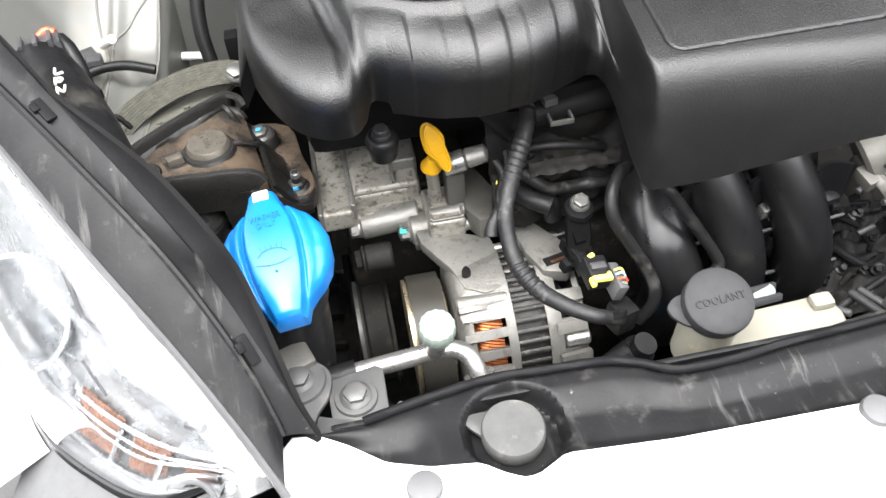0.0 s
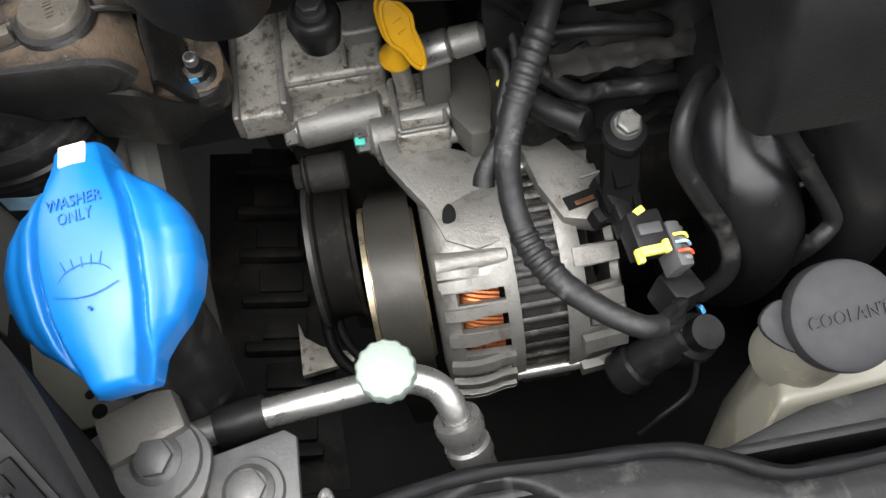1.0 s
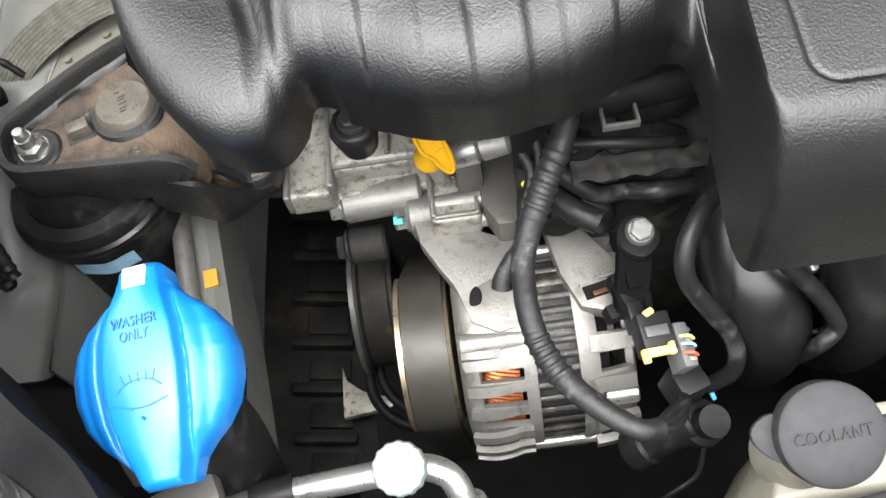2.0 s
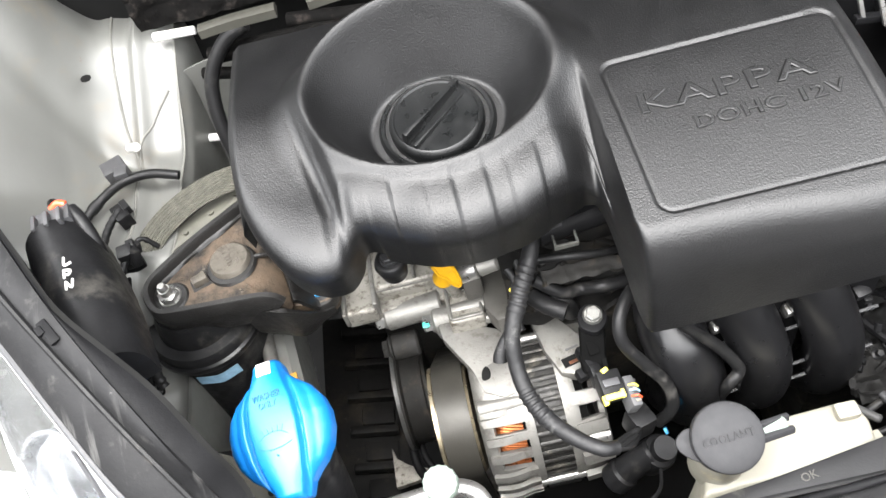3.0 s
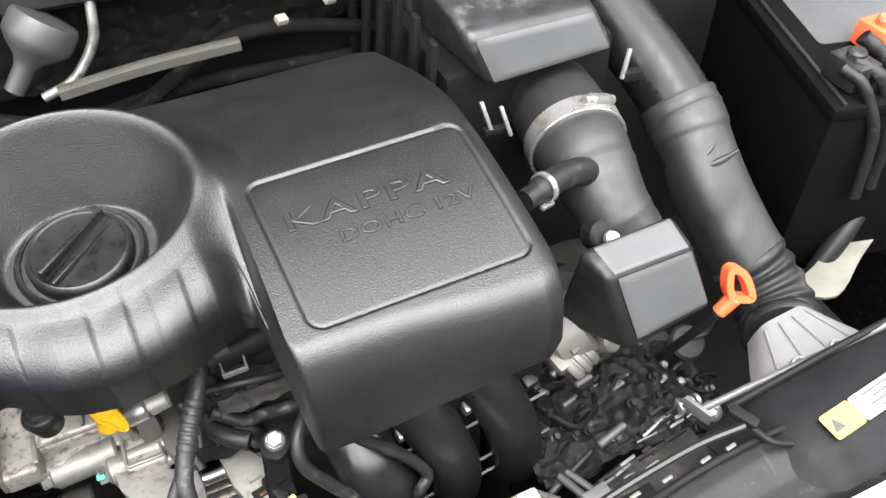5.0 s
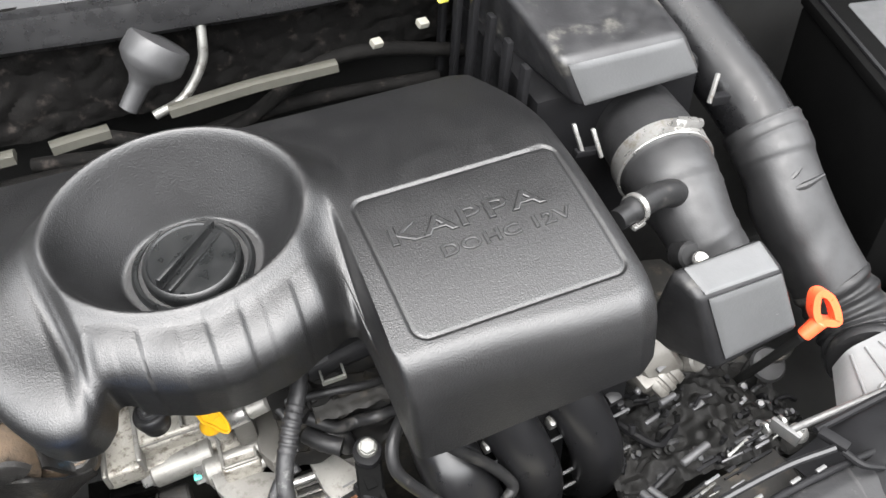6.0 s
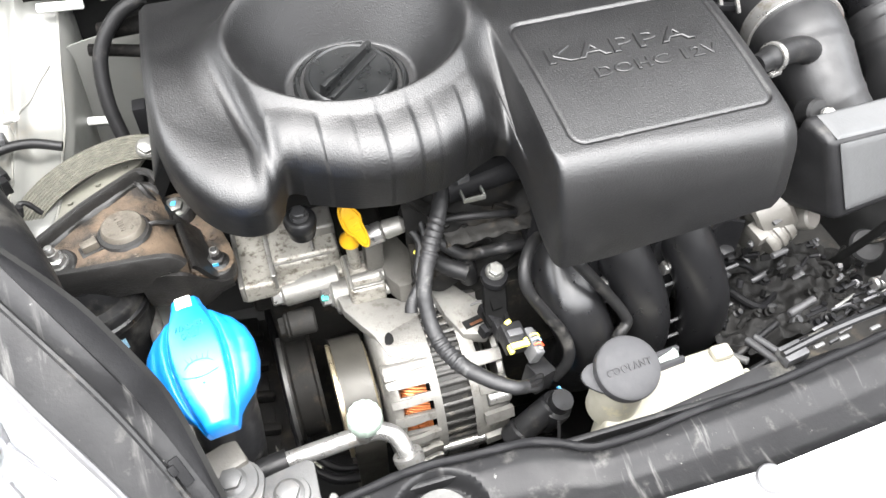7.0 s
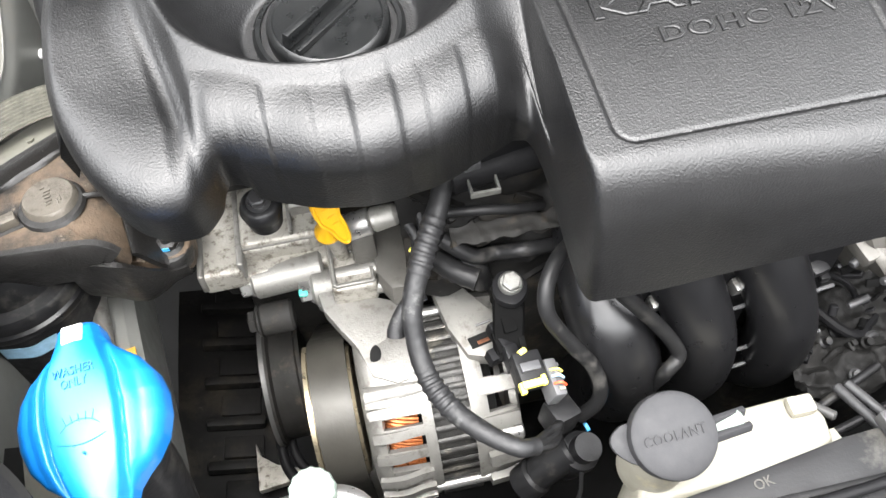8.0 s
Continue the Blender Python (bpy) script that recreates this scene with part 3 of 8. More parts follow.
lathe(bm, [(0, 0), (0.0168, 0), (0.0178, 0.004), (0.0178, 0.0115), (0.0168, 0.0132), (0.012, 0.0137), (0, 0.0139)], (0.0585, 0.2265, 0.743), (0, -0.05, 1), 40)
part("buffer", bm, M_STOP, t)
# grey bracket plate that the stop sits on
bm = bmesh.new()
prism(bm, smooth_outline([(0.033, 0.2415), (0.056, 0.2425), (0.064, 0.236), (0.058, 0.226), (0.046, 0.2235), (0.040, 0.229)], 3), 0.0030, pose(0, 0, 0.7470), 0.001)
part("bracket_plate", bm, M_GREYSTEEL, t, "grey steel plate under the stop")

# ---- headlamp and its black top trim ----
lamp = thing("headlamp", (-0.15, 0.30, 0.74), "clear headlamp with amber turn lamp under a black trim", "headlamp")
INNER = [(-0.046, 0.236, 0.772), (-0.057, 0.2523, 0.798), (-0.0766, 0.2855, 0.835), (-0.0953, 0.3088, 0.868), (-0.1476, 0.3839, 0.900), (-0.1950, 0.4600, 0.912), (-0.26, 0.56, 0.925)]
RIDGE = [(-0.0621, 0.236, 0.776), (-0.071, 0.256, 0.802), (-0.0915, 0.288, 0.838), (-0.1180, 0.322, 0.868), (-0.1740, 0.396, 0.900), (-0.2210, 0.462, 0.912), (-0.29, 0.56, 0.925)]
OUTER = [(-0.0640, 0.204, 0.770), (-0.0801, 0.2302, 0.790), (-0.1074, 0.2678, 0.825), (-0.1380, 0.307, 0.857), (-0.1900, 0.385, 0.888), (-0.236, 0.450, 0.902), (-0.305, 0.55, 0.915)]
ia, ra, oa = spline(INNER, 8), spline(RIDGE, 8), spline(OUTER, 8)
def band(a, b, lift=0.0, n=6):
    def f(u, v):
        i = min(len(a) - 1, round(u * (len(a) - 1)))
        p = a[i].lerp(b[i], v)
        return p + V(0, 0, lift * math.sin(math.pi * v))
    return f
bm = bmesh.new()
sheet(bm, band(ia, ra, 0.0015), len(ia) - 1, 6, 0.002)
trim = part("top_trim", bm, M_SUPPORT, lamp, "scuffed black plastic trim")
bm = bmesh.new()
sheet(bm, band([p + V(0, 0, 0.002) for p in ra], [p + V(0, 0, -0.001) for p in oa], 0.002), len(ra) - 1, 6, 0.002)
part("trim_lip", bm, M_SUPPORT, lamp)
bm = bmesh.new()
tube(bm, [p + V(0, 0, 0.001) for p in ra[::4]], 0.0022, 8, 4)
part("trim_bead", bm, M_RUBBER, lamp)
bm = bmesh.new()
tube(bm, [p + V(0.001, 0, -0.001) for p in oa[::4]], 0.0024, 8, 4)
part("lens_seal", bm, M_GREYPL, lamp)
ja = [p + V(0.0105, 0.0085, -0.0030) * (0.05 + 0.95 * step(4, 20, i) * step(34, 26, i)) + V(0, 0, -0.0020) for i, p in enumerate(ia)]
bm = bmesh.new()
sheet(bm, band([p + V(0, 0, -0.0015) for p in ia], ja, 0.0010), len(ia) - 1, 4, 0.002)
part("inner_step", bm, M_MATT, lamp, "matt black inner step")
# wall turned from the light: its shade is in the near-black colour
bm = bmesh.new()
sheet(bm, band(ja, [p + V(-0.012, -0.004, -0.095) for p in ja]), len(ia) - 1, 6, 0.003)
part("shaded_housing_wall", bm, M_VOID, lamp)
# dark floor added to keep the lit ground from showing below the lamp
bm = bmesh.new()
sheet(bm, lambda u, v: V(-0.23 + 0.16 * v, 0.42 - 0.15 * u - 0.02 * v, 0.655 - 0.02 * u + 0.01 * math.sin(7 * v) * math.sin(5 * u)), 10, 10, 0.004)
part("housing_floor", bm, M_VOID, lamp)
for i in (11, 31):
    p, d = ia[i].lerp(ra[i], 0.5) + V(0, 0, 0.0022), (ia[i + 1] - ia[i - 1]).normalized()
    bm = bmesh.new()
    q = d.to_track_quat("X", "Z").to_matrix().to_4x4()
    absorb(bm, box(bmesh.new(), (0, 0, 0), (0.017, 0.006, 0.003), 0.001), Matrix.Translation(p) @ q)
    absorb(bm, box(bmesh.new(), (0.003, 0.003, 0.001), (0.006, 0.004, 0.003), 0.0008), Matrix.Translation(p) @ q)
    part("clip_tab", bm, M_MATT, lamp)
# clear lens dome and the bowl behind it
LENS_LOW = [(-0.100, 0.232, 0.742), (-0.112, 0.250, 0.722), (-0.135, 0.252, 0.712), (-0.1590, 0.2570, 0.708), (-0.1930, 0.2850, 0.703), (-0.2180, 0.3130, 0.702), (-0.2380, 0.3530, 0.702), (-0.2560, 0.4150, 0.702), (-0.285, 0.49, 0.715), (-0.32, 0.55, 0.74)]
la = spline(LENS_LOW, 8)
def along(path, u):
    q = u * (len(path) - 1)
    i = min(len(path) - 2, int(q))
    return path[i].lerp(path[i + 1], q - i)
def lens_f(u, v, puff=1.0):
    u = min(1.0, max(0.0, u))
    p = along(oa, 0.04 + 0.96 * u).lerp(along(la, u), v)
    return p + V(-0.45, -0.60, 0.55) * 0.026 * puff * math.sin(math.pi * v) ** 0.8
bm = bmesh.new()
sheet(bm, lens_f, 60, 18, 0.0022)
lens = part("lens", bm, M_GLASS, lamp, "clear domed lens")
lens.visible_shadow = False
# stepped reflector with dark frame pieces behind the lens
bm = bmesh.new()
sheet(bm, lambda u, v: lens_f(u, v, -0.55) + V(0.002, 0.003, -0.003) * (0.5 + 0.5 * math.sin(22 * v + 5 * u)) * step(0.02, 0.1, v), 70, 40, 0.0015)
part("reflector", bm, M_CHROME, lamp, "bright stepped reflector bowl")
bm = bmesh.new()
tube(bm, [lens_f(u / 14, 0.985, 0.2) for u in range(15)], 0.0042, 8, 6)
part("lens_rim", bm, M_GLOSS, lamp, "dark lens rim")
for v_, r_, m_ in ((0.945, 0.0016, M_GREYPL), (0.74, 0.0012, M_CHROME), (0.865, 0.0012, M_CHROME)):
    bm = bmesh.new()
    tube(bm, [lens_f(0.02 + 0.60 * u / 14, v_ + 0.012 * math.sin(u * 0.9), -0.12) for u in range(15)], r_, 8, 6)
    part("moulded_step", bm, m_, lamp)
bm = bmesh.new()
tube(bm, [lens_f(u / 14, 0.90, 0.1) for u in range(15)], 0.0028, 8, 6)
part("chrome_bead", bm, M_CHROME, lamp, "chrome bead inside the lens")
for u0, v0, du, dv in ((0.45, 0.74, 0.050, 0.22), (0.33, 0.75, 0.045, 0.20), (0.20, 0.80, 0.035, 0.14)):
    bm = bmesh.new()
    t2 = [[lens_f(u0 + (i / 24 - 0.5) * du * 2, v0 + (j / 8 - 0.5) * dv, -0.30) + V(0, 0, 0.0012 * (i % 2) + 0.0008 * noise.noise(V(i * 0.7, j * 0.9, u0 * 20))) for j in range(9)] for i in range(25)]
    sheet(bm, lambda u, v: t2[round(u * 24)][round(v * 8)], 24, 8, 0.0012)
    part("turn_lamp_reflector", bm, M_AMBER, lamp, "muted amber fluted turn lamp reflector")
for k, (u0, v0, u1, v1, r) in enumerate(((0.10, 0.60, 0.50, 0.66, 0.0016), (0.14, 0.70, 0.52, 0.72, 0.0012), (0.30, 0.70, 0.31, 0.92, 0.0016), (0.40, 0.68, 0.41, 0.92, 0.0016), (0.52, 0.62, 0.52, 0.90, 0.0022))):
    bm = bmesh.new()
    tube(bm, [lens_f(u0 + (u1 - u0) * q / 6, v0 + (v1 - v0) * q / 6, -0.22) for q in range(7)], r, 8, 4)
    part("reflector_edge", bm, M_CHROME, lamp, "bright moulded reflector edge")
bm = bmesh.new()
lathe(bm, [(0.030, 0), (0.034, 0.004), (0.036, 0.012), (0.033, 0.012), (0.030, 0.004)], lens_f(0.62, 0.55, -0.3), (-0.35, -0.6, 0.6), 40)
part("lamp_ring", bm, M_CHROME, lamp, "chrome ring")
bm = bmesh.new()
lathe(bm, [(0, 0.016), (0.018, 0.014), (0.027, 0.008), (0.030, 0.0)], lens_f(0.62, 0.55, -0.35), (-0.35, -0.6, 0.6), 40)
part("projector_lens", bm, M_GLASS, lamp, "round inner lens")
for k, (u0, v0, u1, v1, r) in enumerate(((0.40, 0.26, 0.52, 0.30, 0.0010), (0.50, 0.30, 0.55, 0.14, 0.0015), (0.50, 0.50, 0.44, 0.56, 0.0010), (0.22, 0.34, 0.26, 0.40, 0.0026))):
    bm = bmesh.new()
    tube(bm, [lens_f(u0 + (u1 - u0) * q / 4, v0 + (v1 - v0) * q / 4, -0.25) for q in range(5)], r, 8, 4)
    part("inner_bracket", bm, M_GREYPL, lamp, "grey inner bracket")
# white wing and bumper corner outside the lamp
bm = bmesh.new()
def wing_f(u, v):
    j = min(len(la) - 1, round((0.55 + 0.45 * u) * (len(la) - 1)))
    p = la[j]
    return p + V(-0.004, -0.004, -0.002) + V(-0.20, -0.10, -0.10) * v + V(-0.03, -0.02, 0.02) * math.sin(math.pi * v)
sheet(bm, wing_f, 24, 12, 0.002)
solo("wing", bm, M_PAINT, "glossy white painted front wing", "wing", kind="structure")
bm = bmesh.new()
def corner_f(u, v):
    j = min(len(la) - 1, round(0.62 * u * (len(la) - 1)))
    p = la[j]
    return p + V(0.0, -0.004, -0.003) + V(-0.06 + 0.10 * (1 - u) ** 2, -0.16, -0.14) * v + V(-0.015, -0.02, 0.012) * math.sin(math.pi * v)
sheet(bm, corner_f, 40, 12, 0.002)
solo("bumper_corner", bm, M_CLIP, "grey plastic bumper corner below the headlamp", "bumper", kind="structure")

# ---- engine cover ----
CROWN = [(0.34, 0.25), (0.38, 0.22), (0.43, 0.16), (0.47, 0.10), (0.495, 0.04), (0.52, -0.04), (0.56, -0.10), (0.60, -0.14), (0.63, -0.14)]


def S(y):
    """Height of the crowned top: its slope falls off towards the back."""
    z, a, n = 0.8815, 0.4325, 24
    for k in range(n):
        z += lerp_table(CROWN, a + (y - a) * (k + 0.5) / n) * (y - a) / n
    return z


TOPS = {}


def top_at(y):
    k = round(y * 2000)
    if k not in TOPS:
        TOPS[k] = S(k / 2000)
    k0 = math.floor(y * 2000)
    for q in (k0, k0 + 1):
        if q not in TOPS:
            TOPS[q] = S(q / 2000)
    f = y * 2000 - k0
    return TOPS[k0] * (1 - f) + TOPS[k0 + 1] * f


COVER_BOT = [(-0.0660, 0.535), (-0.062, 0.50), (-0.057, 0.477), (-0.049, 0.455), (-0.040, 0.438), (-0.027, 0.422), (-0.012, 0.4130), (0.0045, 0.4130), (0.0105, 0.421), (0.0155, 0.4350), (0.022, 0.4345),
             (0.035, 0.4290), (0.050, 0.421), (0.062, 0.4165), (0.088, 0.4120), (0.120, 0.4170), (0.137, 0.4250), (0.162, 0.4380), (0.1705, 0.436), (0.174, 0.400), (0.1785, 0.3580), (0.1825, 0.3545), (0.245, 0.3525), (0.2975, 0.3475), (0.329, 0.3460), (0.3415, 0.351), (0.347, 0.366), (0.3495, 0.39)]
COVER_BACK = [(-0.066, 0.618), (-0.05, 0.620), (0.305, 0.609), (0.318, 0.603), (0.348, 0.517), (0.3495, 0.465)]
PANEL = (0.1890, 0.3805, 0.3330, 0.4920, 0.009)


def cover_top(x, y):
    z = top_at(y)
    rr0 = math.hypot((x - 0.083) / 0.0790, (y - 0.5135) / 0.0655)
    z += (0.8815 + 0.2 * (y - 0.4325) - z) * step(1.42, 1.02, rr0)
    # shoulder beside the filler dish, parted from it by a crease
    xc = 0.0016 + (0.497 - y) * 0.215
    z -= (0.010 * step(xc + 0.004, xc - 0.005, x) + 0.003 * step(xc - 0.005, xc - 0.009, x) * step(xc - 0.016, xc - 0.011, x)) * step(0.535, 0.455, y)
    z -= 0.004 * step(-0.048, -0.0565, x) ** 2
    # valley between the dish and the box
    z -= 0.034 * step(0.505, 0.415, y) * step(0.147, 0.171, x) * step(0.1785, 0.1735, x)
    # soft lip and funnel of the filler dish
    r = math.hypot((x - 0.083) / 0.0790, (y - 0.5135) / 0.0655)
    z += 0.0045 * math.exp(-((r - 1.04) / 0.10) ** 2)
    r2 = math.hypot((x - 0.083 + 0.002) / 0.0790, (y - 0.5135 - 0.006 * step(1.0, 0.5, r)) / 0.0655)
    fall = min(1.0, max(0.0, (1.05 - r2) / 0.45))
    z -= 0.052 * (3.052 * fall * fall if fall < 0.18 else (fall - 0.09) / 0.91)
    # shingled ribs below the dish
    if 0.02 < x < 0.15 and y < 0.452:
        fade = step(0.452, 0.425, y)
        for k, gx in enumerate((0.0445, 0.0655, 0.083, 0.1035, 0.1165, 0.136)):
            deep = (0.0016, 0.0005, 0.0014, 0.0014, 0.0006, 0.0016)[k]
            d = x - gx - (0.45 - y) * 0.03
            z -= deep * fade * step(-0.0016, 0.0, d) * step(0.020, 0.0005, d)
    # round the end
    q = (x - 0.3295) / 0.020
    if q > 0:
        z -= 0.020 * (1 - math.sqrt(max(0.0, 1 - min(1, q) ** 2)))
    # recessed panel
    x0, y0, x1, y1, rr = PANEL
    sk = (0.4875 - y) * 0.045
    cx, cy = (x0 + x1) / 2, (y0 + y1) / 2
    qx, qy = abs(x - sk * (1 if x < cx else 0) - cx) - (x1 - x0) / 2 + rr, abs(y - cy) - (y1 - y0) / 2 + rr
    d = math.hypot(max(qx, 0), max(qy, 0)) + min(max(qx, qy), 0) - rr
    z -= 0.0010 * step(0.0009, -0.0009, d) + 0.0012 * math.exp(-((d - 0.0002) / 0.0011) ** 2)
    return z


def engine_cover():
    t = thing("engine_cover", (0.14, 0.48, 0.80), "grained black plastic engine cover with a filler dish", "engine cover")
    xs = list(np.linspace(-0.0565, 0.17, 165)) + list(np.linspace(0.1708, 0.18, 14)) + list(np.linspace(0.181, 0.3495, 190))
    verts, n_top, n_arc, n_face = [], 300, 14, 9
    bots = {}
    for x in xs:
        x = float(x)
        w = 0.004 if x < 0.160 else 0.0012
        ks = [-2, -1.5, -1, -0.5, 0, 0.5, 1, 1.5, 2]
        ws = [math.exp(-k * k / 2) for k in ks]
        bots[x] = sum(lerp_table(COVER_BOT, x + k * w) * q for k, q in zip(ks, ws)) / sum(ws)
    for x in xs:
        x = float(x)
        big = step(0.1715, 0.1785, x)
        yb = lerp_table(COVER_BACK, x)
        ybot = bots[x]
        zbot = 0.822 + (0.787 + 0.02 * step(0.2, 0.34, x) - 0.822) * big + 0.014 * step(0.329, 0.35, x)
        if x < 0.03:
            zbot += 0.010 * step(0.012, 0.018, x) * step(0.05, 0.02, x) + 0.006 * step(-0.03, -0.066, x)
        yc = ybot - 0.012 * (1 - big) + 0.006 * big
        reach = 0.034 + 0.012 * step(0.02, -0.03, x) - 0.018 * big
        ya = min(yc + reach, yb - 0.01)
        row = [(yb + 0.004, cover_top(x, yb) - 0.045), (yb + 0.003, cover_top(x, yb) - 0.006), (yb + 0.001, cover_top(x, yb) - 0.0015)]
        for k in range(n_top + 1):
            y = yb + (ya - yb) * k / n_top
            row.append((y, cover_top(x, y)))
        za, zc = cover_top(x, ya), cover_top(x, yc)
        zc = max(zc, zbot + 0.012)
        zd = zc + (zbot - zc) * 0.45
        yd = yc + (ybot - yc) * 0.45
        for k in range(1, n_arc + 1):
            u = k / n_arc
            y = (1 - u) ** 2 * ya + 2 * u * (1 - u) * yc + u * u * yd
            z = (1 - u) ** 2 * za + 2 * u * (1 - u) * zc + u * u * zd
            row.append((y, z))
        for k in range(1, n_face + 1):
            u = k / n_face
            row.append((yd + (ybot - yd) * u, zd + (zbot - zd) * u))
        row.append((ybot + 0.003, zbot + 0.0005))
        row.append((ybot + 0.004, zbot + 0.012))
        if 0.02 < x < 0.15:
            for j in range(n_top + 4, len(row) - 2):
                y, z = row[j]
                for k, gx in enumerate((0.0445, 0.0655, 0.083, 0.1035, 0.1165, 0.136)):
                    deep = (0.0016, 0.0005, 0.0014, 0.0014, 0.0006, 0.0016)[k]
                    d = x - gx - 0.0012
                    cut = deep * step(-0.0016, 0.0, d) * step(0.020, 0.0005, d)
                    y, z = y + cut * 0.75, z - cut * 0.5
                row[j] = (y, z)
        verts.append([(x, y, z) for y, z in row])
    m = len(verts[0])
    # close both ends with short walls
    first = [(x - 0.010, y + 0.004, min(z - 0.02, 0.83)) for x, y, z in verts[0]]
    last = [(x + 0.001, y, z - 0.04) for x, y, z in verts[-1]]
    verts = [first, *verts, last]
    flat = [p for row in verts for p in row]
    faces = [(i * m + j, (i + 1) * m + j, (i + 1) * m + j + 1, i * m + j + 1) for i in range(len(verts) - 1) for j in range(m - 1)]
    me = bpy.data.meshes.new("shell")
    me.from_pydata(flat, [], faces)
    bm = bmesh.new()
    bm.from_mesh(me)
    bpy.data.meshes.remove(me)
    bmesh.ops.reverse_faces(bm, faces=list(bm.faces))
    part("shell", bm, M_COVER, t, angle=60)
    zz = lambda y: S(y) - 0.0012
    lettering("KAPPA", 0.0200, pose(0.2030, 0.4475, zz(0.4475), math.degrees(math.atan(0.115)), 0, -0.8), 0.0013, M_COVER, "raised_lettering", t, 0.0005, 1.12, 0.105)
    lettering("DOHC 12V", 0.0125, pose(0.2300, 0.4285, zz(0.4285), math.degrees(math.atan(0.150)), 0, 0.6), 0.0012, M_COVER, "raised_lettering", t, 0.0004, 1.1, 0.090)
    return t


engine_cover()

# oil filler cap in the dish
t = thing("oil_filler_cap", (0.081, 0.521, 0.835), "black plastic oil filler cap with a grip bar", "oil cap")
O, D = V(0.081, 0.521, 0.838), V(0.0, -0.12, 1).normalized()
bm = bmesh.new()
lathe(bm, [(0.0365, 0), (0.0415, 0.0), (0.0415, 0.010), (0.0395, 0.0125), (0.0372, 0.012), (0.0368, 0.0)], O, D, 48)
part("collar", bm, M_COVER_IN, t)
bm = bmesh.new()
lathe(bm, [(0, 0), (0.0335, 0.0), (0.0335, 0.014), (0.0325, 0.0165), (0.0300, 0.0180), (0.0290, 0.0168), (0, 0.0165)], O, D, 48,
      wob=lambda a, h: 1 + (0.008 if h < 0.012 and math.sin(a * 24) > 0 else 0))
cap = part("cap", bm, M_COVER_IN, t)
bm = bmesh.new()
fm = Matrix.Translation(O + D * 0.0165) @ Euler((radians(7), 0, radians(44))).to_matrix().to_4x4()
absorb(bm, box(bmesh.new(), (0, 0.0035, 0.004), (0.060, 0.0045, 0.010), 0.0014), fm)
absorb(bm, box(bmesh.new(), (0, -0.0045, 0.001), (0.060, 0.003, 0.004), 0.001), fm)
part("grip_bar", bm, M_COVER_IN, t)
bm = bmesh.new()
absorb(bm, prism(bmesh.new(), [(-0.006, -0.002), (0.003, -0.003), (0.008, 0.001), (0.002, 0.003), (-0.004, 0.0025)], 0.0012, pose(0.012, -0.014, 0.0), 0.0003), fm)
part("oil_can_symbol", bm, M_COVER_IN, t)

# ---- engine block, rocker cover and dark masses below ----
t = thing("engine_block", (0.15, 0.55, 0.33), "grimy aluminium engine block under the cover", "engine")
bm = bmesh.new()
box(bm, (0.17, 0.60, 0.48), (0.38, 0.16, 0.34), 0.012)
box(bm, (0.235, 0.50, 0.56), (0.24, 0.10, 0.20), 0.014)
part("block", bm, M_DARK, t)
bm = bmesh.new()
box(bm, (0.15, 0.585, 0.755), (0.37, 0.10, 0.09), 0.014)
part("rocker_cover", bm, M_MATT, t)
bm = bmesh.new()
box(bm, (0.44, 0.50, 0.47), (0.20, 0.20, 0.26), 0.03)
cyl(bm, (0.44, 0.50, 0.55), (0.44, 0.50, 0.62), 0.07, 0.055, 32, 0.006)
part("gearbox", bm, M_DARK, t)

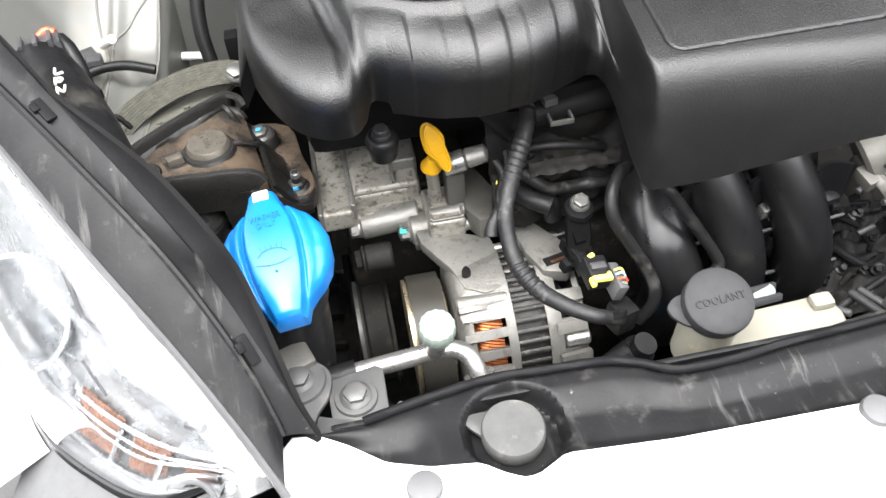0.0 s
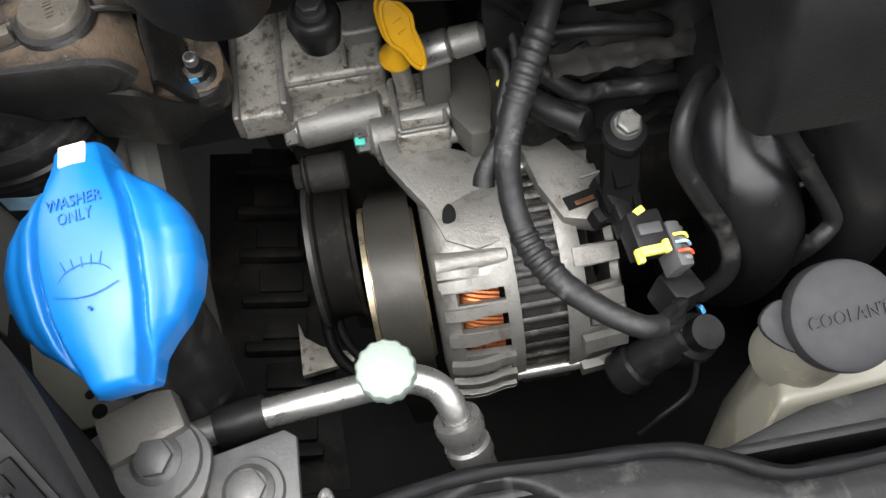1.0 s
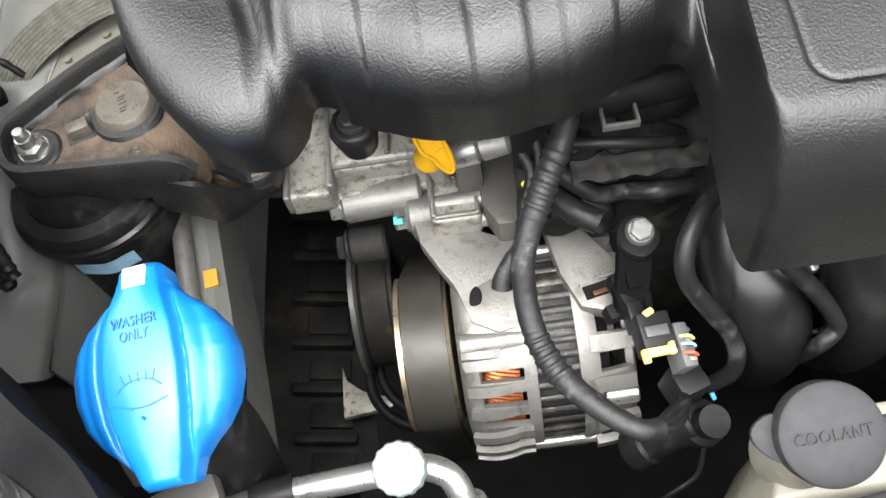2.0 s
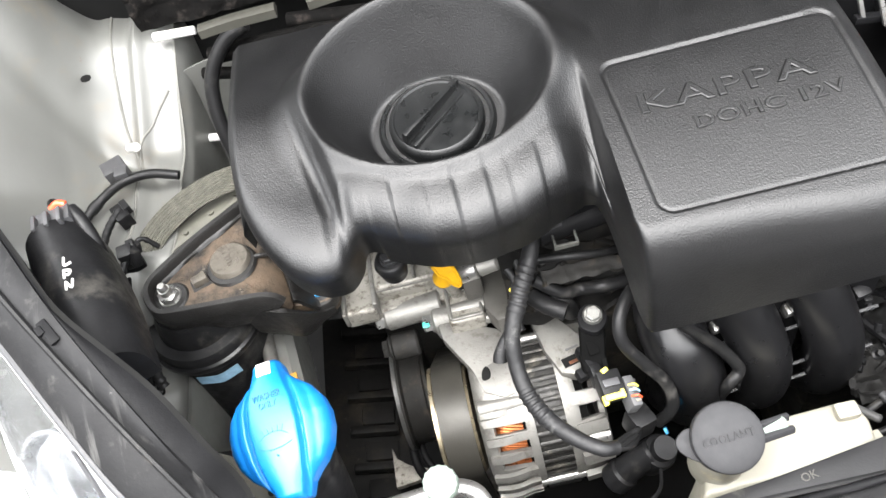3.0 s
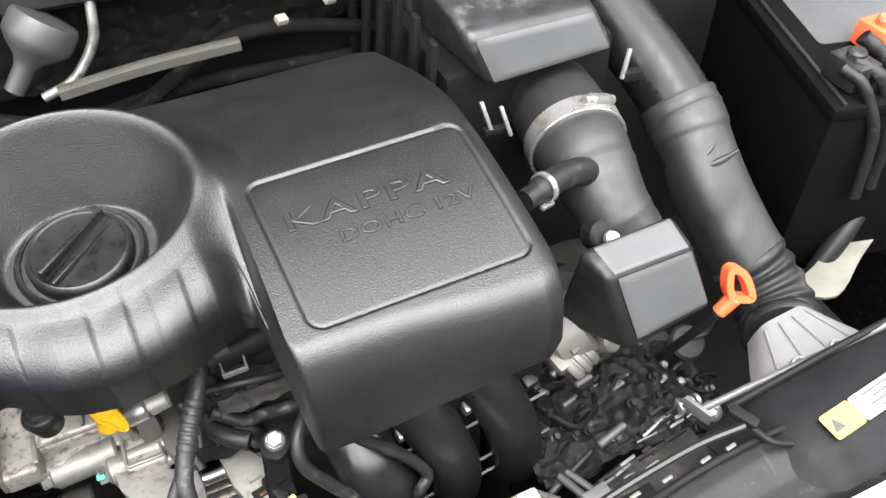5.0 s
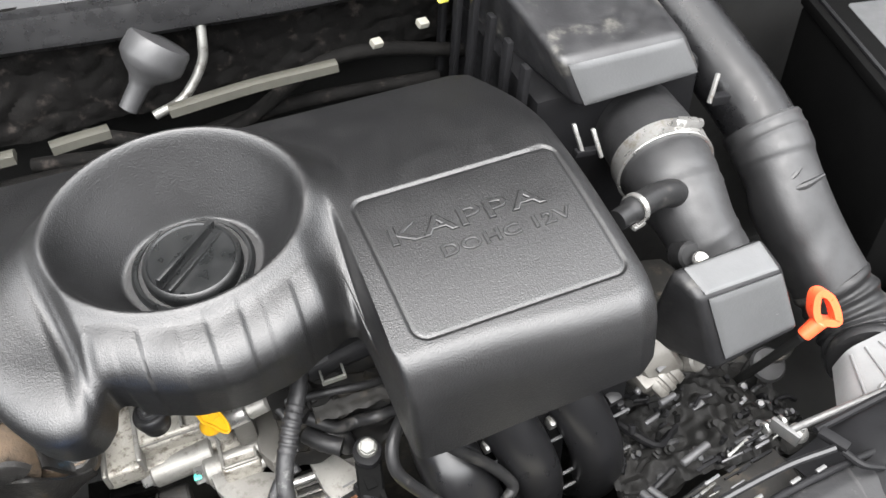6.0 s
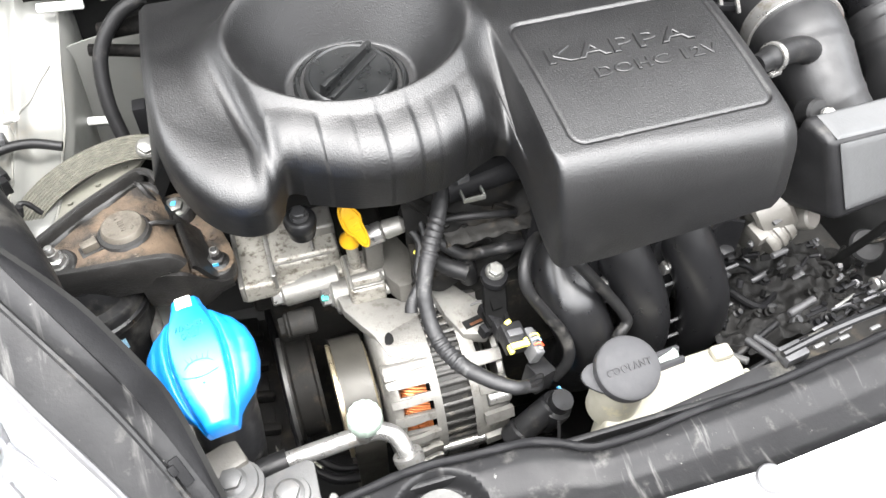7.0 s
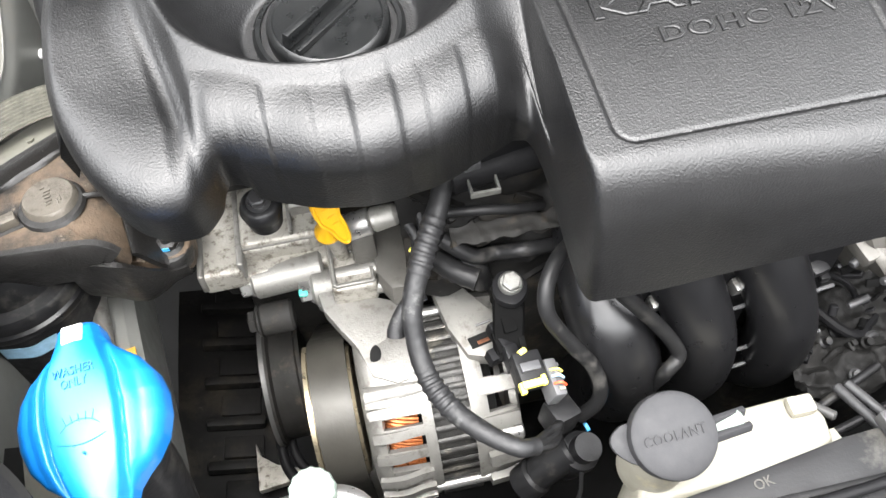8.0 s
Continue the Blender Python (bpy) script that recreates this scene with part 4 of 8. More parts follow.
# ---- engine mount on the washer side ----
def engine_mount():
    t = thing("engine_mount", (-0.11, 0.52, 0.70), "rusty brown triangular engine mount bracket with a chipped black rim", "engine mount")
    RIM = [(-0.0800, 0.5720, 0.7490), (-0.0850, 0.5785, 0.7550), (-0.0955, 0.5810, 0.7570), (-0.1105, 0.5715, 0.7575), (-0.1365, 0.5540, 0.7575), (-0.1595, 0.5345, 0.7575),
           (-0.1735, 0.5205, 0.7575), (-0.1765, 0.5080, 0.7575), (-0.1710, 0.4930, 0.7575), (-0.1625, 0.4855, 0.7575), (-0.1470, 0.4830, 0.7575), (-0.1110, 0.4808, 0.7575), (-0.0840, 0.4790, 0.7570), (-0.0720, 0.4765, 0.7545), (-0.0660, 0.4745, 0.7490)]
    path = spline(RIM, 6)
    # brown web, falling away towards the engine
    inner = [(p.x, p.y) for p in path] + [(-0.0640, 0.4850), (-0.0660, 0.5000), (-0.0700, 0.5200), (-0.0740, 0.5450)]
    cx, cy = -0.118, 0.520

    def drop(x):
        return 0.7470 - 0.026 * step(-0.088, -0.060, x) - 0.003 * step(-0.10, -0.085, x)
    bm = bmesh.new()
    rows = []
    for k in (0.93, 0.85, 0.65, 0.4, 0.15):
        rows.append([bm.verts.new((cx + (x - cx) * k, cy + (y - cy) * k, drop(cx + (x - cx) * k) + 0.0008 * noise.noise(V(x * 60, y * 60, k * 4)))) for x, y in inner])
    n = len(inner)
    for a, b in zip(rows, rows[1:]):
        for i in range(n):
            bm.faces.new((a[i], a[(i + 1) % n], b[(i + 1) % n], b[i]))
    bm.faces.new(rows[-1])
    bmesh.ops.recalc_face_normals(bm, faces=list(bm.faces))
    part("web", bm, M_RUST, t, "rusty brown web", angle=60)
    bm = bmesh.new()
    tube(bm, [(cx + (p.x - cx) * 0.93, cy + (p.y - cy) * 0.91, drop(p.x) - 0.0005) for p in path[::3]], 0.0036, 8, 3, fn=lambda s, q, a: 1 + 0.25 * noise.noise(V(s * 90, a, 0)))
    part("rim_fillet", bm, M_MOUNTBLACK, t)
    bm = bmesh.new()
    sweep(bm, RIM, [(-0.0034, -0.040), (-0.0040, -0.0015), (-0.0026, 0.0010), (0.0014, 0.0010), (0.0026, -0.0006), (0.0034, -0.014)], n=6)
    part("rim", bm, M_MOUNTBLACK, t, "chipped black rim")
    # black paint inside the rim; a black sheet also paints the upper corner's shade
    bm = bmesh.new()
    sheet(bm, lambda u, v: V(-0.0985 + 0.026 * v + 0.010 * u, 0.5770 - 0.044 * u * (0.4 + 0.6 * v) + 0.001 * math.sin(9 * v), 0.7500 - 0.034 * v - 0.002 * u + 0.004 * math.sin(math.pi * u) * (1 - v)), 16, 14, 0.003)
    part("upper_corner_shade", bm, M_MOUNTBLACK, t)
    # black pieces laid on as the shadow slot round the boss and the lug
    bm = bmesh.new()
    lathe(bm, [(0.0150, 0.0), (0.0212, 0.0), (0.0195, 0.0022), (0.0150, 0.0026)], (-0.1095, 0.5235, 0.7466), (0, 0, 1), 40)
    tube(bm, [(-0.0910, 0.5265, 0.7470), (-0.0840, 0.5275, 0.7455), (-0.0755, 0.5300, 0.7400), (-0.0700, 0.5340, 0.7330)], 0.0020, 8, 4)
    box(bm, (-0.1345, 0.5130, 0.7462), (0.017, 0.0125, 0.003), 0.001, (0, 0, 20))
    part("boss_slot_shadow", bm, M_MOUNTBLACK, t)
    # lower plate towards the engine
    bm = bmesh.new()
    prism(bm, smooth_outline([(-0.080, 0.500), (-0.056, 0.492), (-0.038, 0.494), (-0.034, 0.512), (-0.042, 0.545), (-0.050, 0.585), (-0.085, 0.592), (-0.080, 0.54)], 3), 0.020, pose(0, 0, 0.6925), 0.003)
    arm = part("arm", bm, M_RUST, t)
    for qx, qy, rr in ((-0.0560, 0.5330, 0.0026), (-0.0480, 0.5305, 0.0036)):
        bm = bmesh.new()
        lathe(bm, [(rr * 0.75, 0), (rr, 0.0003), (rr * 0.95, 0.0010), (rr * 0.7, 0.0010), (rr * 0.6, 0.0)], (qx, qy, 0.7124), (0, 0, 1), 20)
        part("cast_mark", bm, M_RUST, arm)
    # smooth skirt between the rim and the lower plate
    bm = bmesh.new()
    sheet(bm, lambda u, v: V(-0.074 + 0.010 * u + 0.016 * v, 0.545 - 0.060 * u + 0.003 * v, 0.7330 + 0.006 * math.sin(math.pi * u) - 0.022 * step(0.0, 1.0, v)), 18, 10, 0.004)
    part("skirt", bm, M_MOUNTBLACK, t)
    bm = bmesh.new()
    top = spline([(-0.104, 0.4870, 0.730), (-0.086, 0.4805, 0.738), (-0.069, 0.4740, 0.740), (-0.058, 0.4800, 0.722), (-0.050, 0.4880, 0.708), (-0.040, 0.4930, 0.704)], 6)
    sheet(bm, lambda u, v: top[round(u * 30)] + V(0.001 * v, 0.006 * v * v, (0.694 - top[round(u * 30)].z) * v - 0.004 * math.sin(math.pi * v)), 30, 6, 0.004)
    part("front_skirt", bm, M_MOUNTBLACK, t)
    # round boss with cast marks, and the lug beside it
    bm = bmesh.new()
    lathe(bm, [(0, -0.010), (0.0185, -0.010), (0.0165, -0.0012), (0.0152, 0.0), (0.0, 0.0)], (-0.1095, 0.5255, 0.7535), (0, 0, 1), 40)
    boss = part("boss", bm, M_BOSS, t, "round grey-brown boss with cast marks")
    for k, (dx, dy, w, h) in enumerate(((-0.0040, 0.0070, 0.0030, 0.0010), (-0.0010, 0.0040, 0.0046, 0.0010), (-0.0010, 0.0016, 0.0046, 0.0010), (0.0000, -0.0010, 0.0042, 0.0010), (0.0010, -0.0042, 0.0042, 0.0010), (0.0010, -0.0068, 0.0036, 0.0010), (0.0078, -0.0030, 0.0010, 0.0040), (0.0066, -0.0055, 0.0010, 0.0040))):
        bm = bmesh.new()
        box(bm, (-0.1095 + dx, 0.5255 + dy, 0.7537), (w, h, 0.0010), 0.0003, (0, 0, 22))
        part("cast_mark", bm, M_BOSS, boss)
    bm = bmesh.new()
    box(bm, (-0.1345, 0.5135, 0.7490), (0.0125, 0.0080, 0.010), 0.0015, (0, 0, 20))
    part("lug", bm, M_BOSS, t)
    # bolt in its recess
    bm = bmesh.new()
    lathe(bm, [(0, 0.0), (0.0145, 0.0), (0.0150, 0.0012), (0.0135, 0.0024), (0.0110, 0.0024), (0, 0.0020)], (-0.1595, 0.5045, 0.7465), (0, 0, 1), 36)
    part("recess", bm, M_MOUNTBLACK, t)
    hexbolt(t, (-0.1595, 0.5050, 0.7470), (0, -0.05, 1), 0.0078, 0.0085, 1.30, 0.011, name="nut", m_head=M_STEEL)
    bm = bmesh.new()
    lathe(bm, [(0, 0), (0.0150, 0), (0.0140, 0.010), (0.0125, 0.0125), (0, 0.0125)], (-0.0735, 0.5650, 0.7105), (0, -0.05, 1), 32)
    part("collar", bm, M_MOUNTBLACK, t)
    b2 = hexbolt(t, (-0.0735, 0.5640, 0.7225), (0.03, -0.15, 1), 0.0068, 0.007, 1.5, 0, m_head=M_NUT)
    bm = bmesh.new()
    box(bm, (-0.0735, 0.5632, 0.7296), (0.0042, 0.0062, 0.0008), 0.0003, (-8, 0, -12))
    part("paint_mark", bm, M_BLUEDOT, b2, "dab of blue paint")
    bm = bmesh.new()
    lathe(bm, [(0, 0), (0.0125, 0), (0.0132, 0.004), (0.0132, 0.010), (0.0120, 0.0125), (0.0105, 0.0130), (0, 0.0130)], (-0.0475, 0.5020, 0.6990), (0, -0.05, 1), 32)
    part("collar", bm, M_MOUNTBLACK, t)
    hexbolt(t, (-0.0475, 0.5030, 0.7120), (0, -0.1, 1), 0.0066, 0.0075, 1.45, 0.010, name="nut", m_head=M_MOUNTBLACK)
    bm = bmesh.new()
    cyl(bm, (-0.0475, 0.5024, 0.7190), (-0.0475, 0.5014, 0.7290), 0.0040, 0.0036, 16, 0.0006)
    part("stud", bm, M_STEEL, t, "bright threaded stud")
    bm = bmesh.new()
    box(bm, (-0.0490, 0.4968, 0.7150), (0.0046, 0.0016, 0.0060), 0.0005, (10, 0, 0))
    part("paint_mark", bm, M_BLUEDOT, t, "dab of blue paint")
    # rubber bush and steel cup below the bracket
    bm = bmesh.new()
    lathe(bm, [(0, -0.030), (0.040, -0.030), (0.0455, -0.026), (0.0465, -0.012), (0.0460, -0.004), (0.0440, -0.001), (0.0360, 0.0005), (0.0345, 0.010), (0.030, 0.020), (0, 0.022)], (-0.152, 0.510, 0.712), (0, 0, 1), 56)
    part("rubber_bush", bm, M_BLACK, t)
    bm = bmesh.new()
    lathe(bm, [(0.0460, -0.004), (0.0490, -0.005), (0.0496, -0.0075), (0.0490, -0.0105), (0.0460, -0.011)], (-0.152, 0.510, 0.706), (0, 0, 1), 56)
    part("cup_rim", bm, M_GLOSS, t)
    bm = bmesh.new()
    lathe(bm, [(0, -0.16), (0.040, -0.16), (0.0425, -0.03), (0.0445, 0.0), (0, 0.0)], (-0.152, 0.510, 0.690), (0, 0, 1), 48)
    cup = part("cup", bm, M_BLACK, t)
    bm = bmesh.new()
    sheet(bm, lambda u, v: V(-0.152 + 0.0447 * math.cos(radians(252 + 48 * u)), 0.510 + 0.0447 * math.sin(radians(252 + 48 * u)), 0.672 + 0.012 * v + 0.001 * math.sin(u * 9)), 14, 3, 0.0004)
    part("label", bm, M_LABELBLUE, cup, "worn pale blue paper label")
    return t


engine_mount()

# braided earth strap over the mount
t = thing("earth_strap", (-0.14, 0.57, 0.75), "flat tinned braided earth strap over the mount", "earth strap")
bm = bmesh.new()
path = [(-0.193, 0.538, 0.736), (-0.186, 0.552, 0.746), (-0.171, 0.571, 0.755), (-0.145, 0.589, 0.761), (-0.118, 0.600, 0.763), (-0.092, 0.604, 0.762), (-0.072, 0.600, 0.758)]
pp = spline(path, 10)
prof = []
for k in range(19):
    a = -0.0105 + 0.021 * k / 18
    prof.append((a, 0.0012 + 0.00030 * math.cos(k * math.pi)))
prof += [(0.0105, -0.0012), (-0.0105, -0.0012)]
sweep(bm, path, prof, up=(0.10, -0.55, 0.8), n=14)
part("braid", bm, M_BRAID, t)
for c, sz, rot in (((-0.194, 0.538, 0.733), (0.028, 0.014, 0.003), (20, 0, 35)), ((-0.072, 0.604, 0.758), (0.022, 0.016, 0.003), (10, 0, 20))):
    bm = bmesh.new()
    box(bm, c, sz, 0.001, rot)
    part("end_lug", bm, M_NUT, t)
hexbolt(t, (-0.083, 0.600, 0.762), (0.1, -0.4, 1), 0.0070, 0.007, 1.35, m_head=M_NUT)
# pale bracket flange behind the mount
bm = bmesh.new()
prism(bm, [(-0.170, 0.548), (-0.095, 0.600), (-0.088, 0.612), (-0.100, 0.622), (-0.176, 0.566)], 0.004, pose(0, 0, 0.742), 0.001)
for k in range(3):
    cyl(bm, (-0.150 + 0.022 * k, 0.570 + 0.0155 * k, 0.745), (-0.150 + 0.022 * k, 0.570 + 0.0155 * k, 0.748), 0.0025, seg=12)
solo("mount_flange", bm, M_DULLPANEL, "pale silver flange behind the engine mount", "flange")

# ---- washer filler ----
def washer_filler():
    t = thing("washer_filler", (-0.052, 0.335, 0.45), "washer filler with a bright blue ribbed cap", "washer filler")
    half = [(-0.0420, 0.0090), (-0.0410, 0.0100), (-0.034, 0.0128), (-0.029, 0.0175), (-0.024, 0.0235), (-0.016, 0.0295), (-0.006, 0.0327), (0.004, 0.0330), (0.013, 0.0305), (0.021, 0.0250), (0.027, 0.0175), (0.0315, 0.0125), (0.036, 0.0100), (0.0415, 0.0088), (0.0430, 0.0070)]
    ridge = [(-0.0425, 0.0070), (-0.030, 0.0110), (-0.016, 0.0138), (0.0, 0.0150), (0.015, 0.0140), (0.028, 0.0105), (0.043, 0.0070)]
    ny, nx = 96, 110
    c = V(-0.0545, 0.3395, 0.7995)
    m = Matrix.Translation(c) @ Euler((radians(13), radians(-3), radians(5))).to_matrix().to_4x4() @ Matrix.Diagonal((0.985, 1.035, 1, 1))
    def f(u, v):
        y = -0.0420 + 0.0850 * u
        w = lerp_table(half, y)
        s = -1 + 2 * v
        x = w * math.copysign(abs(s) ** 0.9, s)
        e = min(1.0, abs(x) / w)
        dome = 0.0150 * (1 - (y / 0.06) ** 2) * math.sqrt(max(0.0, 1 - e ** 2.6)) + 0.004
        r = lerp_table(ridge, y)
        band = step(r + 0.0010, r - 0.0006, abs(x))
        groove = math.exp(-((abs(x) - r - 0.0017) / 0.0013) ** 2) if w > r + 0.002 else 0
        z = dome + 0.0016 * band - 0.0028 * groove - 0.0010 * math.exp(-((abs(x) - 1.65 * r) / 0.0022) ** 2) * step(0.030, 0.02, abs(y))
        z *= step(0.0, 0.004, 0.0435 - abs(y)) * 0.4 + 0.6
        return V(x, y, z)
    bm = bmesh.new()
    sheet(bm, f, ny, nx)
    # skirt
    e = [f(k / ny, 0) for k in range(ny + 1)] + [f(1, k / nx) for k in range(1, nx + 1)] + [f(1 - k / ny, 1) for k in range(1, ny + 1)] + [f(0, 1 - k / nx) for k in range(1, nx)]
    a = [bm.verts.new(p) for p in e]
    b = [bm.verts.new((p.x * 0.985, p.y * 0.985, -0.006)) for p in e]
    for i in range(len(e)):
        j = (i + 1) % len(e)
        bm.faces.new((a[i], b[i], b[j], a[j]))
    bmesh.ops.remove_doubles(bm, verts=list(bm.verts), dist=0.00005)
    bmesh.ops.recalc_face_normals(bm, faces=list(bm.faces))
    bm.transform(m)
    lid = part("lid", bm, M_BLUE, t, angle=50)
    bm = bmesh.new()
    absorb(bm, box(bmesh.new(), (0.0, 0.0362, 0.0137), (0.0098, 0.0092, 0.0030), 0.001, (-17, 0, 0)), m)
    part("white_tab", bm, M_WHITEMARK, lid, "white paint on the hinge tab")
    for txt, y, w in (("WASHER", 0.0165, 0.0185), ("ONLY", 0.0110, 0.0115)):
        lettering(txt, 0.0058, m @ pose(-w / 2, y, 0.02035 - 0.10 * (y - 0.008), -8, 0, 0), 0.0006, M_BLUEINK, "raised_lettering", lid, 0.0, 1.05, w)
    bm = bmesh.new()
    arc = []
    for k in range(13):
        q = radians(25 + 130 * k / 12)
        arc.append(m @ V(0.0095 * math.cos(q), -0.004 + 0.0065 * math.sin(q) - 0.006, 0.0208))
    tube(bm, arc, 0.00020, 6, 2)
    arc2 = [m @ V(-0.0105 + 0.021 * k / 8, -0.0115 - 0.0022 * math.sin(math.pi * k / 8), 0.0206) for k in range(9)]
    tube(bm, arc2, 0.00020, 6, 2)
    for k in range(-2, 3):
        tube(bm, [m @ V(0.0028 * k, -0.0045, 0.0208), m @ V(0.0034 * k, -0.001, 0.0208)], 0.00020, 6, 2)
    tube(bm, [m @ V(-0.0005, -0.017, 0.0200), m @ V(0.0005, -0.018, 0.0199)], 0.0006, 6, 2)
    part("wiper_symbol", bm, M_BLUEINK, lid)
    bm = bmesh.new()
    tube(bm, [(-0.052, 0.332, 0.795), (-0.053, 0.330, 0.74), (-0.062, 0.325, 0.66), (-0.075, 0.32, 0.55), (-0.08, 0.32, 0.40)], 0.021, 20, 6, fn=lambda s, q, a: 1.0 if s > 0.02 else 1.12)
    part("neck", bm, M_BLACK, t, "dark filler neck")
    bm = bmesh.new()
    box(bm, (-0.060, 0.299, 0.752), (0.030, 0.020, 0.012), 0.003, (0, 0, 20))
    part("neck_bracket", bm, M_SIDE, t)


washer_filler()

# ---- cast timing housing with solenoid and dipstick ----
t = thing("timing_housing", (0.03, 0.52, 0.55), "oil-stained cast aluminium timing housing", "timing housing")
def cast(name, blocks, material, parent, label=""):
    bm = bmesh.new()
    for c, sz, bv, *rot in blocks:
        box(bm, c, sz, bv, rot[0] if rot else (0, 0, 0), 3)
    return part(name, bm, material, parent, label)


body = cast("casting", [((0.032, 0.5800, 0.6400), (0.130, 0.110, 0.064), 0.006)], M_DARK, t)
fl = cast("flange", [((-0.0215, 0.5560, 0.6790), (0.028, 0.136, 0.020), 0.004)], M_ALU_DIRTY, t, "stained flange strip")
cast("flange_ridge", [((-0.0345, 0.5560, 0.6825), (0.0042, 0.138, 0.018), 0.0018)], M_ALU, fl)
cast("flange_ridge", [((-0.0075, 0.5560, 0.6850), (0.0046, 0.132, 0.018), 0.0018)], M_ALU, fl)
up = cast("upper_plate", [((0.022, 0.5480, 0.6870), (0.056, 0.090, 0.018), 0.004)], M_ALU_DIRTY, t)
cast("cast_rib", [((0.0290, 0.5480, 0.6970), (0.0030, 0.086, 0.004), 0.0012)], M_ALU, up)
cast("step_block", [((0.0400, 0.5360, 0.6960), (0.022, 0.030, 0.020), 0.003)], M_ALU, up)
cast("web_block", [((0.0210, 0.5150, 0.6680), (0.062, 0.050, 0.022), 0.004)], M_ALU_DIRTY, t)
cast("oval_pad", [((0.0170, 0.5105, 0.6830), (0.050, 0.0180, 0.018), 0.005)], M_ALU_DIRTY, t)
for c, sz in (((0.0170, 0.5180, 0.6915), (0.050, 0.0024, 0.0030)), ((0.0170, 0.5040, 0.6915), (0.052, 0.0024, 0.0030)), ((-0.0070, 0.5110, 0.6915), (0.0024, 0.0130, 0.0030)), ((0.0410, 0.5110, 0.6915), (0.0024, 0.0130, 0.0030))):
    cast("cast_rib", [(c, sz, 0.001)], M_ALU, t)
pk = cast("pocket_block", [((0.0645, 0.4800, 0.6780), (0.030, 0.044, 0.020), 0.004)], M_ALU_DIRTY, t)
for c, sz in (((0.0520, 0.4790, 0.6885), (0.0026, 0.036, 0.0040)), ((0.0775, 0.4790, 0.6885), (0.0026, 0.038, 0.0040)), ((0.0650, 0.4610, 0.6880), (0.026, 0.0028, 0.0040)), ((0.0650, 0.4870, 0.6885), (0.022, 0.0022, 0.0030))):
    cast("cast_rib", [(c, sz, 0.001)], M_ALU, pk)
bm = bmesh.new()
cyl(bm, (-0.0045, 0.4930, 0.6660), (0.046, 0.4930, 0.6700), 0.0118, 0.0118, 28, 0.0020)
part("bolt_tower", bm, M_ALU, t, "smooth round aluminium bolt tower")
hexbolt(t, (-0.0040, 0.4930, 0.6640), (-1, -0.1, 0.05), 0.0072, 0.010, 1.2, m_head=M_STEEL)
bm = bmesh.new()
cyl(bm, (0.050, 0.4725, 0.6830), (0.098, 0.4725, 0.6860), 0.0060, seg=20, bev=0.001)
cyl(bm, (0.050, 0.4640, 0.6740), (0.096, 0.4640, 0.6770), 0.0055, seg=20, bev=0.001)
part("ribbed_boss", bm, M_ALU, t)
bm = bmesh.new()
prism(bm, [(0.0800, 0.512), (0.098, 0.510), (0.110, 0.475), (0.0985, 0.447), (0.0880, 0.4475), (0.0805, 0.462)], 0.022, pose(0, 0, 0.672), 0.003)
part("side_cover", bm, M_SIDE, t, "smooth grey-brown side cover")
for at_, rr in (((0.0225, 0.4690, 0.7700), 0.0100), ((0.1070, 0.4830, 0.7360), 0.0062)):
    t2 = thing("rocker_cover_bolt", at_, "black flanged rocker cover bolt under the cover edge", "bolt", group="rocker cover bolts")
    bm = bmesh.new()
    lathe(bm, [(0, -0.02), (rr, -0.014), (rr * 1.15, -0.004), (rr * 1.25, 0.002), (rr * 1.1, 0.006), (rr * 0.9, 0.0075), (0, 0.0075)], at_, (0, -0.15, 1), 28)
    part("grommet", bm, M_BLACK, t2)
    hexbolt(t2, V(*at_) + V(0, -0.001, 0.0072), (0, -0.15, 1), rr * 0.55, 0.007, 1.3, m_head=M_DOME)
# solenoid
s = thing("oil_control_valve", (0.09, 0.468, 0.735), "small metal oil control solenoid with a grey cap", "solenoid")
bm = bmesh.new()
cyl(bm, (0.066, 0.4700, 0.7360), (0.083, 0.4690, 0.7400), 0.0085, seg=28, bev=0.001)
part("coil", bm, M_STEEL, s)
bm = bmesh.new()
cyl(bm, (0.082, 0.4690, 0.7400), (0.101, 0.4670, 0.7450), 0.0080, 0.0070, 28, 0.003)
part("cap", bm, M_ALU, s)
bm = bmesh.new()
box(bm, (0.0755, 0.482, 0.704), (0.016, 0.016, 0.034), 0.004)
part("seat_block", bm, M_SIDE, s)
# dipstick
d = thing("dipstick", (0.058, 0.462, 0.70), "yellow plastic oil dipstick handle", "dipstick")
bm = bmesh.new()
cyl(bm, (0.0600, 0.485, 0.690), (0.0565, 0.4690, 0.738), 0.0050, seg=16)
part("guide_tube", bm, M_ALU_DIRTY, d)
bm = bmesh.new()
ay = V(-0.0125, 0.0075, 0.0380).normalized()
az = (V(0.15, -0.75, 0.65) - ay * V(0.15, -0.75, 0.65).dot(ay)).normalized()
axx = ay.cross(az)
fm = Matrix(((axx.x, ay.x, az.x, 0.0605), (axx.y, ay.y, az.y, 0.4575), (axx.z, ay.z, az.z, 0.7650), (0, 0, 0, 1)))
ring = [V(0.0062 * math.cos(a) * (1.15 if math.sin(a) > 0 else 0.75), 0.0205 * math.sin(a), 0) for a in [2 * math.pi * k / 20 for k in range(20)]]
absorb(bm, prism(bmesh.new(), [(p.x, p.y) for p in ring], 0.0050, pose(0, 0, -0.0025), 0.0015), fm)
for sx in (-1, 1):
    absorb(bm, tube(bmesh.new(), [p + V(0, 0, 0.0026 * sx) for p in ring] + [ring[0] + V(0, 0, 0.0026 * sx)], 0.0011, 8, 2), fm)
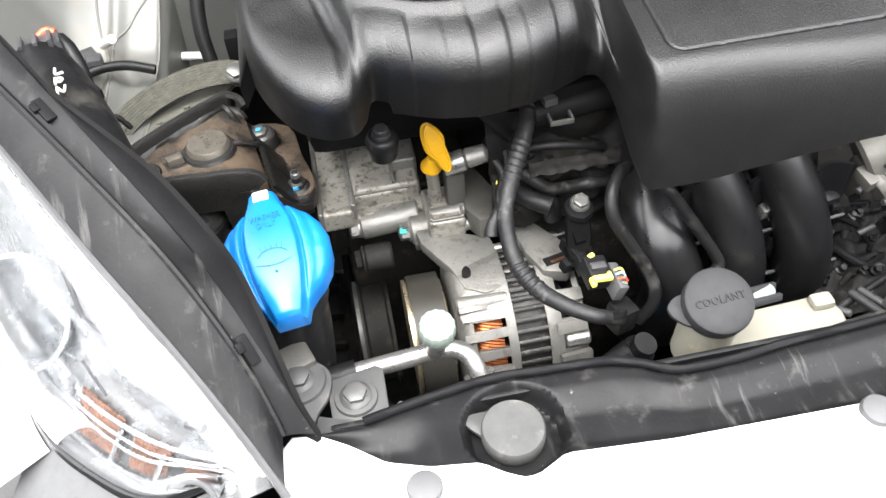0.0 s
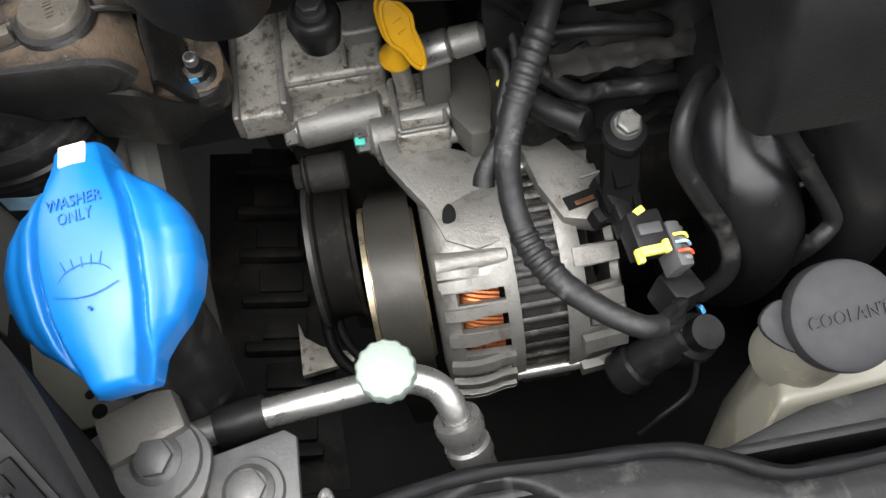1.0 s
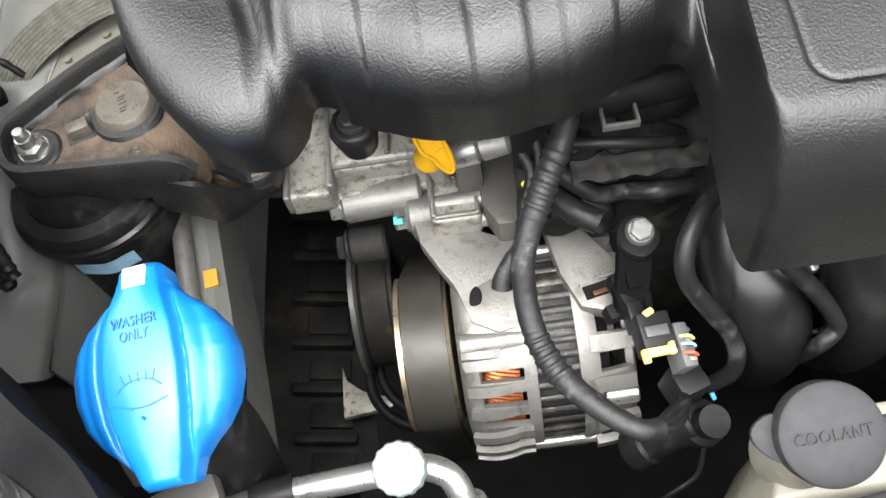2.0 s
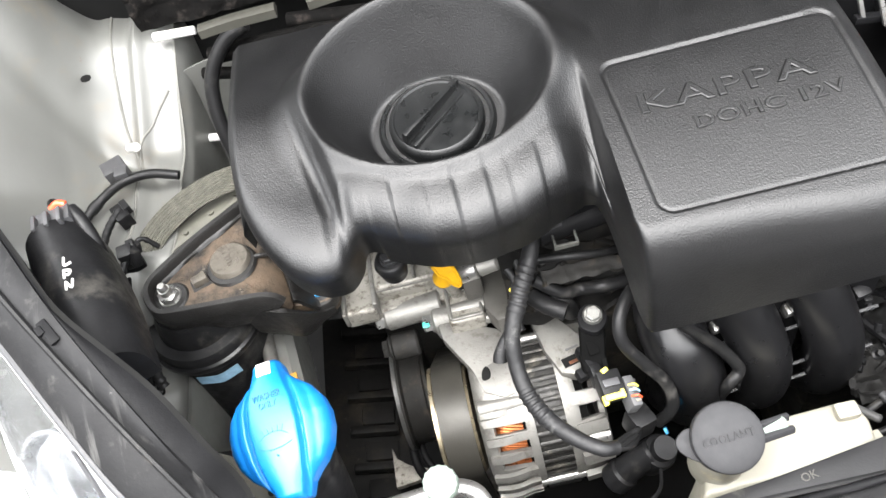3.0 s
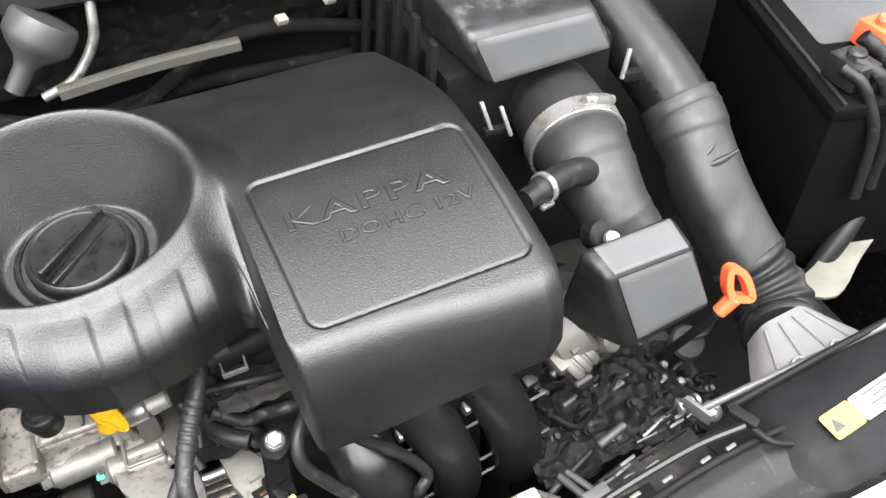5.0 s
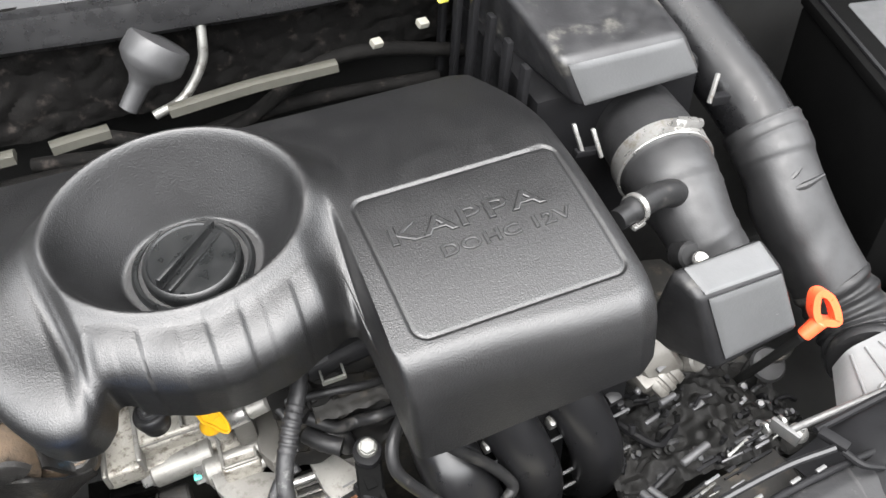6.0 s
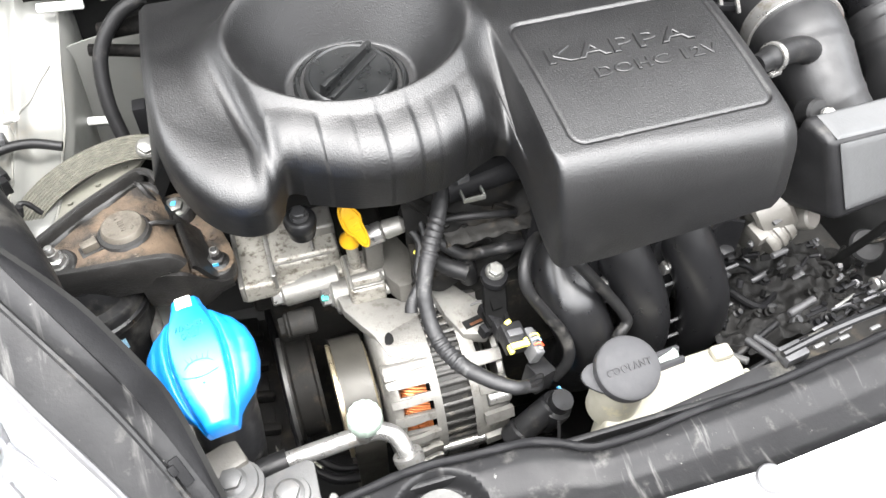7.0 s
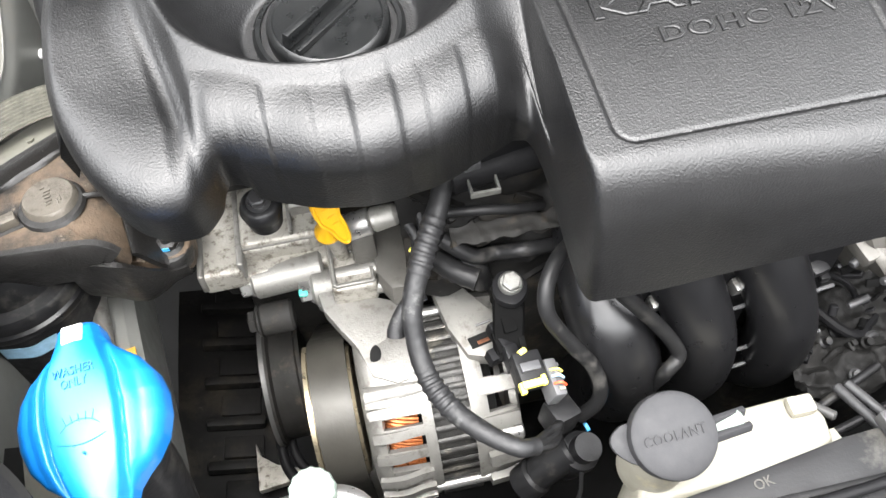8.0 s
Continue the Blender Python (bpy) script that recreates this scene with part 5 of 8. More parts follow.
lathe(bm, [(0, 0), (0.0080, 0.0), (0.0082, 0.0025), (0.0060, 0.0060), (0.0040, 0.012), (0, 0.013)], (0.0560, 0.4660, 0.7400), (0.15, -0.2, 1), 28)
handle = part("handle", bm, M_YELLOW, d)
bm = bmesh.new()
for k in range(3):
    absorb(bm, box(bmesh.new(), (0.0002, 0.008 - 0.006 * k, 0.0031), (0.0045, 0.0014, 0.0006), 0.0002), fm)
part("moulded_mark", bm, M_YELLOW, handle)

# ---- alternator ----
AY, AZ = 0.413, 0.607


def ring_pt(x, r, deg):
    a = radians(deg)
    return V(x, AY + r * math.cos(a), AZ + r * math.sin(a))


def alternator():
    t = thing("alternator", (0.10, 0.413, 0.54), "cast aluminium alternator with copper windings behind its slots", "alternator")

    def shell(name, xr, windows, material, thick, label=""):
        """xr: profile (x, radius); windows: (x0, x1, deg0, deg1) cut through."""
        bm = bmesh.new()
        seg, rows = 180, []
        for x, r in xr:
            rows.append([bm.verts.new(ring_pt(x, r, 360 * k / seg)) for k in range(seg)])
        for i in range(len(xr) - 1):
            xm = (xr[i][0] + xr[i + 1][0]) / 2
            for k in range(seg):
                dm = 360 * (k + 0.5) / seg
                if any(x0 < xm < x1 and d0 < dm < d1 for x0, x1, d0, d1 in windows):
                    continue
                bm.faces.new((rows[i][k], rows[i + 1][k], rows[i + 1][(k + 1) % seg], rows[i][(k + 1) % seg]))
        bmesh.ops.recalc_face_normals(bm, faces=list(bm.faces))
        bmesh.ops.solidify(bm, geom=list(bm.faces), thickness=thick)
        return part(name, bm, material, t, label, angle=45)

    slots = [(0.0655, 0.0905, 125 + 13.4 * k, 133 + 13.4 * k) for k in range(6)]
    front = shell("front_housing", [(0.0545, 0.020), (0.0545, 0.050), (0.0560, 0.0585), (0.0600, 0.0630), (0.0655, 0.0648), (0.070, 0.0655), (0.080, 0.0662), (0.0905, 0.0668), (0.0945, 0.0672), (0.0975, 0.0668)],
                  slots, M_ALU, 0.0045)
    # bars stand proud between the slots
    for k in range(7):
        deg = 122.3 + 13.4 * k
        bm = bmesh.new()
        sheet(bm, lambda u, v: ring_pt(0.058 + 0.034 * u, 0.0665 + 0.0022 * math.sin(math.pi * min(1, u * 1.3)), deg - 2.6 + 5.2 * v), 12, 4, 0.004)
        part("slot_bar", bm, M_ALU, front)
    # bosses beside the through bolts
    for deg in (112, 200, 300):
        bm = bmesh.new()
        p = ring_pt(0.056, 0.061, deg)
        cyl(bm, p, p + V(0.040, 0, 0), 0.0070, seg=20, bev=0.0015)
        b = part("bolt_boss", bm, M_ALU, front)
    for k, deg in enumerate((117.0, 121.5)):
        bm = bmesh.new()
        sheet(bm, lambda u, v: ring_pt(0.057 + 0.022 * u, 0.0668 + 0.0028 * math.sin(math.pi * u), deg - 1.6 + 3.2 * v), 10, 3, 0.004)
        part("cast_rib", bm, M_ALU, front)
    # windings
    bm = bmesh.new()
    for k in range(40):
        deg = 112 + 2.4 * k
        pts = [ring_pt(0.066, 0.050, deg - 3), ring_pt(0.070, 0.0575, deg - 1), ring_pt(0.078, 0.0590, deg + 1.5), ring_pt(0.088, 0.0580, deg + 4)]
        tube(bm, pts, 0.00125, 6, 3)
    coil = part("winding", bm, M_COPPER, t, "orange copper windings")
    tagged(coil, kind="stuff")
    bm = bmesh.new()
    cyl(bm, (0.058, AY, AZ), (0.14, AY, AZ), 0.050, seg=40)
    part("rotor", bm, M_VOID, t)
    # stator with its long fins
    bm = bmesh.new()
    lathe(bm, [(0.0605, 0), (0.0610, 0.001), (0.0610, 0.030), (0.0605, 0.031)], (0.0955, AY, AZ), (1, 0, 0), 120)
    st = part("stator", bm, M_FIN, t, "dark laminated stator")
    for k in range(20):
        deg = 62 + 7.6 * k
        bm = bmesh.new()
        w = 1.9 + 0.35 * (k % 3 == 0)
        sheet(bm, lambda u, v: ring_pt(0.0965 + 0.027 * u, 0.0648 + 0.0010 * math.sin(math.pi * v) + 0.0001 * math.sin(u * 120), deg - w + 2 * w * v), 24, 4, 0.0036)
        part("fin", bm, M_FIN, st)
    # rear housing, slotted
    slots = [(0.1330, 0.1520, 60 + 21 * k, 72 + 21 * k) for k in range(7)]
    rear = shell("rear_housing", [(0.1215, 0.0672), (0.1240, 0.0676), (0.1300, 0.0665), (0.1330, 0.0655), (0.140, 0.0640), (0.148, 0.0620), (0.152, 0.0600), (0.154, 0.0550), (0.1545, 0.020)], slots, M_ALU, 0.0045)
    for k in range(7):
        deg = 56 + 21 * k
        bm = bmesh.new()
        sheet(bm, lambda u, v: ring_pt(0.128 + 0.024 * u, 0.0680 - 0.002 * u, deg - 4 + 8 * v), 8, 4, 0.005)
        part("cast_rib", bm, M_ALU, rear)
    for deg in (95, 150):
        p = ring_pt(0.134, 0.062, deg)
        bm = bmesh.new()
        cyl(bm, p, p + V(0.019, 0, 0), 0.0060, seg=18, bev=0.001)
        part("stud_boss", bm, M_STEEL, rear)
    # clamp bars under the stator
    for rr, deg in ((0.066, 184), (0.064, 62)):
        bm = bmesh.new()
        p = ring_pt(0.092, rr, deg)
        cyl(bm, p, p + V(0.040, 0, 0), 0.0038, seg=12)
        part("through_bolt", bm, M_STEEL, t)
    # upper arm of the front housing with the hole
    bm = bmesh.new()
    arm = [(0.0345, 0.4885), (0.0420, 0.4930), (0.0530, 0.4850), (0.0555, 0.4690), (0.0620, 0.4640), (0.0780, 0.4580), (0.0965, 0.4490), (0.0985, 0.4300), (0.0985, 0.395), (0.080, 0.392), (0.0650, 0.400), (0.0585, 0.4230), (0.0500, 0.4380), (0.0410, 0.4550), (0.0380, 0.4720)]
    prism(bm, arm, 0.011, pose(0, 0, 0.6610), 0.0025)
    arm_ob = part("mounting_arm", bm, M_ALU, t)
    bm = bmesh.new()
    prism(bm, smooth_outline([(-0.0032, -0.0045), (0.0028, -0.0045), (0.0042, 0.002), (0.0015, 0.0065), (-0.0022, 0.003)], 3), 0.0008, pose(0.0690, 0.4150, 0.6722), 0.0)
    part("arm_hole", bm, M_VOID, arm_ob, "dark hole through the arm")
    bm = bmesh.new()
    cyl(bm, (0.037, 0.4790, 0.6570), (0.052, 0.4790, 0.6590), 0.0125, seg=28, bev=0.001)
    part("pivot_sleeve", bm, M_STEEL, t)
    gb = hexbolt(t, (0.0360, 0.4785, 0.6650), (-1, -0.12, 0.15), 0.0072, 0.010, 1.35)
    bm = bmesh.new()
    box(bm, (0.0290, 0.4735, 0.6705), (0.0060, 0.0050, 0.0040), 0.0012, (20, 10, 0))
    part("paint_mark", bm, M_GREENDOT, gb, "teal paint on the bolt head")
    bm = bmesh.new()
    cyl(bm, (0.0355, 0.4800, 0.6640), (0.0530, 0.4800, 0.6645), 0.0128, seg=30, bev=0.0015)
    part("ear_boss", bm, M_ALU, arm_ob)
    # rear arm
    bm = bmesh.new()
    prism(bm, [(0.112, 0.468), (0.122, 0.466), (0.136, 0.446), (0.150, 0.424), (0.153, 0.402), (0.144, 0.392), (0.126, 0.398), (0.118, 0.420), (0.114, 0.446)], 0.012, pose(0, 0, 0.6660), 0.0025)
    ra = part("rear_arm", bm, M_ALU, t)
    bm = bmesh.new()
    prism(bm, [(-0.010, -0.004), (0.010, -0.004), (0.010, 0.004), (-0.010, 0.004)], 0.0008, pose(0.139, 0.407, 0.6781, 0, 0, 12), 0)
    part("slot", bm, M_VOID, ra, "dark slot")
    bm = bmesh.new()
    box(bm, (0.1400, 0.4055, 0.6788), (0.012, 0.0026, 0.0008), 0.0002, (0, 0, 12))
    part("winding_glimpse", bm, M_WIRE, ra, "copper wire seen in the slot")
    bm = bmesh.new()
    cyl(bm, (0.112, 0.4620, 0.6640), (0.128, 0.4600, 0.7000), 0.0078, 0.0070, 24, 0.003)
    part("stud_cap", bm, M_ALU, t)
    # pulley and belt
    bm = bmesh.new()
    lathe(bm, [(0, 0.002), (0.020, 0.002), (0.040, 0.0), (0.0485, 0.0), (0.0485, 0.0030), (0.0465, 0.0034), (0.0465, 0.0275), (0.0440, 0.0315), (0, 0.0315)], (0.0195, AY, AZ), (1, 0, 0), 72)
    part("pulley", bm, M_BRASS, t, "pulley with a worn yellowish rim")
    return t


alternator()


def belt_loop(x0, x1, circles, name, label):
    """A flat belt round circles (y, z, r): the outer tangent path."""
    pts = []
    for y, z, r in circles:
        for k in range(72):
            a = 2 * math.pi * k / 72
            pts.append((y + r * math.cos(a), z + r * math.sin(a)))
    pts = sorted(set((round(a, 5), round(b, 5)) for a, b in pts))
    def half(seq):
        out = []
        for p in seq:
            while len(out) > 1 and (out[-1][0] - out[-2][0]) * (p[1] - out[-2][1]) - (out[-1][1] - out[-2][1]) * (p[0] - out[-2][0]) <= 0:
                out.pop()
            out.append(p)
        return out[:-1]
    hull = half(pts) + half(pts[::-1])
    bm = bmesh.new()
    n = len(hull)
    cy, cz = sum(p[0] for p in hull) / n, sum(p[1] for p in hull) / n
    rows = []
    for x, k in ((x0, 0.0), (x0, 0.0035), (x1, 0.0035), (x1, 0.0)):
        row = []
        for i, (y, z) in enumerate(hull):
            ty, tz = hull[(i + 1) % n][0] - hull[i - 1][0], hull[(i + 1) % n][1] - hull[i - 1][1]
            ln = math.hypot(ty, tz)
            row.append(bm.verts.new((x, y + tz / ln * k, z - ty / ln * k)))
        rows.append(row)
    for a, b in zip(rows, rows[1:] + rows[:1]):
        for i in range(n):
            bm.faces.new((a[i], a[(i + 1) % n], b[(i + 1) % n], b[i]))
    bmesh.ops.recalc_face_normals(bm, faces=list(bm.faces))
    return solo(name, bm, M_BELT, label, "belt")


belt_loop(0.0235, 0.0490, [(AY, AZ, 0.0475), (0.50, 0.49, 0.05), (0.46, 0.40, 0.06)], "drive_belt", "worn brown-grey drive belt round the alternator pulley")
t = thing("water_pump_pulley", (-0.01, 0.495, 0.44), "dark steel pulley behind the drive belt", "pulley")
bm = bmesh.new()
lathe(bm, [(0, 0), (0.030, 0), (0.044, 0.002), (0.052, 0.002), (0.052, 0.005), (0.048, 0.007), (0.048, 0.026), (0.052, 0.028), (0.052, 0.031), (0, 0.031)], (-0.022, 0.492, 0.522), (1, 0, 0), 64)
part("rim", bm, M_DARK, t)
bm = bmesh.new()
lathe(bm, [(0.0505, -0.001), (0.0528, -0.001), (0.0528, 0.0026), (0.0505, 0.0026)], (-0.022, 0.492, 0.522), (1, 0, 0), 64)
part("rim_edge", bm, M_GREYSTEEL, t, "worn rim edge")
t = thing("belt_idler", (0.0, 0.482, 0.62), "small dark idler pulley on a bolt", "pulley")
bm = bmesh.new()
cyl(bm, (-0.006, 0.4760, 0.6440), (0.018, 0.4760, 0.6440), 0.0115, seg=32, bev=0.002)
part("wheel", bm, M_DARK, t)
hexbolt(t, (-0.006, 0.4760, 0.6440), (-1, 0, 0), 0.0075, 0.008, 1.5, m_head=M_DARK)

# ribbed splash guard and timing cover between belt and chassis leg
t = thing("splash_guard", (-0.06, 0.48, 0.40), "muddy black ribbed splash guard beside the belts", "splash guard")
bm = bmesh.new()
sheet(bm, lambda u, v: V(-0.112 + 0.085 * v, 0.34 + 0.30 * u, 0.470 + 0.012 * math.sin(3 * u) - 0.02 * v), 20, 8, 0.004)
g = part("panel", bm, M_GUARD, t)
for k in range(7):
    bm = bmesh.new()
    box(bm, (-0.064, 0.365 + 0.040 * k, 0.478), (0.050, 0.009, 0.012), 0.003, (0, 12, -4))
    part("rib", bm, M_GUARD, g)
    bm = bmesh.new()
    box(bm, (-0.060, 0.385 + 0.040 * k, 0.470), (0.034, 0.020, 0.006), 0.002, (0, 12, -4))
    part("recess", bm, M_GUARD, g)
bm = bmesh.new()
tube(bm, [(-0.028, 0.62, 0.50), (-0.026, 0.55, 0.505), (-0.024, 0.46, 0.50), (-0.020, 0.425, 0.495), (0.0, 0.405, 0.49), (0.03, 0.40, 0.485)], 0.0045, 10, 8)
tube(bm, [(-0.020, 0.62, 0.50), (-0.018, 0.55, 0.505), (-0.016, 0.465, 0.50), (-0.012, 0.434, 0.495), (0.004, 0.416, 0.49), (0.03, 0.41, 0.485)], 0.0040, 10, 8)
part("edge_lip", bm, M_MATT, t)
bm = bmesh.new()
prism(bm, [(-0.009, 0.42), (-0.005, 0.426), (-0.031, 0.436), (-0.043, 0.446), (-0.047, 0.459), (-0.047, 0.416)], 0.008, pose(0, 0, 0.480), 0.0015)
solo("sump_edge", bm, M_ALU_DIRTY, "stained aluminium sump edge below the belt", "sump")

# ---- air-conditioning pipe with service cap ----
t = thing("aircon_pipe", (0.0, 0.305, 0.68), "silver air-conditioning pipe with a black sleeve", "pipe")
bm = bmesh.new()
tube(bm, [(-0.056, 0.3035, 0.7200), (-0.030, 0.3070, 0.7200), (0.005, 0.3095, 0.7210), (0.030, 0.3105, 0.7225), (0.041, 0.3095, 0.7220), (0.0495, 0.3040, 0.7190), (0.0535, 0.2945, 0.7120), (0.0550, 0.2860, 0.700)], 0.0062, 16, 10)
pipe = part("pipe", bm, M_STEEL, t)
bm = bmesh.new()
lathe(bm, [(0.0062, 0), (0.0100, 0.0), (0.0105, 0.004), (0.0098, 0.008), (0.0085, 0.009), (0.0085, 0.013), (0.0100, 0.014), (0.0100, 0.020), (0.0088, 0.022), (0.0088, 0.036), (0.0080, 0.05), (0, 0.05)], (0.0536, 0.2940, 0.7120), (0.18, -0.55, -0.8), 28)
part("fitting", bm, M_STEEL, t)
bm = bmesh.new()
tube(bm, [(-0.0425, 0.3055, 0.7200), (-0.0330, 0.3067, 0.7200), (-0.0225, 0.3078, 0.7203)], 0.0082, 16, 4)
part("rubber_sleeve", bm, M_RUBBER, t)
bm = bmesh.new()
tube(bm, [(0.062, 0.270, 0.680), (0.072, 0.245, 0.64), (0.075, 0.24, 0.56)], 0.0135, 16, 6)
part("hose", bm, M_RUBBER, t)
bm = bmesh.new()
cyl(bm, (0.0285, 0.3100, 0.7225), (0.0310, 0.3035, 0.7500), 0.0065, seg=18)
part("service_port", bm, M_STEEL, t)
bm = bmesh.new()
lathe(bm, [(0, 0), (0.0090, 0.0), (0.0098, 0.0015), (0.0112, 0.004), (0.0112, 0.0125), (0.0104, 0.0143), (0.0088, 0.0150), (0, 0.0153)], (0.0305, 0.3045, 0.7460), (0.03, -0.2, 1), 54, wob=lambda a, h: 1 + 0.030 * math.cos(a * 14) * (1 if 0.002 < h < 0.0158 else 0))
part("service_cap", bm, M_PALE, t, "pale mint ribbed cap")

# grey steel brackets at the front corner
t = thing("front_bracket", (-0.045, 0.277, 0.72), "grey steel bracket with two hexagon bolts", "bracket")
bm = bmesh.new()
prism(bm, smooth_outline([(-0.0815, 0.296), (-0.070, 0.302), (-0.052, 0.302), (-0.041, 0.296), (-0.036, 0.286), (-0.039, 0.272), (-0.046, 0.262), (-0.052, 0.250), (-0.064, 0.256), (-0.074, 0.274)], 4), 0.0035, pose(0, 0, 0.7480), 0.001)
lathe(bm, [(0, 0), (0.0165, 0.0), (0.0155, 0.0030), (0.0105, 0.0036), (0, 0.0036)], (-0.055, 0.2855, 0.7505), (0, 0, 1), 32)
part("round_plate", bm, M_GREYSTEEL, t)
bm = bmesh.new()
prism(bm, [(-0.0385, 0.2500), (-0.0395, 0.2850), (-0.0100, 0.2905), (-0.0055, 0.2870), (-0.0060, 0.2520), (-0.0200, 0.2470)], 0.0035, pose(0, 0, 0.7445, 0, 0, 0), 0.0012)
lathe(bm, [(0, 0), (0.0130, 0.0), (0.0122, 0.0025), (0.0100, 0.0028), (0, 0.0028)], (-0.0235, 0.2695, 0.7475), (0, 0, 1), 32)
part("square_plate", bm, M_GREYSTEEL, t)
bm = bmesh.new()
prism(bm, [(-0.046, 0.262), (-0.052, 0.244), (-0.040, 0.232), (-0.020, 0.240), (-0.012, 0.252), (-0.030, 0.256)], 0.003, pose(0, 0, 0.7460), 0.001)
part("lower_plate", bm, M_GREYSTEEL, t)
hexbolt(t, (-0.0550, 0.2857, 0.7535), (0, -0.05, 1), 0.0065, 0.006, 1.45, m_head=M_GREYSTEEL)
hexbolt(t, (-0.0235, 0.2697, 0.7500), (0, -0.05, 1), 0.0065, 0.006, 1.45, m_head=M_GREYSTEEL)
bm = bmesh.new()
tube(bm, [(-0.003, 0.262, 0.735), (0.001, 0.268, 0.736), (0.003, 0.262, 0.736), (0.001, 0.255, 0.735), (-0.002, 0.250, 0.735)], 0.0016, 8, 6)
part("wire_hook", bm, M_STEEL, t)

# ---- taped wiring harness over the alternator ----
t = thing("wiring_harness", (0.11, 0.39, 0.70), "black tape-wrapped wiring harness over the alternator", "wiring harness")
HARN = [(0.142, 0.505, 0.8), (0.134, 0.48, 0.795), (0.1237, 0.4437, 0.7842), (0.1072, 0.4153, 0.7698), (0.0959, 0.3945, 0.754), (0.0944, 0.378, 0.738), (0.0974, 0.361, 0.728), (0.1064, 0.343, 0.7235), (0.1204, 0.327, 0.722), (0.1354, 0.3155, 0.721), (0.1464, 0.3164, 0.7144)]
def wrap(s, q, a):
    r = 1.0 - 0.13 * step(0.6, 1.0, q)
    r *= 1.0 + 0.05 * math.sin(s * 60 + 2) + 0.03 * noise.noise(V(s * 90, math.cos(a), math.sin(a)))
    band = step(0.022, 0.030, s) * step(0.062, 0.054, s) + step(0.078, 0.084, s) * step(0.118, 0.108, s) + step(0.165, 0.172, s) * step(0.20, 0.192, s)
    r *= 1.0 + 0.13 * band * max(0.0, math.sin(s * 1250 + 0.9 * math.cos(a))) ** 0.6
    r *= 1.0 + 0.05 * noise.noise(V(s * 260, 2 * math.cos(a), 2 * math.sin(a)))
    return r
bm = bmesh.new()
tube(bm, HARN, 0.0060, 18, 48, fn=wrap)
part("trunk", bm, M_TAPE, t)
bm = bmesh.new()
tube(bm, [(0.0975, 0.4010, 0.7540), (0.0905, 0.3960, 0.7480), (0.0850, 0.3900, 0.7410), (0.0838, 0.3868, 0.7375)], 0.0044, 12, 6, fn=lambda s, q, a: 0.8 + 0.35 * q)
part("branch", bm, M_TAPE, t)
for k, off in enumerate((0.0, 0.004, -0.004)):
    bm = bmesh.new()
    tube(bm, [(0.1445, 0.3170, 0.7140 + off), (0.158, 0.325 + off, 0.700), (0.166, 0.3335, 0.690 + off), (0.168, 0.342, 0.676)], 0.0022, 8, 6)
    part("lead", bm, M_RUBBER, t)
# thin leads from the solenoid
for k, pts in enumerate(([(0.100, 0.468, 0.744), (0.108, 0.452, 0.735), (0.101, 0.435, 0.722), (0.104, 0.420, 0.715)], [(0.112, 0.470, 0.752), (0.112, 0.450, 0.74), (0.108, 0.43, 0.726)])):
    bm = bmesh.new()
    tube(bm, pts, 0.0035 - 0.001 * k, 10, 6)
    part("lead", bm, M_TAPE, t)
bm = bmesh.new()
box(bm, (0.1055, 0.447, 0.728), (0.003, 0.009, 0.003), 0.0008, (0, 20, 30))
part("yellow_mark", bm, M_YELLOWPAINT, t, "strip of yellow paint")

# ---- alternator connector and sensor beside it ----
t = thing("alternator_connector", (0.165, 0.36, 0.66), "grey connector plug with yellow paint marks", "connector")
bm = bmesh.new()
box(bm, (0.1600, 0.3720, 0.7020), (0.026, 0.030, 0.018), 0.003, (10, 12, 8))
box(bm, (0.1500, 0.3880, 0.7000), (0.012, 0.022, 0.014), 0.002, (10, 12, 8))
body = part("body", bm, M_BLACK, t)
bm = bmesh.new()
box(bm, (0.1610, 0.3700, 0.7125), (0.018, 0.008, 0.004), 0.001, (10, 12, 8))
part("latch", bm, M_GREYPL, body)
bm = bmesh.new()
box(bm, (0.1780, 0.3620, 0.6950), (0.012, 0.034, 0.020), 0.0025, (8, 20, 8))
face = part("terminal_block", bm, M_CLIP, t, "grey terminal block")
for k in range(4):
    bm = bmesh.new()
    box(bm, (0.1835, 0.3500 + 0.0075 * k, 0.7010), (0.006, 0.0035, 0.006), 0.0008, (8, 20, 8))
    part("terminal", bm, M_GREYPL if k % 2 else M_CREAM, face)
for k, (m_, dy) in enumerate(((M_RED, -0.004), (M_LABELBLUE, 0.003), (M_YELLOWPAINT, 0.009))):
    bm = bmesh.new()
    tube(bm, [(0.1780, 0.358 + dy, 0.7055), (0.1840, 0.356 + dy, 0.7085), (0.1880, 0.356 + dy, 0.703)], 0.0011, 8, 5)
    part("wire", bm, m_, face)
for c, sz, r in (((0.1600, 0.3555, 0.7095), (0.020, 0.006, 0.005), 8), ((0.1505, 0.3535, 0.7080), (0.005, 0.010, 0.005), 8), ((0.1700, 0.3575, 0.7085), (0.004, 0.009, 0.005), 8), ((0.1580, 0.3850, 0.7125), (0.008, 0.005, 0.004), 30)):
    bm = bmesh.new()
    box(bm, c, sz, 0.0012, (10, 10, r))
    part("yellow_clip", bm, M_YELLOWPAINT, t, "yellow locking clip")
bm = bmesh.new()
box(bm, (0.147, 0.405, 0.700), (0.013, 0.040, 0.014), 0.003, (8, 10, 20))
box(bm, (0.139, 0.398, 0.694), (0.018, 0.012, 0.012), 0.002, (8, 10, 20))
part("bracket_clip", bm, M_MATT, t)
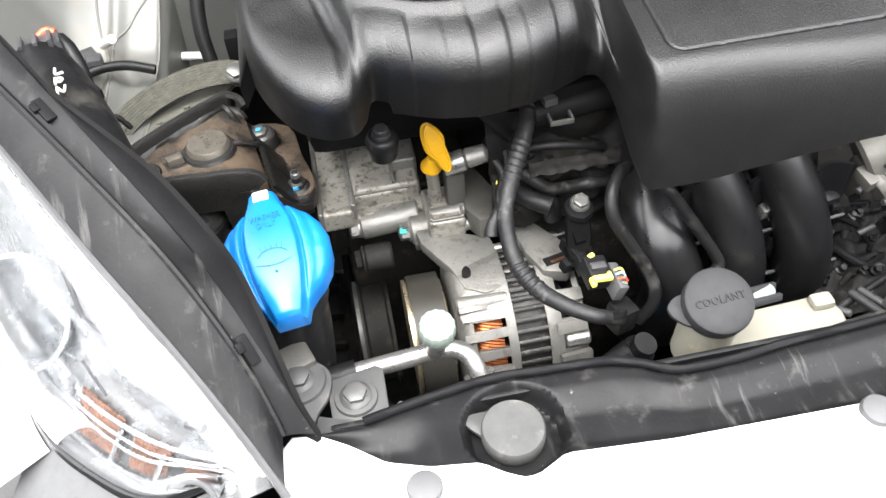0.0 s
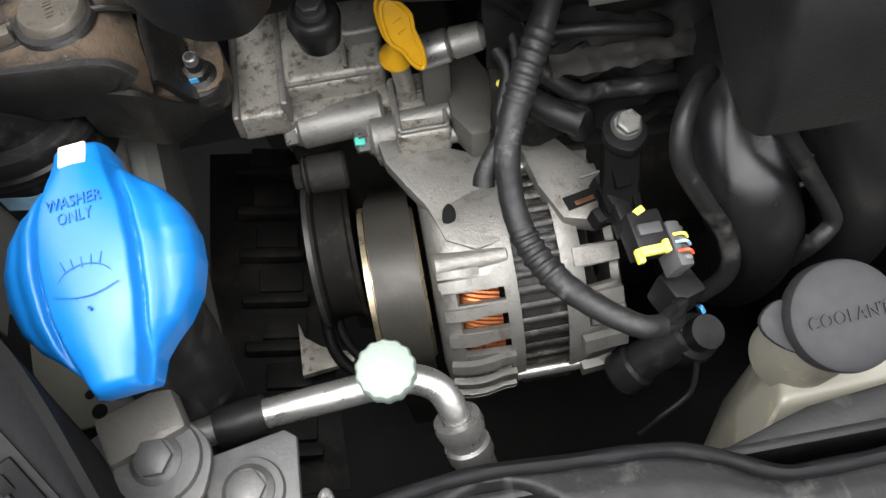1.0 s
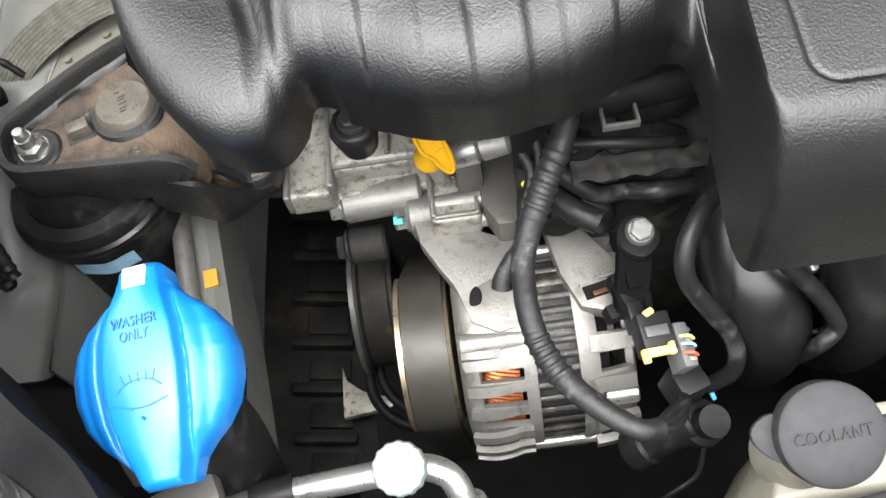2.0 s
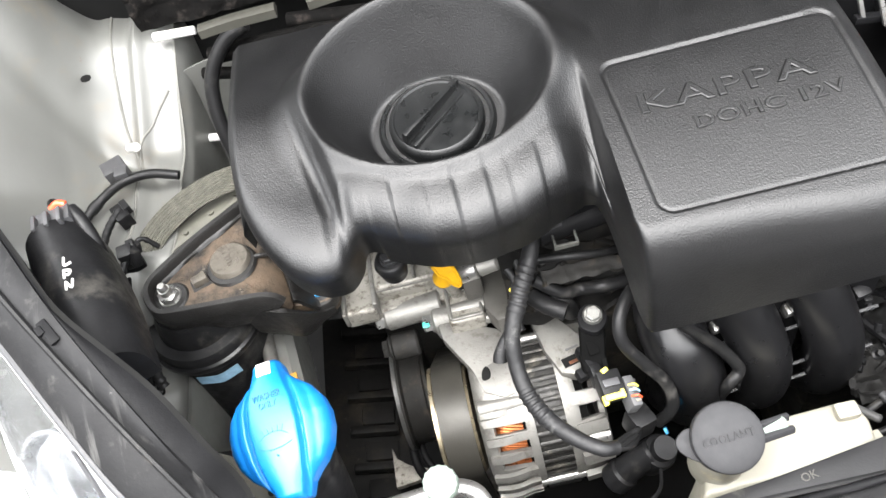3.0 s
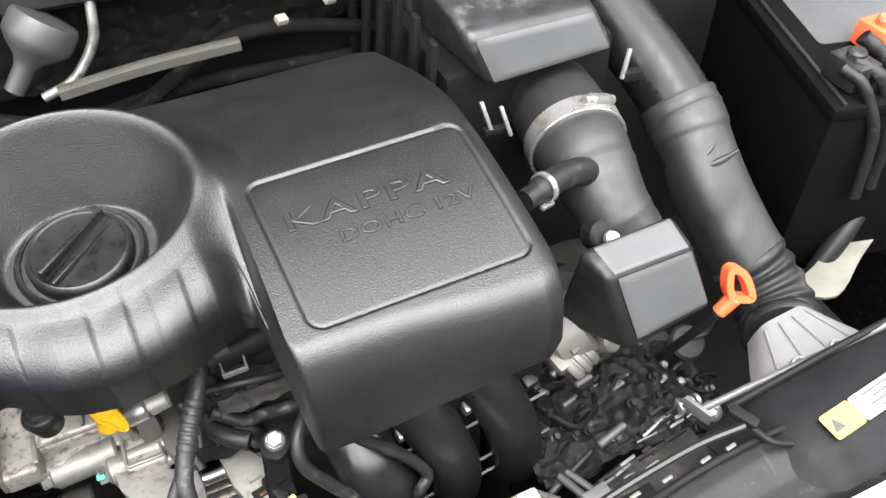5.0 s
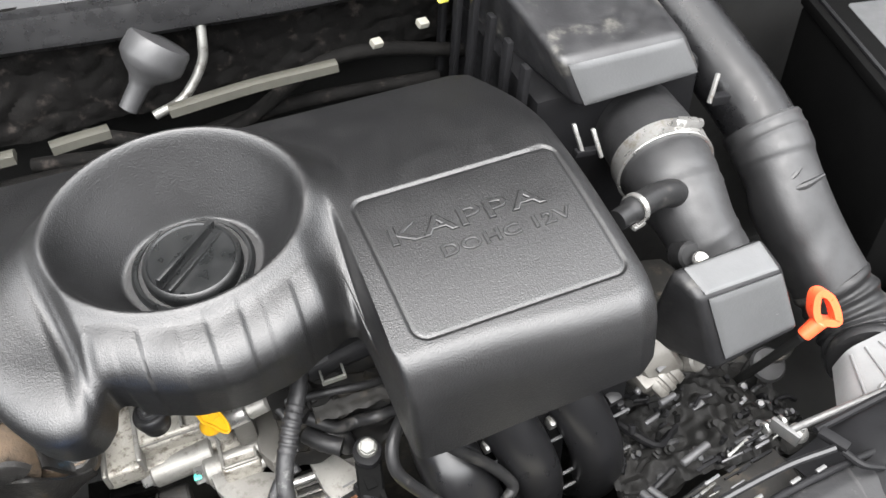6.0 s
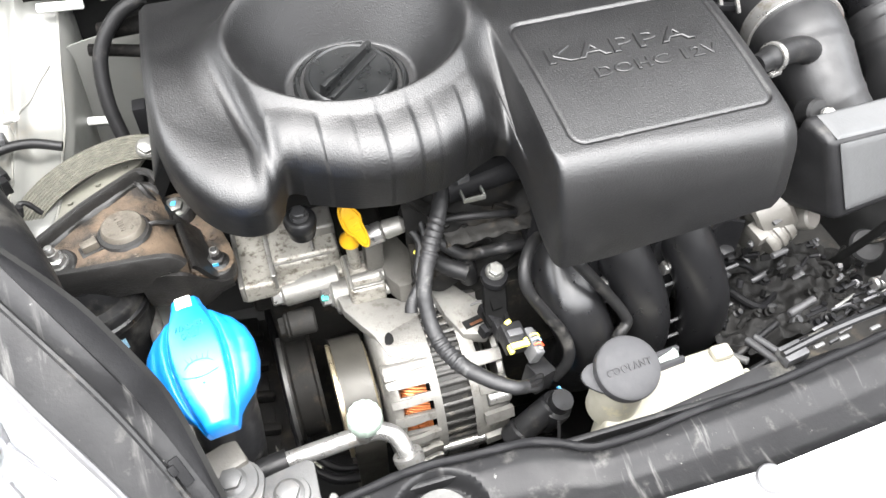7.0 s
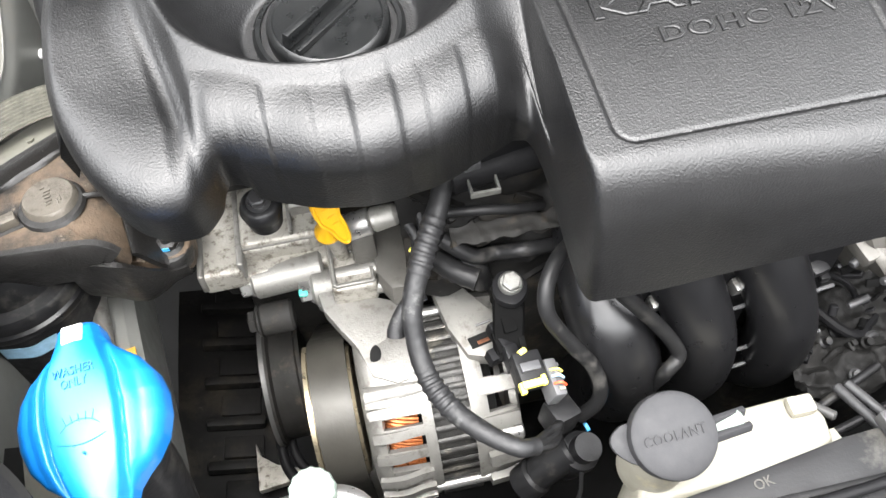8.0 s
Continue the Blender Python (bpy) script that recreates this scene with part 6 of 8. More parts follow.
for ob in t.children_recursive:
    ob.data.transform(Matrix.Translation((0.163, 0.368, 0.702)) @ Matrix.Diagonal((0.68, 0.68, 0.8, 1)) @ Matrix.Translation((-0.171, -0.374, -0.702)))


t = thing("oil_pressure_sensor", (0.178, 0.343, 0.60), "black cylindrical sensor with a blue stripe", "sensor")
bm = bmesh.new()
lathe(bm, [(0, 0), (0.012, 0), (0.0135, 0.004), (0.0135, 0.030), (0.0125, 0.034), (0.009, 0.036), (0.009, 0.046), (0, 0.046)], (0.1760, 0.3440, 0.6080), (0.25, -0.25, 1), 28)
box(bm, (0.1720, 0.3500, 0.668), (0.018, 0.018, 0.022), 0.003, (0, 10, 20))
part("body", bm, M_BLACK, t)
bm = bmesh.new()
box(bm, (0.1945, 0.3545, 0.6300), (0.0025, 0.005, 0.012), 0.0007, (25, -15, 10))
part("stripe", bm, M_BLUEDOT, t, "bright blue stripe")
bm = bmesh.new()
cyl(bm, (0.156, 0.335, 0.617), (0.180, 0.338, 0.640), 0.011, 0.010, 24, 0.002)
cyl(bm, (0.146, 0.333, 0.607), (0.157, 0.335, 0.618), 0.0125, seg=24, bev=0.002)
part("lower_body", bm, M_BLACK, t)
bm = bmesh.new()
tube(bm, [(0.180, 0.322, 0.640), (0.176, 0.312, 0.625), (0.160, 0.305, 0.615), (0.150, 0.302, 0.60)], 0.0014, 8, 6)
part("lead", bm, M_RUBBER, t)

# black stay with a big bolt beside the manifold
t = thing("manifold_stay", (0.155, 0.408, 0.70), "black plastic stay held by a steel bolt", "bracket")
bm = bmesh.new()
prism(bm, smooth_outline([(0.1460, 0.4050), (0.1460, 0.4160), (0.1530, 0.4230), (0.1620, 0.4210), (0.1665, 0.4115), (0.1630, 0.4030), (0.1550, 0.3985)], 4), 0.006, pose(0, 0, 0.7205), 0.0015)
part("plate", bm, M_MATT, t)
bm = bmesh.new()
sweep(bm, [(0.1540, 0.4080, 0.7190), (0.1520, 0.3980, 0.7130), (0.1500, 0.3900, 0.7040), (0.1490, 0.3800, 0.6960)], [(-0.0095, -0.004), (-0.0095, 0.001), (-0.008, 0.003), (0.008, 0.003), (0.0095, 0.001), (0.0095, -0.004)], n=5)
box(bm, (0.1510, 0.3945, 0.7120), (0.0080, 0.0100, 0.0050), 0.001, (25, 0, 5))
box(bm, (0.1440, 0.3890, 0.7020), (0.0060, 0.0140, 0.0070), 0.001, (20, 0, 10))
box(bm, (0.1570, 0.3870, 0.7040), (0.0040, 0.0120, 0.0050), 0.001, (20, 0, 0))
part("foot", bm, M_BATT, t)
bm = bmesh.new()
box(bm, (0.1360, 0.3965, 0.7160), (0.010, 0.0014, 0.0012), 0.0004, (0, 0, 10))
part("edge_wire", bm, M_GREYSTEEL, t)
hexbolt(t, (0.1563, 0.4120, 0.7280), (0.05, -0.3, 1), 0.0056, 0.0070, 1.35, m_head=M_NUT)
bm = bmesh.new()
tube(bm, [(0.118, 0.448, 0.716), (0.128, 0.436, 0.716), (0.140, 0.428, 0.714)], 0.0070, 14, 5, fn=lambda s, q, a: 1 + 0.05 * math.sin(s * 900))
solo("breather_stub", bm, M_RUBBER, "black corrugated stub hose behind the alternator", "hose")
bm = bmesh.new()
box(bm, (0.160, 0.470, 0.790), (0.050, 0.030, 0.026), 0.004, (0, 0, 6))
cyl(bm, (0.130, 0.458, 0.780), (0.195, 0.462, 0.786), 0.011, seg=20, bev=0.002)
t = thing("injector_rail", (0.16, 0.465, 0.76), "black fuel rail with clips under the cover", "fuel rail")
part("rail", bm, M_MATT, t)
for dx in (0.0, 0.014):
    bm = bmesh.new()
    box(bm, (0.1395 + dx * 1.1, 0.4395, 0.7880), (0.0016, 0.011, 0.004), 0.0005)
    part("clip_leg", bm, M_NUT, t)
bm = bmesh.new()
box(bm, (0.1470, 0.4345, 0.7880), (0.017, 0.0018, 0.004), 0.0005)
part("clip_bar", bm, M_NUT, t)
bm = bmesh.new()
box(bm, (0.142, 0.452, 0.796), (0.010, 0.010, 0.006), 0.001, (0, 0, 10))
part("clip_block", bm, M_GREYPL, t)

# rough dark castings and leads between the rail and the alternator
random.seed(5)
t = thing("cylinder_head_front", (0.15, 0.455, 0.66), "grimy dark cylinder head front with cast ribs", "cylinder head")
bm = bmesh.new()
sheet(bm, lambda u, v: V(0.10 + 0.27 * u, 0.475 - 0.030 * v + 0.010 * noise.noise(V(u * 9, v * 5, 1)), 0.775 - 0.09 * v + 0.012 * noise.noise(V(u * 14, v * 7, 3))), 60, 20, 0.004)
part("face", bm, M_GUARD, t)
bm = bmesh.new()
sheet(bm, lambda u, v: V(0.128 + 0.075 * u, 0.452 - 0.012 * v + 0.003 * noise.noise(V(u * 7, v, 4)), 0.740 - 0.004 * v + 0.003 * noise.noise(V(u * 11, v * 2, 8))), 26, 6, 0.003)
part("dusty_ledge", bm, M_DARK, t, "brown dusty ledge")
for pts, rr in (([(0.122, 0.449, 0.735), (0.140, 0.441, 0.722), (0.156, 0.4440, 0.716), (0.172, 0.438, 0.722), (0.192, 0.442, 0.716)], 0.0050), ([(0.132, 0.446, 0.712), (0.142, 0.4420, 0.706), (0.146, 0.4427, 0.6885)], 0.0075), ([(0.120, 0.455, 0.752), (0.145, 0.448, 0.757), (0.172, 0.447, 0.752), (0.186, 0.452, 0.745)], 0.0032)):
    bm = bmesh.new()
    tube(bm, pts, rr, 14, 8)
    part("hose", bm, M_RUBBER, t)
for k in range(5):
    bm = bmesh.new()
    x = 0.112 + 0.017 * k
    box(bm, (x, 0.456 + 0.006 * math.sin(k * 2.1), 0.735 + 0.012 * math.sin(k * 1.7)), (0.006, 0.018, 0.006 + 0.003 * (k % 3)), 0.002, (20 + 9 * (k % 4), 6 * (k % 3), 17 * k))
    part("cast_rib", bm, M_GUARD, t)

# ---- intake manifold ----
t = thing("intake_manifold", (0.27, 0.40, 0.60), "black plastic intake manifold with three runners", "intake manifold")
for x in (0.2115, 0.263, 0.3165):
    bm = bmesh.new()
    low = 1.0 if x < 0.23 else 0.0
    tube(bm, [(x - 0.026 + 0.032 * low, 0.455, 0.778 - 0.055 * low), (x - 0.023 + 0.026 * low, 0.428, 0.766 - 0.046 * low), (x - 0.012 + 0.011 * low, 0.4040, 0.740 - 0.030 * low), (x + 0.002, 0.3840, 0.704 - 0.010 * low), (x + 0.011, 0.3760, 0.664), (x + 0.015, 0.386, 0.610), (x + 0.012, 0.42, 0.56)], 0.0240 if x < 0.23 else 0.0215, 28, 10, fn=lambda s, q, a: 1 + 0.02 * math.sin(s * 40))
    part("runner", bm, M_GLOSS, t)
for i, x in enumerate((0.237, 0.290, 0.340)):
    # pale grey bars paint the light caught along the web edges
    for z, y in ((0.692, 0.384), (0.652, 0.374), (0.636, 0.370)):
        bm = bmesh.new()
        box(bm, (x + 0.002, y, z), (0.034, 0.0022, 0.0020), 0.0006, (0, -5, 4))
        part("web_edge_glint", bm, M_CLIP, t)
    bm = bmesh.new()
    sheet(bm, lambda u, v: V(x - 0.014 + 0.030 * u, 0.392 + 0.006 * math.sin(math.pi * u), 0.60 + 0.14 * v), 6, 6, 0.003)
    part("web", bm, M_MATT, t)
    bm = bmesh.new()
    box(bm, (x + 0.006, 0.392, 0.7060), (0.012, 0.009, 0.012), 0.002, (15, 0, 10))
    box(bm, (x + 0.011, 0.388, 0.7005), (0.006, 0.005, 0.005), 0.001)
    part("injector_clip", bm, M_STEEL if i < 2 else M_BLACK, t)
bm = bmesh.new()
tube(bm, [(0.200, 0.3745, 0.770), (0.2075, 0.3700, 0.760), (0.2325, 0.3705, 0.720), (0.2460, 0.3650, 0.698), (0.2480, 0.3610, 0.690), (0.2400, 0.3565, 0.683), (0.236, 0.36, 0.66)], 0.0045, 12, 8)
solo("vacuum_hose", bm, M_RUBBER, "thin black vacuum hose over the manifold", "hose")
bm = bmesh.new()
tube(bm, [(0.190, 0.412, 0.756), (0.1790, 0.4000, 0.762), (0.1690, 0.3860, 0.758), (0.1685, 0.3755, 0.744), (0.1830, 0.3680, 0.717), (0.1945, 0.3640, 0.697), (0.1985, 0.3560, 0.683), (0.1960, 0.3520, 0.670), (0.187, 0.352, 0.655)], 0.0046, 14, 8)
solo("vacuum_hose", bm, M_RUBBER, "black rubber vacuum hose beside the alternator", "hose")

# ---- coolant tank ----
t = thing("coolant_tank", (0.25, 0.30, 0.55), "yellowed white coolant tank under the front panel", "coolant tank")
bm = bmesh.new()
top = [(0.196, 0.2835), (0.2080, 0.3080), (0.2300, 0.3240), (0.3090, 0.3270), (0.3160, 0.3225), (0.3200, 0.3100), (0.3180, 0.2950), (0.3110, 0.2935), (0.306, 0.2860)]
bottom = [(0.180, 0.262), (0.190, 0.295), (0.215, 0.325), (0.312, 0.328), (0.322, 0.320), (0.325, 0.31), (0.324, 0.29), (0.318, 0.28), (0.31, 0.268)]
rows = [[bm.verts.new((x, y, z)) for x, y in o] for o, z in ((bottom, 0.560), (bottom, 0.64), (top, 0.680))]
for a, b in zip(rows, rows[1:]):
    for i in range(len(a)):
        bm.faces.new((a[i], a[(i + 1) % len(a)], b[(i + 1) % len(a)], b[i]))
bm.faces.new(rows[-1])
bmesh.ops.recalc_face_normals(bm, faces=list(bm.faces))
bmesh.ops.bevel(bm, geom=[e for e in bm.edges if len(e.link_faces) == 2], offset=0.004, segments=3, profile=0.6, affect="EDGES")
tank = part("tank", bm, M_TANK, t)
bm = bmesh.new()
box(bm, (0.318, 0.298, 0.672), (0.014, 0.010, 0.008), 0.002, (0, 0, 12))
box(bm, (0.3075, 0.3180, 0.6825), (0.016, 0.012, 0.008), 0.003)
part("moulded_lug", bm, M_TANK, tank)
CAP, CD = V(0.2135, 0.3000, 0.7310), V(-0.02, -0.40, 1).normalized()
bm = bmesh.new()
cyl(bm, (0.2125, 0.3080, 0.668), CAP - CD * 0.004, 0.0185, 0.0190, 32, 0.002)
part("neck", bm, M_TANK, t)
bm = bmesh.new()
lathe(bm, [(0, -0.010), (0.0222, -0.010), (0.0228, -0.008), (0.0230, 0.0), (0.0224, 0.0022), (0.0205, 0.0034), (0.012, 0.0040), (0, 0.0040)], CAP, CD, 56)
cap = part("cap", bm, M_CAPGREY, t, "grey-black round cap")
bm = bmesh.new()
absorb(bm, prism(bmesh.new(), smooth_outline([(-0.020, -0.012), (-0.030, -0.004), (-0.031, 0.004), (-0.022, 0.010), (-0.012, 0.004), (-0.014, -0.010)], 3), 0.004, pose(0, 0, -0.010), 0.0012), Matrix.Translation(CAP) @ Euler((CD.to_track_quat("Z", "Y")).to_euler()).to_matrix().to_4x4())
part("cap_tab", bm, M_CAPGREY, cap)
bm = bmesh.new()
box(bm, (0.2440, 0.3040, 0.7300), (0.022, 0.0035, 0.005), 0.001, (-22, 6, 8))
box(bm, (0.2450, 0.2960, 0.7280), (0.022, 0.0035, 0.005), 0.001, (-22, 6, 8))
part("overflow_clip", bm, M_CAPGREY, cap)
bm = bmesh.new()
cyl(bm, (0.236, 0.3000, 0.7270), (0.2520, 0.3030, 0.7285), 0.0035, 0.0045, 14, 0.001)
part("overflow_nozzle", bm, M_PALE, t)
# letters read along x, upright towards the engine
ex = Vector((1, 0, 0)) - CD * CD.x
ex.normalize()
ey = CD.cross(ex)
fm = Matrix((( ex.x, ey.x, CD.x, CAP.x), (ex.y, ey.y, CD.y, CAP.y), (ex.z, ey.z, CD.z, CAP.z), (0, 0, 0, 1)))
lettering("COOLANT", 0.0075, fm @ pose(-0.0165, -0.0035, 0.0040, 0, 0, 3), 0.0009, M_CAPGREY, "raised_lettering", cap, 0.0, 1.1, 0.033)

# black fan shroud edge in front of the tank
t = thing("fan_shroud", (0.28, 0.27, 0.66), "grey-black fan shroud edge beside the coolant tank", "fan shroud")
bm = bmesh.new()
prism(bm, [(0.150, 0.262), (0.200, 0.2760), (0.240, 0.2800), (0.315, 0.2905), (0.345, 0.292), (0.345, 0.258), (0.150, 0.252)], 0.010, pose(0, 0, 0.6880), 0.002)
part("top_edge", bm, M_RESO, t)
bm = bmesh.new()
box(bm, (0.262, 0.2640, 0.7000), (0.022, 0.0035, 0.0035), 0.001, (0, 0, 4))
box(bm, (0.243, 0.2590, 0.7000), (0.005, 0.005, 0.0035), 0.001)
part("slot", bm, M_VOID, t)
lettering("OK", 0.0078, pose(0.2560, 0.2725, 0.6984, 0, 0, 8), 0.0002, M_SIDE, "chalk_mark", t, 0.0, 1.0, 0.011)

# ---- bonnet latch and leads on the front panel ----
t = thing("bonnet_latch", (0.36, 0.30, 0.66), "dusty steel bonnet latch with rods and springs", "bonnet latch")
random.seed(11)
specs = [((0.318, 0.318, 0.664), (0.374, 0.338, 0.668), 0.0028, M_BLACK), ((0.322, 0.302, 0.668), (0.388, 0.316, 0.674), 0.0028, M_BLACK), ((0.340, 0.330, 0.670), (0.352, 0.292, 0.676), 0.0032, M_DOME), ((0.346, 0.330, 0.672), (0.362, 0.292, 0.676), 0.0030, M_DOME),
         ((0.318, 0.330, 0.662), (0.332, 0.312, 0.668), 0.0032, M_GREYSTEEL), ((0.372, 0.330, 0.690), (0.398, 0.336, 0.692), 0.0034, M_DOME)]
for p0, p1, r, m_ in specs:
    bm = bmesh.new()
    cyl(bm, p0, p1, r, seg=12, bev=0.001)
    part("rod", bm, m_, t)
for k in range(26):
    bm = bmesh.new()
    x = 0.362 + 0.0028 * k + random.uniform(-0.003, 0.003)
    y = 0.298 + 0.0010 * k + random.uniform(-0.014, 0.014)
    ln = random.uniform(0.006, 0.022)
    box(bm, (x, y, 0.700 + 0.0006 * k + random.uniform(-0.005, 0.005)), (ln, random.uniform(0.0012, 0.0030), random.uniform(0.0014, 0.0034)), 0.0006, (random.uniform(-14, 14), random.uniform(-8, 8), 9 + random.uniform(-7, 7)))
    part("link", bm, random.choice((M_NUT, M_GREYPL, M_DOME, M_MATT, M_MATT)), t)
bm = bmesh.new()
box(bm, (0.345, 0.2905, 0.703), (0.020, 0.014, 0.010), 0.002, (0, 0, 8))
part("plug", bm, M_GREYPL, t)
bm = bmesh.new()
box(bm, (0.400, 0.296, 0.688), (0.085, 0.030, 0.008), 0.002, (0, 0, 6))
part("base_plate", bm, M_DARK, t)
bm = bmesh.new()
box(bm, (0.350, 0.276, 0.694), (0.075, 0.020, 0.006), 0.002, (0, 0, 4))
part("front_plate", bm, M_MATT, t)
for k in range(4):
    bm = bmesh.new()
    cyl(bm, (0.4290 + 0.0048 * k, 0.3200, 0.7170), (0.4315 + 0.0048 * k, 0.3200, 0.7172), 0.0052, seg=14)
    part("spring_coil", bm, M_STEEL, t)
hexbolt(t, (0.446, 0.306, 0.722), (0, -0.3, 1), 0.0050, 0.006, 1.5)
bm = bmesh.new()
tube(bm, [(0.300, 0.262, 0.762), (0.340, 0.268, 0.764), (0.395, 0.272, 0.766), (0.432, 0.270, 0.768)], 0.0026, 8, 6)
t2 = thing("front_seal_strip", (0.37, 0.27, 0.757), "black edge strip with bright metal clips", "edge strip")
part("strip", bm, M_GLOSS, t2)
for x in (0.326, 0.345, 0.369, 0.398, 0.418):
    bm = bmesh.new()
    box(bm, (x, 0.2605 + 0.03 * (x - 0.32), 0.7625), (0.008, 0.0028, 0.002), 0.0008, (0, 0, 8))
    part("clip", bm, M_GREYSTEEL, t2)

# prop rod resting along the front panel
t = thing("bonnet_prop_rod", (0.50, 0.30, 0.75), "thin grey steel prop rod lying over the front panel", "prop rod")
bm = bmesh.new()
tube(bm, [(0.428, 0.303, 0.740), (0.48, 0.3005, 0.748), (0.56, 0.2975, 0.756), (0.68, 0.296, 0.765)], 0.0028, 10, 6)
part("rod", bm, M_GREYSTEEL, t)
bm = bmesh.new()
box(bm, (0.4275, 0.3035, 0.7400), (0.0035, 0.022, 0.012), 0.001, (0, 0, 20))
part("rod_clip", bm, M_GREYSTEEL, t)
bm = bmesh.new()
box(bm, (0.650, 0.296, 0.772), (0.014, 0.012, 0.016), 0.002)
part("rod_holder", bm, M_ALU_DIRTY, t)

# ---- air filter box, intake hose, resonator and fresh-air duct ----
t = thing("air_filter_box", (0.43, 0.64, 0.70), "black plastic air filter box behind the gearbox", "air filter box")
bm = bmesh.new()
rowa = [(0.3835, 0.540, 0.866), (0.4940, 0.541, 0.867), (0.3690, 0.5500, 0.908), (0.4780, 0.5520, 0.902), (0.352, 0.78, 0.950), (0.49, 0.79, 0.935), (0.360, 0.78, 0.85), (0.50, 0.79, 0.84)]
v = [bm.verts.new(p) for p in rowa]
for f in ((0, 1, 3, 2), (2, 3, 5, 4), (0, 2, 4, 6), (1, 7, 5, 3), (4, 5, 7, 6), (0, 6, 7, 1)):
    bm.faces.new([v[i] for i in f])
bmesh.ops.recalc_face_normals(bm, faces=list(bm.faces))
bmesh.ops.bevel(bm, geom=list(bm.edges), offset=0.009, segments=5, profile=0.55, affect="EDGES")
part("lid", bm, M_RESO, t)
# lighter sheet over the lid front: sky reflection put in as colour
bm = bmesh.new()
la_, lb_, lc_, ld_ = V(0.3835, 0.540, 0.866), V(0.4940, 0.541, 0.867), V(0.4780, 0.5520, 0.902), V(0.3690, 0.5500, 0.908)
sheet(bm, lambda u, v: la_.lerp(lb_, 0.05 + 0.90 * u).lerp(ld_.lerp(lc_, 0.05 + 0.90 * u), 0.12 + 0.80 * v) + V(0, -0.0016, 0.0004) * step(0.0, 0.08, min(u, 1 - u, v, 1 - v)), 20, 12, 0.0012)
part("front_plate", bm, M_PLATE, t, "satin front with its sky sheen painted lighter grey")
bm = bmesh.new()
box(bm, (0.434, 0.665, 0.790), (0.150, 0.200, 0.150), 0.008)
fb = part("body", bm, M_MATT, t)
for k in range(6):
    bm = bmesh.new()
    box(bm, (0.348 - 0.001 * k, 0.575 + 0.030 * k, 0.835 + 0.006 * k), (0.006, 0.010, 0.12), 0.002, (0, 6, 0))
    part("side_rib", bm, M_MATT, fb)
for c, r in (((0.3635, 0.506, 0.872), -12), ((0.3760, 0.500, 0.868), -12), ((0.4945, 0.528, 0.862), 25)):
    bm = bmesh.new()
    box(bm, c, (0.0030, 0.0035, 0.024), 0.001, (-20, r, 0))
    part("clip_prong", bm, M_STEEL, t, "bright steel clip prong")
for c, sz in (((0.370, 0.503, 0.860), (0.020, 0.006, 0.005)), ((0.500, 0.526, 0.852), (0.016, 0.008, 0.008))):
    bm = bmesh.new()
    box(bm, c, sz, 0.001, (0, 10, 0))
    part("clip_bar", bm, M_MATT, t)

t = thing("intake_hose", (0.43, 0.47, 0.74), "black rubber intake hose with a steel clamp", "intake hose")
HOSE = [(0.4520, 0.6000, 0.8200), (0.4500, 0.5550, 0.8190), (0.4430, 0.5260, 0.8250), (0.4375, 0.4950, 0.8260), (0.4350, 0.4650, 0.8200), (0.4360, 0.4450, 0.8090), (0.4410, 0.4290, 0.7930), (0.4460, 0.4200, 0.770), (0.446, 0.415, 0.72)]
bm = bmesh.new()
tube(bm, HOSE, 0.0360, 36, 12, fn=lambda s, q, a: (1.02 if s < 0.105 else 0.97 - 0.20 * step(0.11, 0.17, s)) * (1 + (0.018 * math.sin(s * 420) if 0.128 < s < 0.14 or s > 0.17 else 0)))
part("hose", bm, M_HOSE, t)
ax = (V(0.4350, 0.4800, 0.8235) - V(0.4410, 0.5150, 0.8262)).normalized()
bm = bmesh.new()
lathe(bm, [(0.0365, 0), (0.0384, 0), (0.0389, 0.0005), (0.0386, 0.0080), (0.0389, 0.0155), (0.0384, 0.0160), (0.0365, 0.0160)], V(0.4400, 0.5110, 0.8255), ax, 56)
band = part("clamp_band", bm, M_STEEL, t, "bright steel hose clamp")
bm = bmesh.new()
box(bm, (0.4560, 0.5010, 0.8600), (0.022, 0.010, 0.007), 0.002, (-10, 24, 8))
cyl(bm, (0.4400, 0.4990, 0.8660), (0.4680, 0.5030, 0.8540), 0.0040, seg=14, bev=0.001)
part("clamp_screw", bm, M_STEEL, band)
bm = bmesh.new()
tube(bm, [(0.3560, 0.4340, 0.8560), (0.3720, 0.4400, 0.8550), (0.3900, 0.4470, 0.8520), (0.4080, 0.4530, 0.8460), (0.4230, 0.4570, 0.8360)], 0.0095, 18, 8, fn=lambda s, q, a: 0.82 if s < 0.014 else 1.0 + 0.12 * step(0.55, 1.0, q))
part("breather_hose", bm, M_RUBBER, t)
bm = bmesh.new()
lathe(bm, [(0.0098, 0), (0.0112, 0), (0.0112, 0.004), (0.0098, 0.004)], (0.3730, 0.4403, 0.8548), (0.9, 0.3, -0.1), 20)
box(bm, (0.3720, 0.4310, 0.8480), (0.012, 0.004, 0.003), 0.0008, (0, 10, 20))
part("hose_clip", bm, M_STEEL, t)
bm = bmesh.new()
cyl(bm, (0.415, 0.432, 0.800), (0.4145, 0.418, 0.812), 0.012, 0.011, 20, 0.002)
part("hose_stub", bm, M_RUBBER, t)
hexbolt(t, (0.4160, 0.4120, 0.8130), (0, -0.5, 1), 0.0045, 0.005, 1.4)

